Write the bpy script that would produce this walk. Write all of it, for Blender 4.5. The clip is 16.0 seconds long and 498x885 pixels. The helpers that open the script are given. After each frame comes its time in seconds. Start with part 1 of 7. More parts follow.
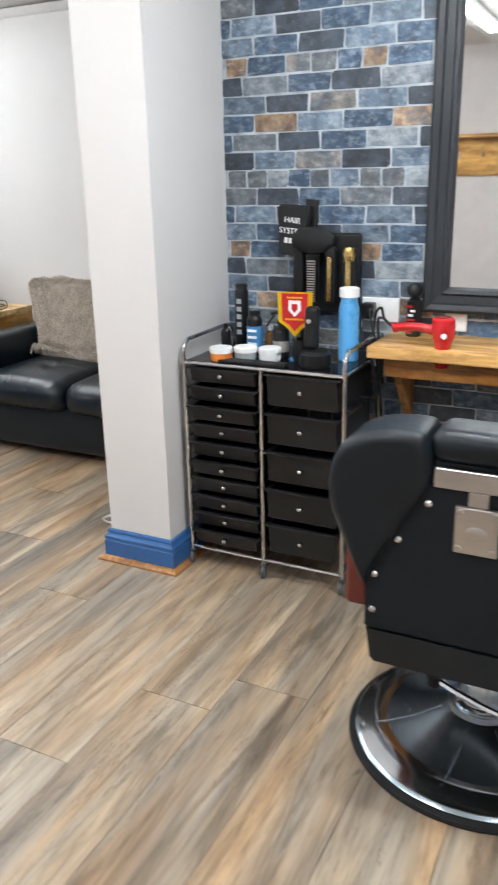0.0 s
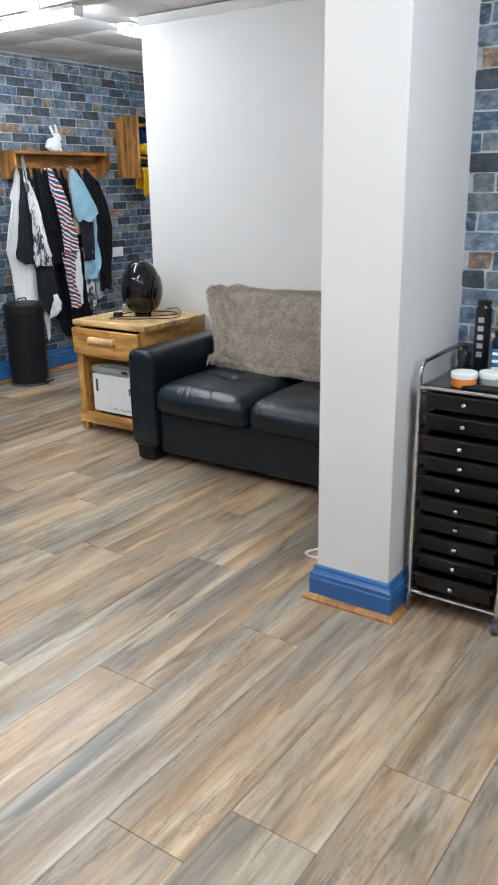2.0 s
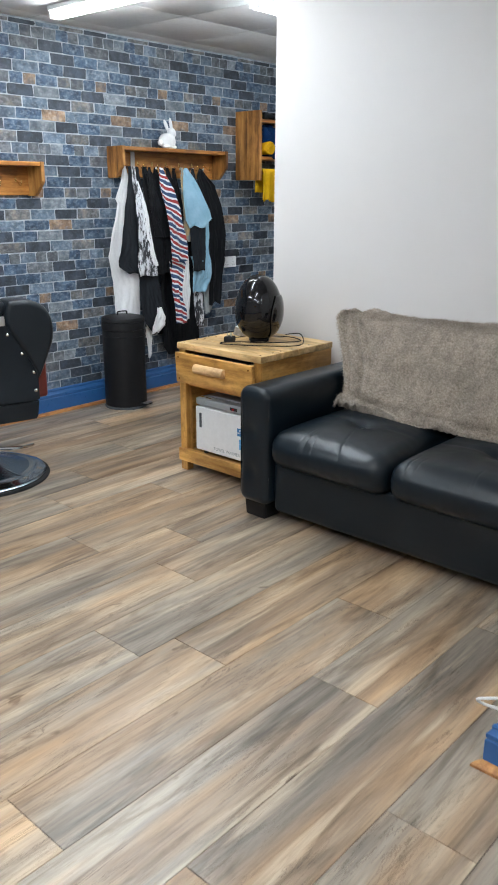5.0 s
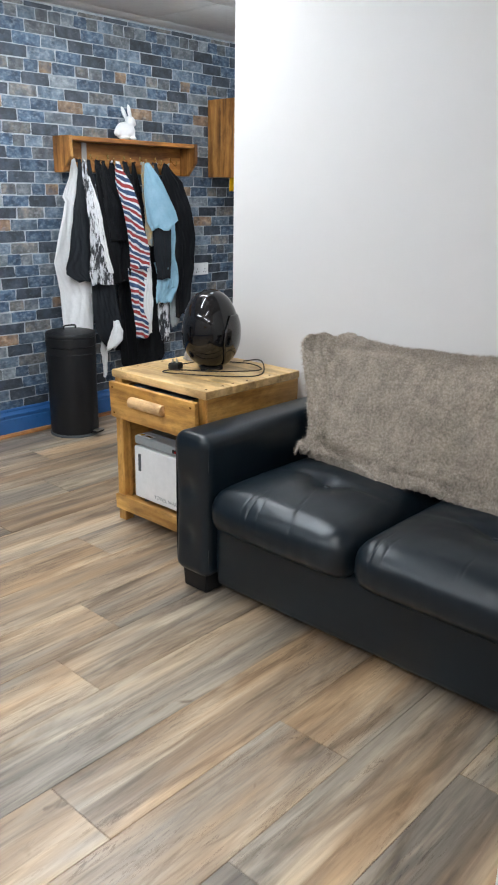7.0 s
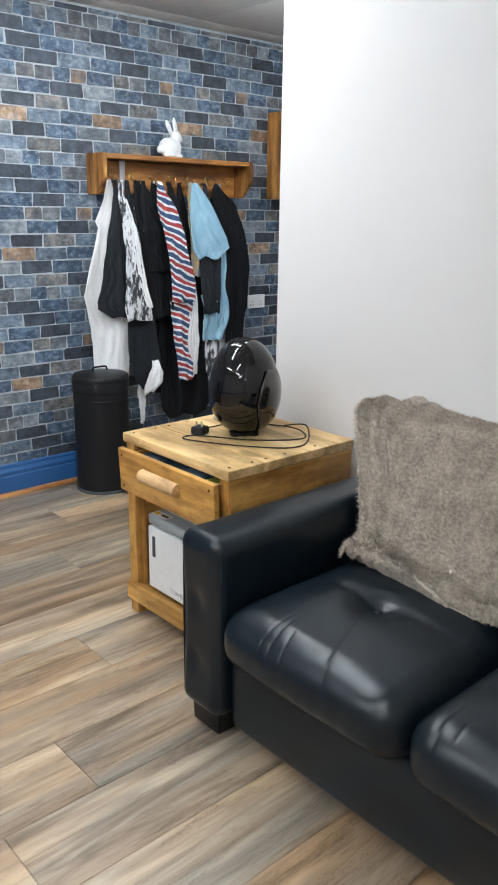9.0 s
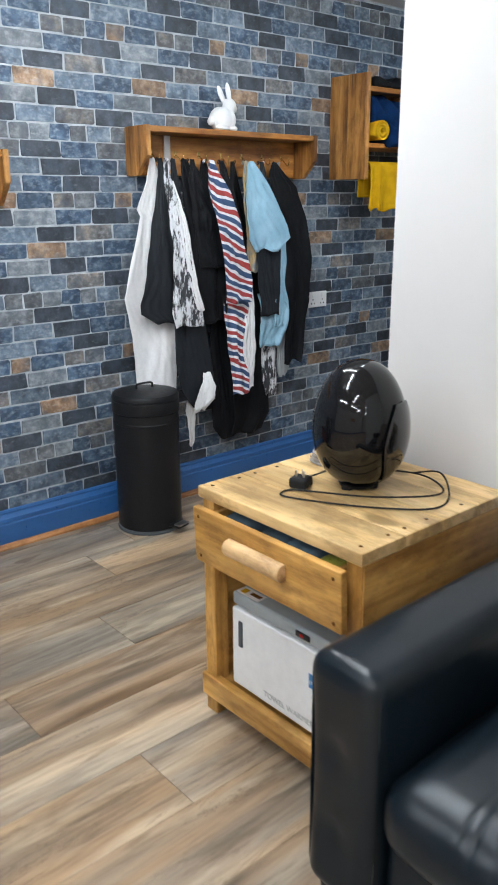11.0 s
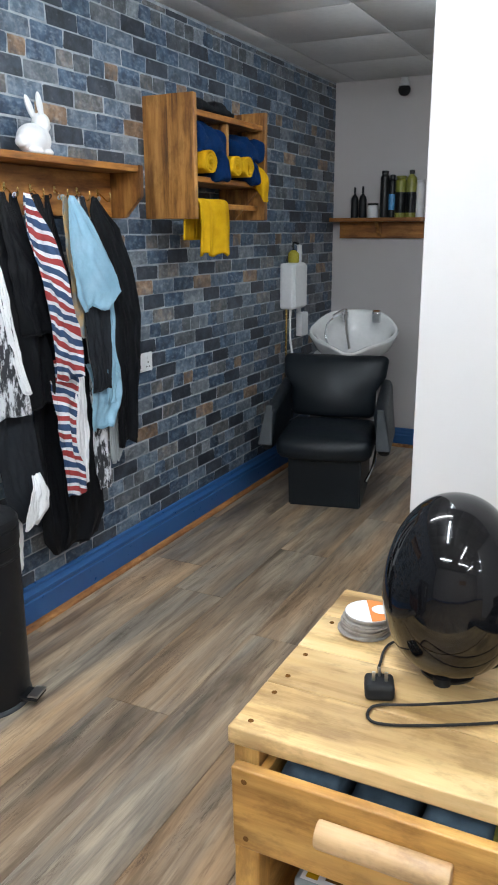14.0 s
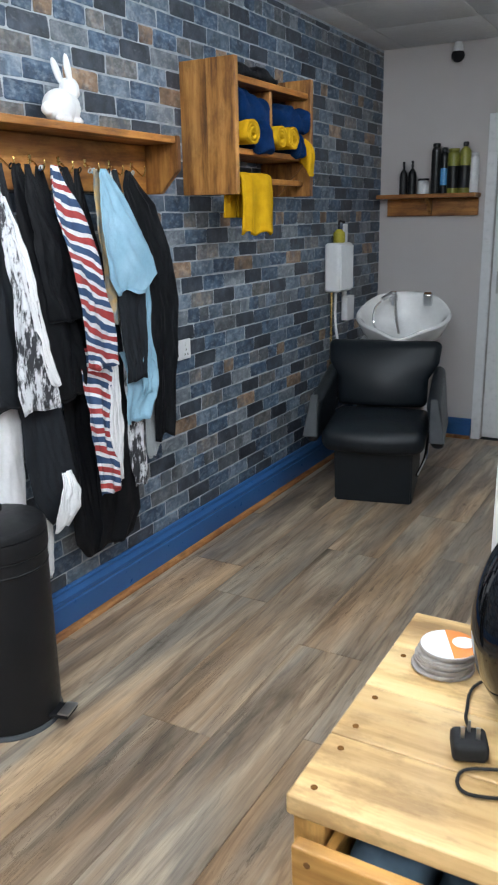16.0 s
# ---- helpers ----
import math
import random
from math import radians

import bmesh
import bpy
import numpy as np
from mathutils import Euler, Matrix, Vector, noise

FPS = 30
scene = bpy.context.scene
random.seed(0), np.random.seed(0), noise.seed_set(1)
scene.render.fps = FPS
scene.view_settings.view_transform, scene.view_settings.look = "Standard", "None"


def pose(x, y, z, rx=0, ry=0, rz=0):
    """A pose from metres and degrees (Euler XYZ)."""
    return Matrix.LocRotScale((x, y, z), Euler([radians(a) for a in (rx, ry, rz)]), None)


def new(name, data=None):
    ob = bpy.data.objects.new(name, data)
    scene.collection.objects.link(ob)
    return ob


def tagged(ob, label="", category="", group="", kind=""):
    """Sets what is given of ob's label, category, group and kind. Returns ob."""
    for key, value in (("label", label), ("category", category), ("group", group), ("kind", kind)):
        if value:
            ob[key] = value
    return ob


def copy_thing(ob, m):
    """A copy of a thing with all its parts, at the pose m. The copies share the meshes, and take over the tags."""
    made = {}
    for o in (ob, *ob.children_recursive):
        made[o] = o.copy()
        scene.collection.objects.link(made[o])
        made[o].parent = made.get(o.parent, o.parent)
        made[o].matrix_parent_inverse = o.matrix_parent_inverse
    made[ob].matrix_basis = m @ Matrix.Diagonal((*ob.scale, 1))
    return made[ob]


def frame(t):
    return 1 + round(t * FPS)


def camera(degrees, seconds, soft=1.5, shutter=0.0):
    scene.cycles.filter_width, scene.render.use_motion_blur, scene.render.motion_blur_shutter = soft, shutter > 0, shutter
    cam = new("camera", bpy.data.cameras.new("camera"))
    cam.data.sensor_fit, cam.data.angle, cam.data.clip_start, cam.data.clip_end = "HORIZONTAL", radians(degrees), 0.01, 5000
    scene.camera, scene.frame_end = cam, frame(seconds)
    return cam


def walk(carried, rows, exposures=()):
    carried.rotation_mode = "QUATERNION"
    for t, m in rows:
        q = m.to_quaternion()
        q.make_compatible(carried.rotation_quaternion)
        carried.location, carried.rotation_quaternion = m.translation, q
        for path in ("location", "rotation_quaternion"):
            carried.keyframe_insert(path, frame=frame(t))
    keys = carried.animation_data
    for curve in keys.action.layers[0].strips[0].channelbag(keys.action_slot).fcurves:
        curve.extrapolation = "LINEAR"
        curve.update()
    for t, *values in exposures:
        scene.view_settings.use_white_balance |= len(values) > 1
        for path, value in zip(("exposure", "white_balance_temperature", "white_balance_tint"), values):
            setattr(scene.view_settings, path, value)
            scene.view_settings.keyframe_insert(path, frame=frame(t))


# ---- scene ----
cam = camera(34.9, 16.0, soft=1.8, shutter=0.5)
METRES, EYE, TILT, LEAN, TURN = 5.325, 1.50, 0.0, 0.0, 26.9
ROWS = [
    (0.0, 0.0, 0.0, 0.0, -0.39, -18.71, 1.16),
    (0.5, -0.0379, 0.0087, 0.0006, -0.14, -17.98, 1.44),
    (1.0, -0.0615, 0.019, -0.001, 2.19, -17.93, 1.69),
    (1.5, -0.074, 0.0322, -0.004, 5.49, -18.18, 1.22),
    (2.0, -0.0844, 0.0552, -0.0025, 7.7, -18.02, 0.88),
    (2.5, -0.0944, 0.0706, -0.0037, 8.41, -18.0, 1.03),
    (3.0, -0.1154, 0.0897, -0.0041, 7.28, -17.44, 1.87),
    (3.5, -0.1327, 0.1116, -0.0037, 7.83, -17.37, 1.82),
    (4.0, -0.1385, 0.1429, -0.0053, 10.99, -17.46, 0.97),
    (6.5, -0.1355, 0.3127, -0.0064, 16.3, -17.51, -0.6),
    (7.0, -0.1324, 0.353, -0.0075, 15.75, -17.5, -0.89),
    (7.5, -0.1381, 0.3789, -0.006, 15.47, -17.31, -0.75),
    (8.0, -0.1531, 0.4124, -0.0041, 17.6, -17.81, -0.89),
    (8.5, -0.1529, 0.4502, -0.007, 19.6, -17.55, -0.39),
    (9.0, -0.146, 0.491, -0.0041, 21.56, -16.19, -0.74),
    (9.5, -0.1592, 0.5205, -0.0058, 23.28, -17.19, -0.21),
    (12.0, -0.3127, 0.6475, -0.0084, 17.89, -16.26, 2.16),
    (12.5, -0.3423, 0.6755, -0.0074, 12.72, -16.94, 1.36),
    (13.0, -0.3656, 0.7043, -0.003, 9.95, -16.22, 0.22),
    (13.5, -0.3904, 0.7143, 0.0008, 3.14, -15.2, 0.38),
    (14.0, -0.4091, 0.7251, 0.0016, -0.46, -14.97, 0.2),
    (14.5, -0.4222, 0.7393, -0.002, -2.03, -16.17, -0.61),
    (15.0, -0.4268, 0.7641, -0.0026, -2.01, -15.74, 0.25),
    (15.5, -0.4271, 0.7774, -0.0014, -0.7, -15.69, 0.41),
    (16.0, -0.4154, 0.7707, -0.0052, 2.1, -15.93, 0.98),
]
walk(cam, [(t, pose(0, 0, EYE, TILT, LEAN, TURN) @ pose(METRES * x, METRES * y, METRES * z, 90 + pitch, roll, yaw)) for t, x, y, z, yaw, pitch, roll in ROWS],
     exposures=[(0.0, 0.22, 6700, 9), (1.0, 0.18, 6450, 8), (2.0, 0.04, 6400, 7), (4.0, 0.0, 6400, 7), (6.5, 0.12, 6450, 8), (9.0, 0.15, 6500, 8), (12.5, 0.16, 6450, 8), (14.0, 0.20, 6400, 8), (15.5, 0.33, 6350, 8), (16.0, 0.33, 6350, 8)])

# ---- world and lights ----
WEST, NORTH_FAR, SOUTH, EAST, CEIL = -5.74, 7.91, -1.4, 1.7, 2.46
PX, PY = -4.115, 4.114            # partition corner
PIL = (-1.862, -1.575, 2.40)      # pillar: x range and front
NORTH = 2.945                     # brick wall behind the trolley
world = bpy.data.worlds.new("world")
scene.world = world
world.use_nodes = True
world.node_tree.nodes["Background"].inputs[0].default_value = (0.6, 0.7, 0.85, 1)
world.node_tree.nodes["Background"].inputs[1].default_value = 0.05


# ---- materials ----
def ramp(nt, fac, stops):
    r = nt.nodes.new("ShaderNodeValToRGB")
    el = r.color_ramp.elements
    while len(el) < len(stops):
        el.new(0.5)
    for e, (p, c) in zip(el, stops):
        e.position, e.color = p, (*c, 1)
    nt.links.new(fac, r.inputs[0])
    return r.outputs[0]


def mix(nt, kind, fac, a, b):
    m = nt.nodes.new("ShaderNodeMix")
    m.data_type, m.blend_type = "RGBA", kind
    for s, v in ((m.inputs[0], fac), (m.inputs[6], a), (m.inputs[7], b)):
        if isinstance(v, (int, float)):
            s.default_value = v
        elif isinstance(v, tuple):
            s.default_value = (*v, 1)
        else:
            nt.links.new(v, s)
    return m.outputs[2]


def noisy(nt, vec, scale, detail=4.0, rough=0.55, stretch=(1, 1, 1), shift=None):
    mp = nt.nodes.new("ShaderNodeMapping")
    mp.inputs["Scale"].default_value = stretch
    nt.links.new(vec, mp.inputs["Vector"])
    if shift is not None:
        nt.links.new(shift, mp.inputs["Location"])
    n = nt.nodes.new("ShaderNodeTexNoise")
    n.inputs["Scale"].default_value, n.inputs["Detail"].default_value, n.inputs["Roughness"].default_value = scale, detail, rough
    nt.links.new(mp.outputs[0], n.inputs["Vector"])
    return n.outputs[0]


def curly(nt, vec, scale, detail, rough, stretch, shift, bend):
    """Noise whose lines wander, as grain does round knots."""
    out = noisy(nt, vec, scale, detail, rough, stretch, shift)
    out.node.inputs["Distortion"].default_value = bend
    return out


def start(name):
    m = bpy.data.materials.new(name)
    m.use_nodes = True
    nt = m.node_tree
    b = nt.nodes["Principled BSDF"]
    pos = nt.nodes.new("ShaderNodeNewGeometry").outputs["Position"]
    return m, nt, b, pos


def bumped(nt, b, h, strength, dist=0.002):
    bp = nt.nodes.new("ShaderNodeBump")
    bp.inputs["Strength"].default_value, bp.inputs["Distance"].default_value = strength, dist
    nt.links.new(h, bp.inputs["Height"])
    nt.links.new(bp.outputs[0], b.inputs["Normal"])


def mat(name, c1, c2=None, rough=0.5, metal=0.0, scale=12.0, stretch=(1, 1, 1), bump=0.0, bscale=150.0, rvar=0.12, sheen=0.0, coat=0.0, dist=0.002, spec=0.5, mott=0.35):
    """A plain surface: two-tone mottling at two scales, uneven gloss, fine relief."""
    m, nt, b, pos = start(name)
    c2 = c2 or tuple(x * 0.82 for x in c1)
    big = noisy(nt, pos, scale, 3, 0.5, stretch)
    fine = noisy(nt, pos, scale * 9, 3, 0.6, stretch)
    col = ramp(nt, big, [(0.3, c2), (0.7, c1)])
    col = mix(nt, "MULTIPLY", mott, col, ramp(nt, fine, [(0.3, (0.8, 0.8, 0.8)), (0.7, (1, 1, 1))]))
    nt.links.new(col, b.inputs["Base Color"])
    mr = nt.nodes.new("ShaderNodeMapRange")
    mr.inputs["To Min"].default_value, mr.inputs["To Max"].default_value = max(0.02, rough - rvar), min(1, rough + rvar)
    nt.links.new(fine, mr.inputs["Value"])
    nt.links.new(mr.outputs[0], b.inputs["Roughness"])
    b.inputs["Metallic"].default_value = metal
    b.inputs["Sheen Weight"].default_value = sheen
    b.inputs["Specular IOR Level"].default_value = spec
    b.inputs["Coat Weight"].default_value = coat
    b.inputs["Coat Roughness"].default_value = 0.08
    if bump:
        bumped(nt, b, noisy(nt, pos, bscale, 4, 0.6, stretch), bump, dist)
    return m


def wood(name, light, mid, dark, along="y", rough=0.45, scale=7.0, knots=0.5):
    """Timber with stretched grain, darker streaks and knots."""
    m, nt, b, pos = start(name)
    s = {"x": (0.09, 1, 1), "y": (1, 0.09, 1), "z": (1, 1, 0.09)}[along]
    oi = nt.nodes.new("ShaderNodeObjectInfo")
    sc = nt.nodes.new("ShaderNodeVectorMath")
    sc.operation = "SCALE"
    sc.inputs[0].default_value = (13.0, 7.0, 9.0)
    nt.links.new(oi.outputs["Random"], sc.inputs["Scale"])
    streak = noisy(nt, pos, scale * 3, 6, 0.65, s, sc.outputs[0])
    big = noisy(nt, pos, scale, 3, 0.5, tuple(x ** 0.5 for x in s), sc.outputs[0])
    kn = noisy(nt, pos, scale * 1.6, 1, 0.4, tuple(x ** 0.35 for x in s), sc.outputs[0])
    col = ramp(nt, streak, [(0.36, dark), (0.49, mid), (0.62, light)])
    col = mix(nt, "MULTIPLY", 0.65, col, ramp(nt, big, [(0.38, (0.42, 0.36, 0.29)), (0.55, (1, 1, 1))]))
    stain = noisy(nt, pos, scale * 2.4, 5, 0.7, tuple(x ** 0.3 for x in s), sc.outputs[0])
    col = mix(nt, "MULTIPLY", 0.55, col, ramp(nt, stain, [(0.40, (0.50, 0.44, 0.38)), (0.52, (1, 1, 1)), (0.64, (1.1, 1.1, 1.1))]))
    col = mix(nt, "MIX", ramp(nt, kn, [(0.70, (0, 0, 0)), (0.78, (knots, knots, knots))]), col, tuple(x * 0.5 for x in dark))
    nt.links.new(col, b.inputs["Base Color"])
    nt.links.new(ramp(nt, streak, [(0.2, (rough + 0.15,) * 3), (0.8, (rough - 0.08,) * 3)]), b.inputs["Roughness"])
    bumped(nt, b, streak, 0.25)
    return m


def brick_mat(name, lo, mid, hi, worn=(0.62, 0.66, 0.7), wear=0.62):
    """Printed brick face: mottled colour with chalky wear and dark stains."""
    m, nt, b, pos = start(name)
    isl = nt.nodes.new("ShaderNodeNewGeometry").outputs["Random Per Island"]
    oi = nt.nodes.new("ShaderNodeObjectInfo").outputs["Random"]
    add = nt.nodes.new("ShaderNodeMath")
    add.operation = "ADD"
    nt.links.new(isl, add.inputs[0]), nt.links.new(oi, add.inputs[1])
    n1 = noisy(nt, pos, 15, 4, 0.6)
    n2 = noisy(nt, pos, 55, 5, 0.7)
    n3 = noisy(nt, pos, 30, 4, 0.65, (1, 1, 1.7))
    col = ramp(nt, n1, [(0.34, lo), (0.5, mid), (0.66, hi)])
    col = mix(nt, "MIX", ramp(nt, n3, [(wear - 0.08, (0, 0, 0)), (wear + 0.14, (0.55, 0.55, 0.55))]), col, worn)
    col = mix(nt, "MULTIPLY", 0.7, col, ramp(nt, n2, [(0.3, (0.55, 0.55, 0.57)), (0.62, (1.0, 1.0, 1.0))]))
    blot = noisy(nt, pos, 11, 3, 0.6)
    col = mix(nt, "MIX", ramp(nt, blot, [(0.52, (0, 0, 0)), (0.66, (0.5, 0.5, 0.5))]), col, (0.060, 0.088, 0.125))
    fr = nt.nodes.new("ShaderNodeMath")
    fr.operation = "FRACT"
    nt.links.new(add.outputs[0], fr.inputs[0])
    col = mix(nt, "MULTIPLY", 1.0, col, ramp(nt, fr.outputs[0], [(0.0, (0.76, 0.76, 0.76)), (1.0, (1.20, 1.20, 1.20))]))
    nt.links.new(col, b.inputs["Base Color"])
    nt.links.new(ramp(nt, n1, [(0.3, (0.40,) * 3), (0.7, (0.54,) * 3)]), b.inputs["Roughness"])
    b.inputs["Specular IOR Level"].default_value = 0.4
    bumped(nt, b, n2, 0.35, 0.0015)
    return m


def floor_mat():
    """Wood-look boards: grey, brown and honey streaks that differ from board to board."""
    m, nt, b, pos = start("floor_board")
    oi = nt.nodes.new("ShaderNodeObjectInfo").outputs["Random"]
    sc = nt.nodes.new("ShaderNodeVectorMath")
    sc.operation = "SCALE"
    sc.inputs[0].default_value = (31.0, 17.0, 5.0)
    nt.links.new(oi, sc.inputs["Scale"])
    sh = sc.outputs[0]
    wide = curly(nt, pos, 6.5, 5, 0.58, (1, 0.11, 1), sh, 0.5)
    hue = noisy(nt, pos, 6.0, 4, 0.55, (1, 0.11, 1), sh)
    figure = curly(nt, pos, 9.5, 5, 0.6, (1, 0.13, 1), sh, 1.0)
    pale = curly(nt, pos, 11.0, 4, 0.55, (1, 0.085, 1), sh, 0.4)
    grain = curly(nt, pos, 24, 6, 0.62, (1, 0.09, 1), sh, 1.2)
    fine = noisy(nt, pos, 120, 4, 0.65, (1, 0.05, 1), sh)
    knot = curly(nt, pos, 9, 3, 0.6, (1, 0.5, 1), sh, 0.7)
    grey = ramp(nt, wide, [(0.32, (0.125, 0.106, 0.088)), (0.5, (0.250, 0.214, 0.176)), (0.68, (0.41, 0.348, 0.277))])
    tan = ramp(nt, wide, [(0.32, (0.205, 0.130, 0.074)), (0.5, (0.365, 0.242, 0.142)), (0.68, (0.55, 0.39, 0.24))])
    ad = nt.nodes.new("ShaderNodeMath")
    ad.operation = "MULTIPLY_ADD"
    ad.inputs[1].default_value = 0.08
    nt.links.new(oi, ad.inputs[0]), nt.links.new(hue, ad.inputs[2])
    col = mix(nt, "MIX", ramp(nt, ad.outputs[0], [(0.44, (0, 0, 0)), (0.68, (1, 1, 1))]), grey, tan)
    col = mix(nt, "MIX", ramp(nt, pale, [(0.56, (0, 0, 0)), (0.66, (0.55, 0.55, 0.55))]), col, (0.52, 0.425, 0.315))
    col = mix(nt, "MULTIPLY", 0.8, col, ramp(nt, grain, [(0.34, (0.58, 0.54, 0.50)), (0.46, (0.95, 0.95, 0.95)), (0.66, (1.08, 1.07, 1.06))]))
    col = mix(nt, "MULTIPLY", 0.85, col, ramp(nt, figure, [(0.34, (0.50, 0.455, 0.41)), (0.47, (0.98, 0.98, 0.98)), (0.66, (1.12, 1.11, 1.09))]))
    col = mix(nt, "MULTIPLY", 0.5, col, ramp(nt, fine, [(0.38, (0.70, 0.69, 0.68)), (0.56, (1.05, 1.05, 1.05))]))
    crack = curly(nt, pos, 15, 7, 0.72, (1, 0.085, 1), sh, 0.7)
    where = noisy(nt, pos, 7, 2, 0.5, (1, 0.3, 1), sh)
    col = mix(nt, "MULTIPLY", ramp(nt, where, [(0.45, (0.1, 0.1, 0.1)), (0.6, (1, 1, 1))]), col, ramp(nt, crack, [(0.33, (0.40, 0.36, 0.32)), (0.37, (1, 1, 1)), (0.455, (1, 1, 1)), (0.468, (0.50, 0.46, 0.42)), (0.48, (1, 1, 1))]))
    col = mix(nt, "MULTIPLY", ramp(nt, knot, [(0.69, (0, 0, 0)), (0.75, (0.8, 0.8, 0.8))]), col, (0.42, 0.35, 0.29))
    col = mix(nt, "MULTIPLY", 1.0, col, (1.14, 1.13, 1.11))
    nt.links.new(col, b.inputs["Base Color"])
    nt.links.new(ramp(nt, grain, [(0.25, (0.42,) * 3), (0.75, (0.27,) * 3)]), b.inputs["Roughness"])
    b.inputs["Specular IOR Level"].default_value = 0.5
    bumped(nt, b, grain, 0.2, 0.0012)
    return m


def cloth_print(name, kind):
    """Cape fabrics: barber stripes in folds, or white brush leaves on charcoal."""
    m, nt, b, pos = start(name)
    if kind == "stripe":
        w = nt.nodes.new("ShaderNodeTexWave")
        w.bands_direction = "Z"
        w.inputs["Scale"].default_value, w.inputs["Distortion"].default_value = 4.9, 1.9
        w.inputs["Detail"].default_value, w.inputs["Detail Scale"].default_value = 1.0, 2.2
        tilt = nt.nodes.new("ShaderNodeMapping")
        tilt.inputs["Rotation"].default_value = (0.42, 0, 0)
        nt.links.new(pos, tilt.inputs["Vector"]), nt.links.new(tilt.outputs[0], w.inputs["Vector"])
        r = nt.nodes.new("ShaderNodeValToRGB")
        r.color_ramp.interpolation = "CONSTANT"
        nt.links.new(w.outputs["Fac"], r.inputs[0])
        el = r.color_ramp.elements
        for _ in range(3):
            el.new(0.5)
        for e, (p, c) in zip(el, [(0, (0.36, 0.04, 0.04)), (0.2, (0.74, 0.75, 0.77)), (0.5, (0.74, 0.75, 0.77)), (0.74, (0.03, 0.07, 0.16)), (0.99, (0.03, 0.07, 0.16))]):
            e.position, e.color = p, (*c, 1)
        col = r.outputs[0]
    else:
        n = noisy(nt, pos, 13, 5, 0.75, (1, 1.4, 0.55))
        v = noisy(nt, pos, 60, 3, 0.6, (1, 1.2, 0.35))
        col = ramp(nt, mix(nt, "MIX", 0.35, n, v), [(0.47, (0.028, 0.03, 0.036)), (0.53, (0.7, 0.71, 0.74))])
    nt.links.new(col, b.inputs["Base Color"])
    b.inputs["Roughness"].default_value = 0.7
    bumped(nt, b, noisy(nt, pos, 30, 4, 0.6), 0.3, 0.006)
    return m


def glow(name, color, strength):
    m = bpy.data.materials.new(name)
    m.use_nodes = True
    b = m.node_tree.nodes["Principled BSDF"]
    b.inputs["Base Color"].default_value = (0.9, 0.9, 0.9, 1)
    b.inputs["Emission Color"].default_value = (*color, 1)
    b.inputs["Emission Strength"].default_value = strength
    return m


def glassy(name, color, rough=0.03, trans=1.0):
    m, nt, b, pos = start(name)
    b.inputs["Base Color"].default_value = (*color, 1)
    b.inputs["Transmission Weight"].default_value = trans
    b.inputs["Roughness"].default_value = rough
    return m


def fur_mat():
    """Soft pile: every tuft takes its own shade of taupe."""
    m, nt, b, pos = start("taupe_fur")
    isl = nt.nodes.new("ShaderNodeNewGeometry").outputs["Random Per Island"]
    n = noisy(nt, pos, 20, 4, 0.65, (1, 1, 0.7))
    n2 = noisy(nt, pos, 110, 4, 0.7)
    col = ramp(nt, mix(nt, "MIX", 0.65, n, n2), [(0.38, (0.255, 0.218, 0.180)), (0.62, (0.59, 0.515, 0.435))])
    col = mix(nt, "MULTIPLY", 1.0, col, ramp(nt, isl, [(0.0, (0.78, 0.765, 0.75)), (1.0, (1.16, 1.15, 1.14))]))
    nt.links.new(col, b.inputs["Base Color"])
    b.inputs["Roughness"].default_value = 0.95
    b.inputs["Specular IOR Level"].default_value = 0.1
    b.inputs["Sheen Weight"].default_value = 0.15
    bumped(nt, b, n2, 0.8, 0.006)
    return m


def leather_mat():
    """Blue-black hide: fine grain, a few stretched creases, even polish."""
    m, nt, b, pos = start("black_leather")
    n = noisy(nt, pos, 5, 3, 0.5)
    nt.links.new(ramp(nt, n, [(0.3, (0.0040, 0.0084, 0.0130)), (0.7, (0.0050, 0.0102, 0.0156))]), b.inputs["Base Color"])
    nt.links.new(ramp(nt, noisy(nt, pos, 16, 3, 0.5), [(0.3, (0.29,) * 3), (0.7, (0.33,) * 3)]), b.inputs["Roughness"])
    soft = noisy(nt, pos, 20, 2, 0.5, (1, 0.35, 0.5))
    h = mix(nt, "MIX", 0.05, soft, noisy(nt, pos, 240, 3, 0.55))
    b.inputs["Specular IOR Level"].default_value = 0.36
    bumped(nt, b, h, 0.08, 0.003)
    return m


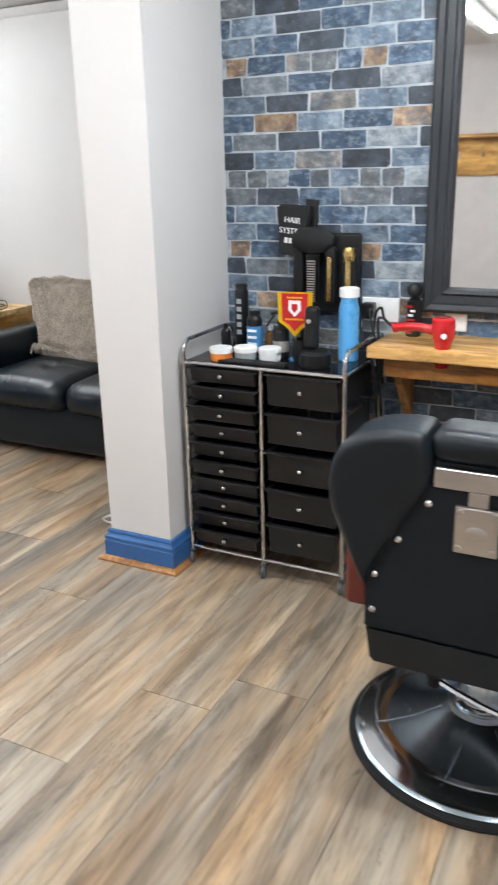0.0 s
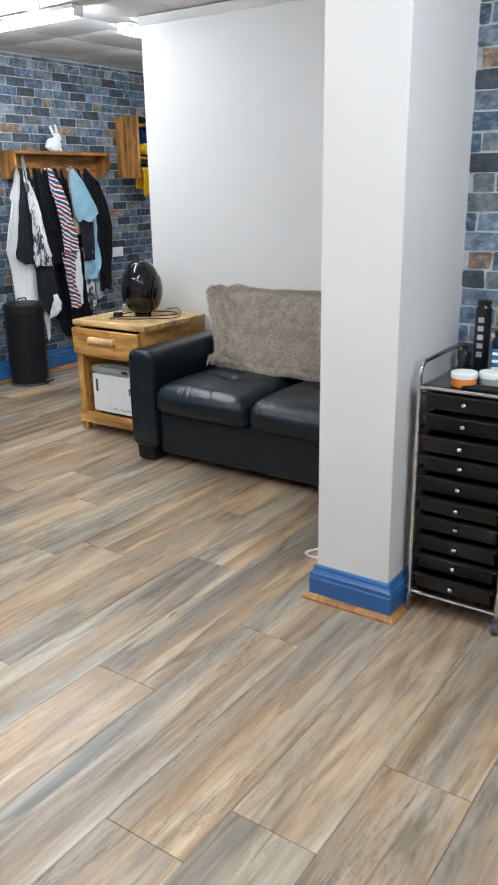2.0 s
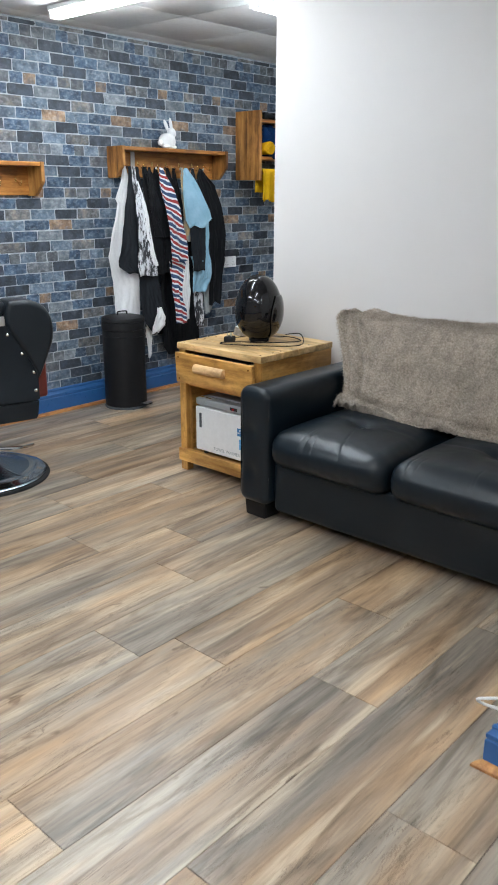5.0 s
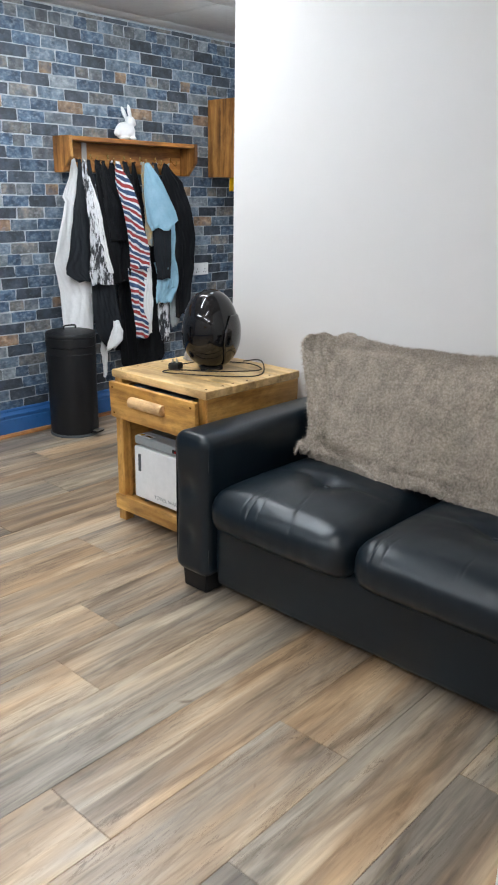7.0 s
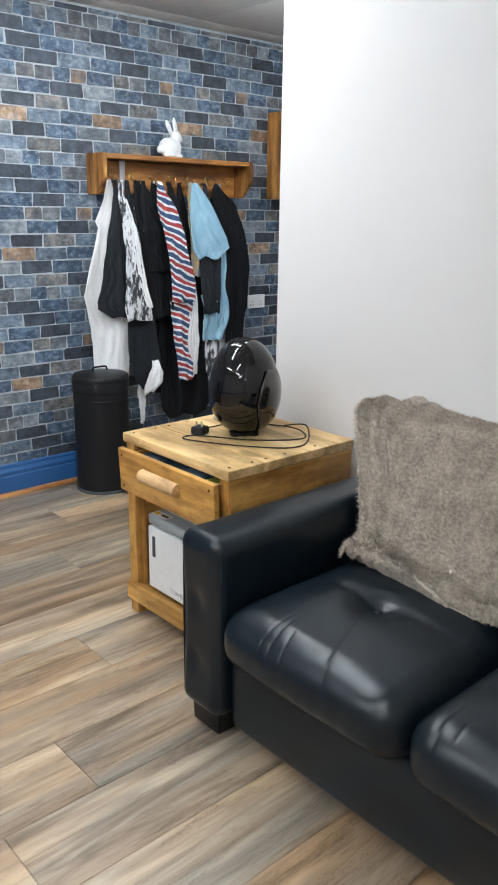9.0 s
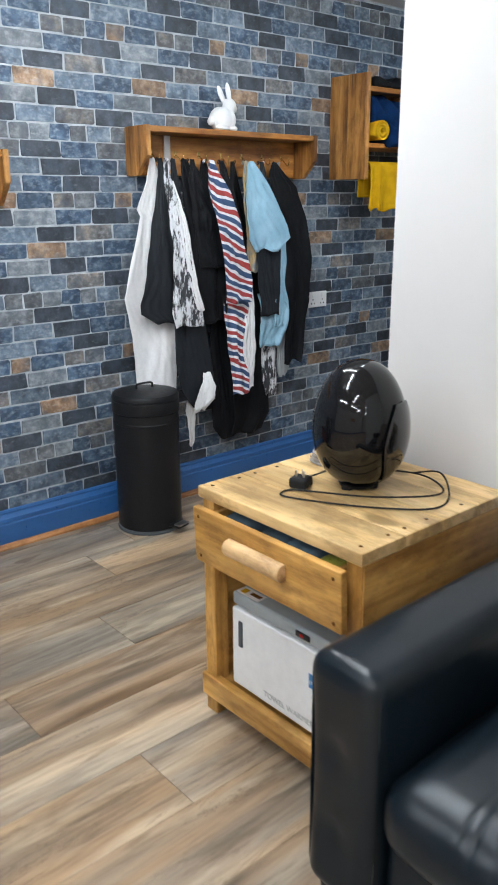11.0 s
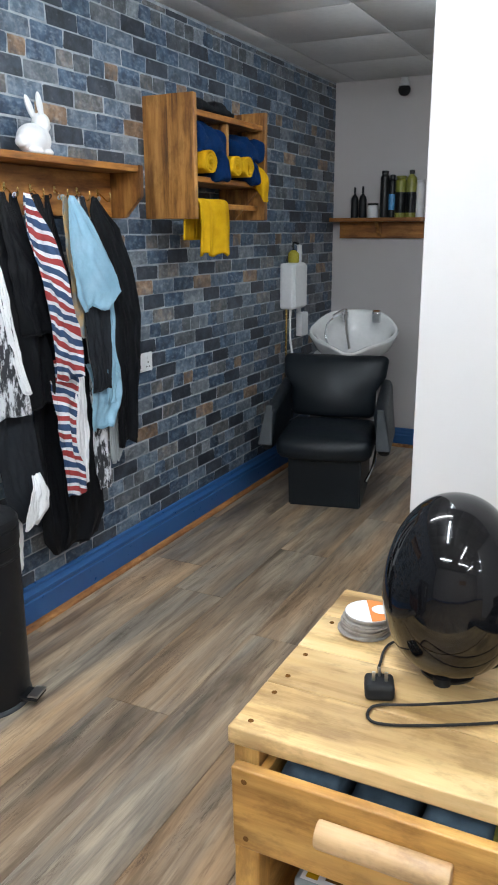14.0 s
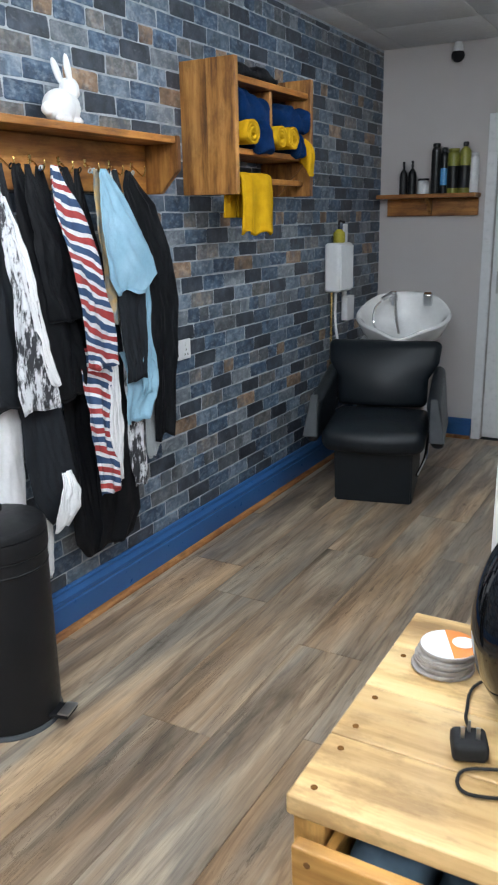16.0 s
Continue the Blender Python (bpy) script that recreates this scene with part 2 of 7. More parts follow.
LED = 60.0
M = dict(
    wall=mat("white_wall_paint", (0.70, 0.680, 0.670), (0.685, 0.665, 0.655), 0.5, scale=1.2, bump=0.06, bscale=260, mott=0.05),
    greige=mat("greige_wall_paint", (0.60, 0.56, 0.55), (0.57, 0.535, 0.525), 0.6, scale=1.5, bump=0.06, bscale=260, mott=0.06),
    ceil=mat("ceiling_tile", (0.76, 0.755, 0.75), (0.72, 0.715, 0.71), 0.85, scale=3, bump=0.3, bscale=320, spec=0.2),
    grout=mat("printed_mortar", (0.50, 0.53, 0.56), (0.27, 0.295, 0.33), 0.55, scale=16, bump=0.15, bscale=300, spec=0.2),
    blue=mat("blue_gloss_paint", (0.030, 0.118, 0.315), (0.026, 0.104, 0.285), 0.32, scale=4, bump=0.08, bscale=90),
    bead=wood("bead_wood", (0.50, 0.25, 0.085), (0.40, 0.175, 0.055), (0.24, 0.095, 0.03), "y", 0.4, 9),
    leather=leather_mat(),
    vinyl=mat("black_vinyl", (0.0090, 0.0130, 0.0175), (0.0072, 0.0105, 0.0140), 0.42, scale=6, bump=0.25, bscale=500, dist=0.001, spec=0.32),
    dull=mat("matt_black_board", (0.0115, 0.0160, 0.0215), (0.0090, 0.0125, 0.0165), 0.6, scale=5, bump=0.15, bscale=300, spec=0.22),
    plastic=mat("black_plastic", (0.0095, 0.010, 0.0115), (0.0075, 0.008, 0.009), 0.32, scale=5, rvar=0.04, spec=0.35),
    gloss=mat("black_gloss", (0.006, 0.006, 0.007), (0.005, 0.005, 0.006), 0.05, scale=5, rvar=0.02, coat=0.15, spec=0.4),
    bin=mat("bin_black_steel", (0.013, 0.0135, 0.015), (0.011, 0.0115, 0.013), 0.42, scale=6, bump=0.08, bscale=300, spec=0.22),
    chrome=mat("chrome", (0.78, 0.79, 0.80), (0.70, 0.71, 0.72), 0.13, 1.0, scale=9, rvar=0.06),
    steel=mat("brushed_steel", (0.62, 0.60, 0.58), (0.57, 0.55, 0.53), 0.32, 1.0, scale=8, stretch=(0.2, 1, 1), rvar=0.06),
    darkchrome=mat("worn_chrome_dish", (0.36, 0.42, 0.47), (0.31, 0.37, 0.42), 0.24, 1.0, scale=3, rvar=0.03),
    rubber=mat("black_rubber", (0.02, 0.02, 0.021), None, 0.7, spec=0.2),
    rubber_grey=mat("grey_rubber", (0.09, 0.10, 0.11), None, 0.6, spec=0.25),
    fur=fur_mat(),
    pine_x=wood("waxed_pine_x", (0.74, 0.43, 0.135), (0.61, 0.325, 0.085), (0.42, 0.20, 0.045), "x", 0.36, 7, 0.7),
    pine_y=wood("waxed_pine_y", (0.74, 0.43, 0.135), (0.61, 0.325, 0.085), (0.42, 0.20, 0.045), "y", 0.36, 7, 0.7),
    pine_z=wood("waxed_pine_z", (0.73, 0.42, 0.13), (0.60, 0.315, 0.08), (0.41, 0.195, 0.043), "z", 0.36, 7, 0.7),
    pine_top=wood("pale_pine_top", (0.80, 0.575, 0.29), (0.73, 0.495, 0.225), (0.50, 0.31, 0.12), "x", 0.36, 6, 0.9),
    dowel=wood("pale_dowel", (0.78, 0.54, 0.30), (0.70, 0.45, 0.22), (0.55, 0.32, 0.14), "x", 0.4, 7, 0.1),
    rack_y=wood("stained_rack_y", (0.58, 0.27, 0.065), (0.43, 0.175, 0.034), (0.22, 0.080, 0.015), "y", 0.4, 7, 0.8),
    rack_z=wood("stained_rack_z", (0.56, 0.285, 0.08), (0.38, 0.168, 0.04), (0.13, 0.052, 0.013), "z", 0.42, 6.5, 0.95),
    rack_x=wood("stained_rack_x", (0.58, 0.27, 0.065), (0.43, 0.175, 0.034), (0.22, 0.080, 0.015), "x", 0.4, 7, 0.8),
    live=wood("oiled_shelf_wood", (0.72, 0.44, 0.17), (0.58, 0.32, 0.10), (0.34, 0.16, 0.045), "x", 0.35, 6),
    white=mat("white_plastic", (0.85, 0.855, 0.86), (0.82, 0.825, 0.83), 0.35, scale=5),
    ceramic=mat("white_ceramic", (0.84, 0.84, 0.83), (0.80, 0.80, 0.79), 0.08, scale=4, rvar=0.03, coat=0.5),
    gloss_white=mat("white_door_paint", (0.86, 0.875, 0.885), (0.83, 0.845, 0.855), 0.3, scale=3, bump=0.05),
    grey=mat("grey_plastic", (0.36, 0.39, 0.40), (0.32, 0.35, 0.36), 0.4, scale=6),
    yellow=mat("yellow_towel", (0.70, 0.41, 0.012), (0.56, 0.31, 0.008), 0.95, scale=18, bump=0.8, bscale=240, sheen=0.0, dist=0.004, spec=0.08),
    navy=mat("navy_towel", (0.005, 0.027, 0.095), (0.0035, 0.018, 0.066), 0.95, scale=18, bump=0.8, bscale=240, sheen=0.0, dist=0.004, spec=0.08),
    cape_black=mat("black_cape_nylon", (0.0075, 0.0085, 0.0105), (0.0055, 0.006, 0.0075), 0.6, scale=9, bump=0.3, bscale=40, dist=0.006, spec=0.16),
    cape_char=mat("charcoal_cape", (0.020, 0.0235, 0.029), (0.015, 0.017, 0.021), 0.65, scale=9, bump=0.3, bscale=40, dist=0.006, spec=0.18),
    cape_white=mat("white_cape", (0.86, 0.86, 0.865), (0.80, 0.80, 0.815), 0.6, scale=9, bump=0.3, bscale=30, dist=0.006, spec=0.25),
    cape_blue=mat("light_blue_cape", (0.36, 0.56, 0.69), (0.25, 0.46, 0.60), 0.45, scale=10, bump=0.35, bscale=40, dist=0.006, spec=0.3),
    cape_tan=mat("tan_print_cape", (0.60, 0.40, 0.16), (0.20, 0.28, 0.32), 0.6, scale=22, spec=0.2),
    stripe=cloth_print("barber_stripe", "stripe"),
    palm=cloth_print("palm_print", "palm"),
    red=mat("red_gloss_plastic", (0.52, 0.012, 0.016), (0.46, 0.01, 0.013), 0.15, scale=5, coat=0.4),
    redwood=mat("dark_red_vinyl", (0.17, 0.026, 0.017), (0.14, 0.021, 0.014), 0.42, scale=12, bump=0.15, bscale=400, dist=0.001),
    sky=mat("sky_blue_can", (0.10, 0.38, 0.72), (0.09, 0.34, 0.66), 0.3, scale=5),
    orange=mat("orange_card", (0.78, 0.24, 0.04), None, 0.5),
    gold=mat("brushed_gold", (0.75, 0.56, 0.24), (0.62, 0.45, 0.17), 0.25, 1.0),
    amber=mat("amber_bottle", (0.18, 0.08, 0.02), None, 0.15, coat=0.4),
    green=mat("olive_bottle", (0.30, 0.30, 0.05), None, 0.3),
    mustard=mat("yellow_soap_bottle", (0.55, 0.48, 0.06), None, 0.25),
    teal=mat("blue_label", (0.05, 0.22, 0.5), None, 0.35),
    cork=mat("coaster_grey", (0.40, 0.37, 0.35), (0.26, 0.23, 0.21), 0.8, scale=40),
    frame=mat("charcoal_frame_paint", (0.030, 0.033, 0.037), (0.024, 0.026, 0.03), 0.42, scale=5, bump=0.1, bscale=120, spec=0.3),
    mirror=mat("mirror_glass", (0.86, 0.88, 0.88), (0.85, 0.87, 0.87), 0.015, 1.0, scale=2, rvar=0.005),
    smoke=mat("smoked_visor", (0.015, 0.014, 0.014), (0.012, 0.011, 0.011), 0.1, rvar=0.03, coat=0.4),
    muted=mat("muted_blue_cloth", (0.10, 0.15, 0.20), (0.06, 0.09, 0.12), 0.9, scale=30, spec=0.1),
    led=glow("led_diffuser", (0.93, 0.965, 1.01), LED * 0.85),
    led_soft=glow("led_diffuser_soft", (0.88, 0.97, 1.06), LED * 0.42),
    led_bright=glow("led_diffuser_bright", (0.88, 0.97, 1.06), LED * 1.30),
    # stronger glow for the added station batten only
    led_fill=glow("led_diffuser_fill", (0.88, 0.97, 1.06), LED * 1.95),
    tbar=mat("ceiling_bar_white", (0.60, 0.595, 0.59), None, 0.5),
)
BR = dict(
    D=brick_mat("brick_slate", (0.026, 0.032, 0.042), (0.044, 0.054, 0.070), (0.075, 0.090, 0.112), (0.22, 0.25, 0.28), 0.66),
    b=brick_mat("brick_blue", (0.026, 0.045, 0.078), (0.050, 0.090, 0.150), (0.105, 0.165, 0.24), (0.36, 0.43, 0.50), 0.56),
    p=brick_mat("brick_pale_blue", (0.065, 0.095, 0.13), (0.125, 0.175, 0.235), (0.22, 0.28, 0.345), (0.42, 0.46, 0.50), 0.56),
    L=brick_mat("brick_pale_grey", (0.12, 0.145, 0.17), (0.19, 0.22, 0.245), (0.28, 0.31, 0.335), (0.45, 0.47, 0.49), 0.56),
    g=brick_mat("brick_stone_grey", (0.070, 0.080, 0.090), (0.118, 0.130, 0.144), (0.20, 0.215, 0.228), (0.38, 0.39, 0.40), 0.58),
    t=brick_mat("brick_tan", (0.085, 0.085, 0.085), (0.150, 0.150, 0.150), (0.30, 0.255, 0.21), (0.40, 0.41, 0.42), 0.56),
    o=brick_mat("brick_orange", (0.13, 0.085, 0.055), (0.29, 0.185, 0.115), (0.47, 0.33, 0.22), (0.55, 0.50, 0.44), 0.60),
)


# ---- building helpers ----
BASE = {}


def thing(name, at, label="", category="", group="", kind=""):
    ob = new(name)
    ob.location = at
    ob.empty_display_size = 0.05
    BASE[ob] = Vector(at)
    return tagged(ob, label, category, group, kind)


def link_mesh(name, bm, material, parent=None, label="", smooth=35):
    me = bpy.data.meshes.new(name)
    bmesh.ops.recalc_face_normals(bm, faces=bm.faces)
    base = BASE.get(parent, Vector((0, 0, 0))) if parent else Vector((0, 0, 0))
    if base.length:
        bmesh.ops.translate(bm, vec=-base, verts=bm.verts)
    if smooth:
        for f in bm.faces:
            f.smooth = True
    bm.to_mesh(me)
    bm.free()
    if smooth:
        me.set_sharp_from_angle(angle=radians(smooth))
    for k in material if isinstance(material, (list, tuple)) else [material]:
        me.materials.append(k)
    ob = new(name, me)
    if smooth and len(me.polygons) < 700:
        wn = ob.modifiers.new("even_shading", "WEIGHTED_NORMAL")
        wn.keep_sharp = True
    if parent:
        ob.parent = parent
        BASE[ob] = base
    if label:
        ob["label"] = label
    return ob


def part(name, bm, material, parent, label=""):
    return link_mesh(name, bm, material, parent, label)


def solo(name, bm, material, label, category, group="", kind="", at=None):
    """A thing of one mesh, with its origin at its base."""
    if at is None:
        vs = [v.co for v in bm.verts]
        at = (sum(v.x for v in vs) / len(vs), sum(v.y for v in vs) / len(vs), min(v.z for v in vs))
    bmesh.ops.translate(bm, vec=-Vector(at), verts=bm.verts)
    ob = link_mesh(name, bm, material)
    ob.location = at
    BASE[ob] = Vector(at)
    return tagged(ob, label, category, group, kind)


def steps(a, b, r, k, m):
    out = [a + r * i / k for i in range(k)] if r > 0 else []
    n = max(1, m)
    lo, hi = a + r, b - r
    out += [lo + (hi - lo) * i / n for i in range(n + 1)]
    out += [b - r + r * (i + 1) / k for i in range(k)] if r > 0 else []
    return out


def rbox(x0, x1, y0, y1, z0, z1, r=0.004, k=2, m=(1, 1, 1), warp=None, bm=None):
    """A box with rounded edges; warp(p, u, v, w) moves its points (u, v, w run -1..1)."""
    bm = bm or bmesh.new()
    r = min(r, (x1 - x0) / 2.05, (y1 - y0) / 2.05, (z1 - z0) / 2.05)
    ax = [steps(x0, x1, r, k, m[0]), steps(y0, y1, r, k, m[1]), steps(z0, z1, r, k, m[2])]
    n = [len(a) for a in ax]
    lo, hi = (x0 + r, y0 + r, z0 + r), (x1 - r, y1 - r, z1 - r)
    cen, half = ((x0 + x1) / 2, (y0 + y1) / 2, (z0 + z1) / 2), ((x1 - x0) / 2, (y1 - y0) / 2, (z1 - z0) / 2)
    made = {}

    def vert(i, j, l):
        key = (i, j, l)
        if key not in made:
            p = Vector((ax[0][i], ax[1][j], ax[2][l]))
            q = Vector([min(max(p[a], lo[a]), hi[a]) for a in range(3)])
            d = p - q
            if d.length > 1e-9:
                p = q + d.normalized() * r
            if warp:
                p = Vector(warp(p, *[(p[a] - cen[a]) / half[a] for a in range(3)]))
            made[key] = bm.verts.new(p)
        return made[key]

    def side(a, fixed):
        b_, c_ = [q for q in range(3) if q != a]
        for i in range(n[b_] - 1):
            for j in range(n[c_] - 1):
                vs = []
                for di, dj in ((0, 0), (1, 0), (1, 1), (0, 1)):
                    idx = [0, 0, 0]
                    idx[a], idx[b_], idx[c_] = fixed, i + di, j + dj
                    vs.append(vert(*idx))
                bm.faces.new(vs)

    for a in range(3):
        side(a, 0), side(a, n[a] - 1)
    return bm


def turn(bm, m):
    bmesh.ops.transform(bm, matrix=m, verts=bm.verts)
    return bm


def lathe(profile, at=(0, 0, 0), seg=28, bm=None, squash=(1, 1)):
    """A turned solid from (radius, height) pairs."""
    bm = bm or bmesh.new()
    rings = []
    for r, z in profile:
        if r < 1e-6:
            rings.append([bm.verts.new((at[0], at[1], at[2] + z))])
        else:
            rings.append([bm.verts.new((at[0] + r * squash[0] * math.cos(2 * math.pi * i / seg), at[1] + r * squash[1] * math.sin(2 * math.pi * i / seg), at[2] + z)) for i in range(seg)])
    for a, b in zip(rings, rings[1:]):
        for i in range(seg):
            j = (i + 1) % seg
            if len(a) == 1 and len(b) > 1:
                bm.faces.new((a[0], b[i], b[j]))
            elif len(b) == 1 and len(a) > 1:
                bm.faces.new((a[i], a[j], b[0]))
            elif len(a) > 1:
                bm.faces.new((a[i], a[j], b[j], b[i]))
    for ring in (rings[0], rings[-1]):
        if len(ring) > 1:
            bm.faces.new(ring)
    return bm


def smooth_path(pts, n=6):
    """Catmull-Rom through the given points."""
    pts = [Vector(p) for p in pts]
    out = []
    for i in range(len(pts) - 1):
        p0, p1, p2, p3 = pts[max(i - 1, 0)], pts[i], pts[i + 1], pts[min(i + 2, len(pts) - 1)]
        for j in range(n):
            t = j / n
            out.append(0.5 * (2 * p1 + (p2 - p0) * t + (2 * p0 - 5 * p1 + 4 * p2 - p3) * t * t + (3 * p1 - p0 - 3 * p2 + p3) * t ** 3))
    return out + [pts[-1]]


def tube(pts, r, seg=10, bm=None, n=6):
    bm = bm or bmesh.new()
    path = smooth_path(pts, n) if n > 1 and len(pts) > 2 else [Vector(p) for p in pts]
    rings, ref = [], None
    for i, p in enumerate(path):
        d = (path[min(i + 1, len(path) - 1)] - path[max(i - 1, 0)]).normalized()
        if ref is None:
            ref = Vector((0, 0, 1)) if abs(d.z) < 0.9 else Vector((1, 0, 0))
        s = d.cross(ref).normalized()
        ref = s.cross(d).normalized()
        rr = r(i / (len(path) - 1)) if callable(r) else r
        rings.append([bm.verts.new(p + rr * (math.cos(2 * math.pi * q / seg) * s + math.sin(2 * math.pi * q / seg) * ref)) for q in range(seg)])
    for a, b in zip(rings, rings[1:]):
        for q in range(seg):
            bm.faces.new((a[q], a[(q + 1) % seg], b[(q + 1) % seg], b[q]))
    bm.faces.new(rings[0]), bm.faces.new(rings[-1])
    return bm


def prism(poly, a0, a1, axis="x", bm=None, bevel=0.0):
    """A polygon in the other two axes, drawn out along one axis."""
    bm = bm or bmesh.new()

    def put(p, a):
        return {"x": (a, p[0], p[1]), "y": (p[0], a, p[1]), "z": (p[0], p[1], a)}[axis]

    lo = [bm.verts.new(put(p, a0)) for p in poly]
    hi = [bm.verts.new(put(p, a1)) for p in poly]
    fs = [bm.faces.new(lo), bm.faces.new(hi)]
    for i in range(len(poly)):
        j = (i + 1) % len(poly)
        fs.append(bm.faces.new((lo[i], lo[j], hi[j], hi[i])))
    if bevel:
        bmesh.ops.bevel(bm, geom=[e for e in bm.edges], offset=bevel, segments=2, affect="EDGES")
    return bm


def pad(poly, y0, y1, r, bm=None, k=5):
    """An upholstered slab: a closed outline in x and z, drawn out along y, its edges rolled over."""
    bm = bm or bmesh.new()
    cx_ = sum(p[0] for p in poly) / len(poly)
    cz_ = sum(p[1] for p in poly) / len(poly)
    lay = [(y0 + r - r * math.cos(i / k * math.pi / 2), 1 - math.sin(i / k * math.pi / 2)) for i in range(k + 1)]
    lay += [(y0 + y1 - y, g) for y, g in reversed(lay)]
    rings = []
    for y, g in lay:
        ring = []
        for p in poly:
            d = Vector((cx_ - p[0], cz_ - p[1]))
            ring.append(bm.verts.new((p[0] + d.normalized().x * r * g, y, p[1] + d.normalized().y * r * g)))
        rings.append(ring)
    for a, b in zip(rings, rings[1:]):
        for i in range(len(poly)):
            j = (i + 1) % len(poly)
            bm.faces.new((a[i], a[j], b[j], b[i]))
    bm.faces.new(rings[0]), bm.faces.new(rings[-1])
    return bm


def lettering(text, size, place, material, parent, name="lettering", depth=0.0008):
    """Writing in the built-in font, as a mesh, at a pose (its plane is the pose's xy)."""
    cu = bpy.data.curves.new("letters", "FONT")
    cu.body, cu.size, cu.extrude, cu.align_x = text, size, depth, "CENTER"
    tmp = bpy.data.objects.new("letters", cu)
    me = bpy.data.meshes.new_from_object(tmp)
    bm = bmesh.new()
    bm.from_mesh(me)
    bpy.data.objects.remove(tmp)
    bpy.data.meshes.remove(me)
    turn(bm, place)
    return part(name, bm, material, parent)


def wall_box(name, x0, x1, y0, y1, z0, z1, material, label, category="wall"):
    bm = rbox(x0, x1, y0, y1, z0, z1, 0.003, 1)
    return tagged(link_mesh(name, bm, material), label, category, kind="structure")


# ---- the shell ----
T = 0.15
floor_base = wall_box("floor", WEST - T, EAST + T, SOUTH - T, NORTH_FAR + T, -0.16, -0.004, M["dull"], "wood-look vinyl plank floor in grey and honey tones", "floor")
ceiling_bm = rbox(WEST - T, EAST + T, SOUTH - T, NORTH_FAR + T, CEIL + 0.012, CEIL + 0.15, 0.003, 1)
for i in range(14):                      # lay-in tiles between thin bars
    for j in range(17):
        x, y = WEST + 0.15 + 0.6 * i, SOUTH + 0.30 + 0.6 * j
        if x < EAST and y < NORTH_FAR:
            rbox(x - 0.594 if x - 0.594 > WEST else WEST, x, max(y - 0.594, SOUTH), y, CEIL + 0.007, CEIL + 0.014, 0.003, 1, bm=ceiling_bm)
tagged(link_mesh("ceiling", ceiling_bm, M["ceil"]), "white suspended ceiling of square tiles", "ceiling", kind="structure")
wall_west = wall_box("wall_west", WEST - T, WEST, SOUTH - T, NORTH_FAR + T, 0, CEIL + 0.01, M["grout"], "blue and slate brick-effect wall with a few orange bricks")
wall_north = wall_box("wall_north", PIL[1] - 0.02, EAST + T, NORTH, NORTH + T, 0, CEIL + 0.01, M["grout"], "blue-grey brick-effect wall behind the barber station")
wall_box("wall_east", EAST, EAST + T, SOUTH - T, NORTH, 0, CEIL + 0.01, M["greige"], "plain greige painted wall")
wall_box("wall_south", WEST, EAST, SOUTH - T, SOUTH, 0, CEIL + 0.01, M["greige"], "plain greige painted wall opposite the mirror")
wall_box("wall_sofa", PX, PIL[0] + 0.02, PY, PY + T, 0, CEIL + 0.01, M["wall"], "smooth white painted wall behind the sofa")
wall_box("wall_passage", PX, PX + T, PY + T, NORTH_FAR, 0, CEIL + 0.01, M["wall"], "white painted side wall of the wash passage")
wall_box("wall_pillar", PIL[0], PIL[1], PIL[2], PY, 0, CEIL + 0.01, M["wall"], "white painted wall end standing out like a pillar")
# far wall with the door opening
DX0, DX1, DTOP = -4.985, -4.225, 1.985
fw = rbox(WEST, DX0, NORTH_FAR, NORTH_FAR + T, 0, CEIL + 0.01, 0.003, 1)
rbox(DX1, PX, NORTH_FAR, NORTH_FAR + T, 0, CEIL + 0.01, 0.003, 1, bm=fw)
rbox(DX0, DX1, NORTH_FAR, NORTH_FAR + T, DTOP, CEIL + 0.01, 0.003, 1, bm=fw)
tagged(link_mesh("wall_far", fw, M["greige"]), "greige painted wall at the end of the wash passage", "wall", kind="structure")
door = thing("door_1", (DX0, NORTH_FAR, 0), "closed white panelled internal door with a steel lever handle", "door", kind="structure")
leaf = rbox(DX0 + 0.004, DX1 - 0.004, NORTH_FAR + 0.02, NORTH_FAR + 0.06, 0.012, DTOP - 0.004, 0.003)
leaf_ob = part("leaf", leaf, M["gloss_white"], door)
cx = (DX0 + DX1) / 2
for px0, px1, pz0, pz1 in ((DX0 + 0.11, cx - 0.045, 1.12, 1.86), (cx + 0.045, DX1 - 0.11, 1.12, 1.86), (DX0 + 0.11, cx - 0.045, 0.2, 0.86), (cx + 0.045, DX1 - 0.11, 0.2, 0.86)):
    pb = rbox(px0, px1, NORTH_FAR + 0.010, NORTH_FAR + 0.021, pz0, pz1, 0.009, 2)
    rbox(px0 + 0.035, px1 - 0.035, NORTH_FAR + 0.004, NORTH_FAR + 0.012, pz0 + 0.035, pz1 - 0.035, 0.007, 2, bm=pb)
    part("panel", pb, M["gloss_white"], leaf_ob)
arch = rbox(DX0 - 0.062, DX0 - 0.0, NORTH_FAR - 0.02, NORTH_FAR + 0.0, 0, DTOP + 0.065, 0.006)
rbox(DX1, DX1 + 0.062, NORTH_FAR - 0.02, NORTH_FAR, 0, DTOP + 0.065, 0.006, bm=arch)
rbox(DX0, DX1, NORTH_FAR - 0.02, NORTH_FAR, DTOP, DTOP + 0.065, 0.006, bm=arch)
part("architrave", arch, M["gloss_white"], door)
hb = rbox(DX0 + 0.035, DX0 + 0.075, NORTH_FAR + 0.012, NORTH_FAR + 0.02, 0.97, 1.11, 0.004)
hobj = part("handle_plate", hb, M["steel"], door, "brushed steel handle plate")
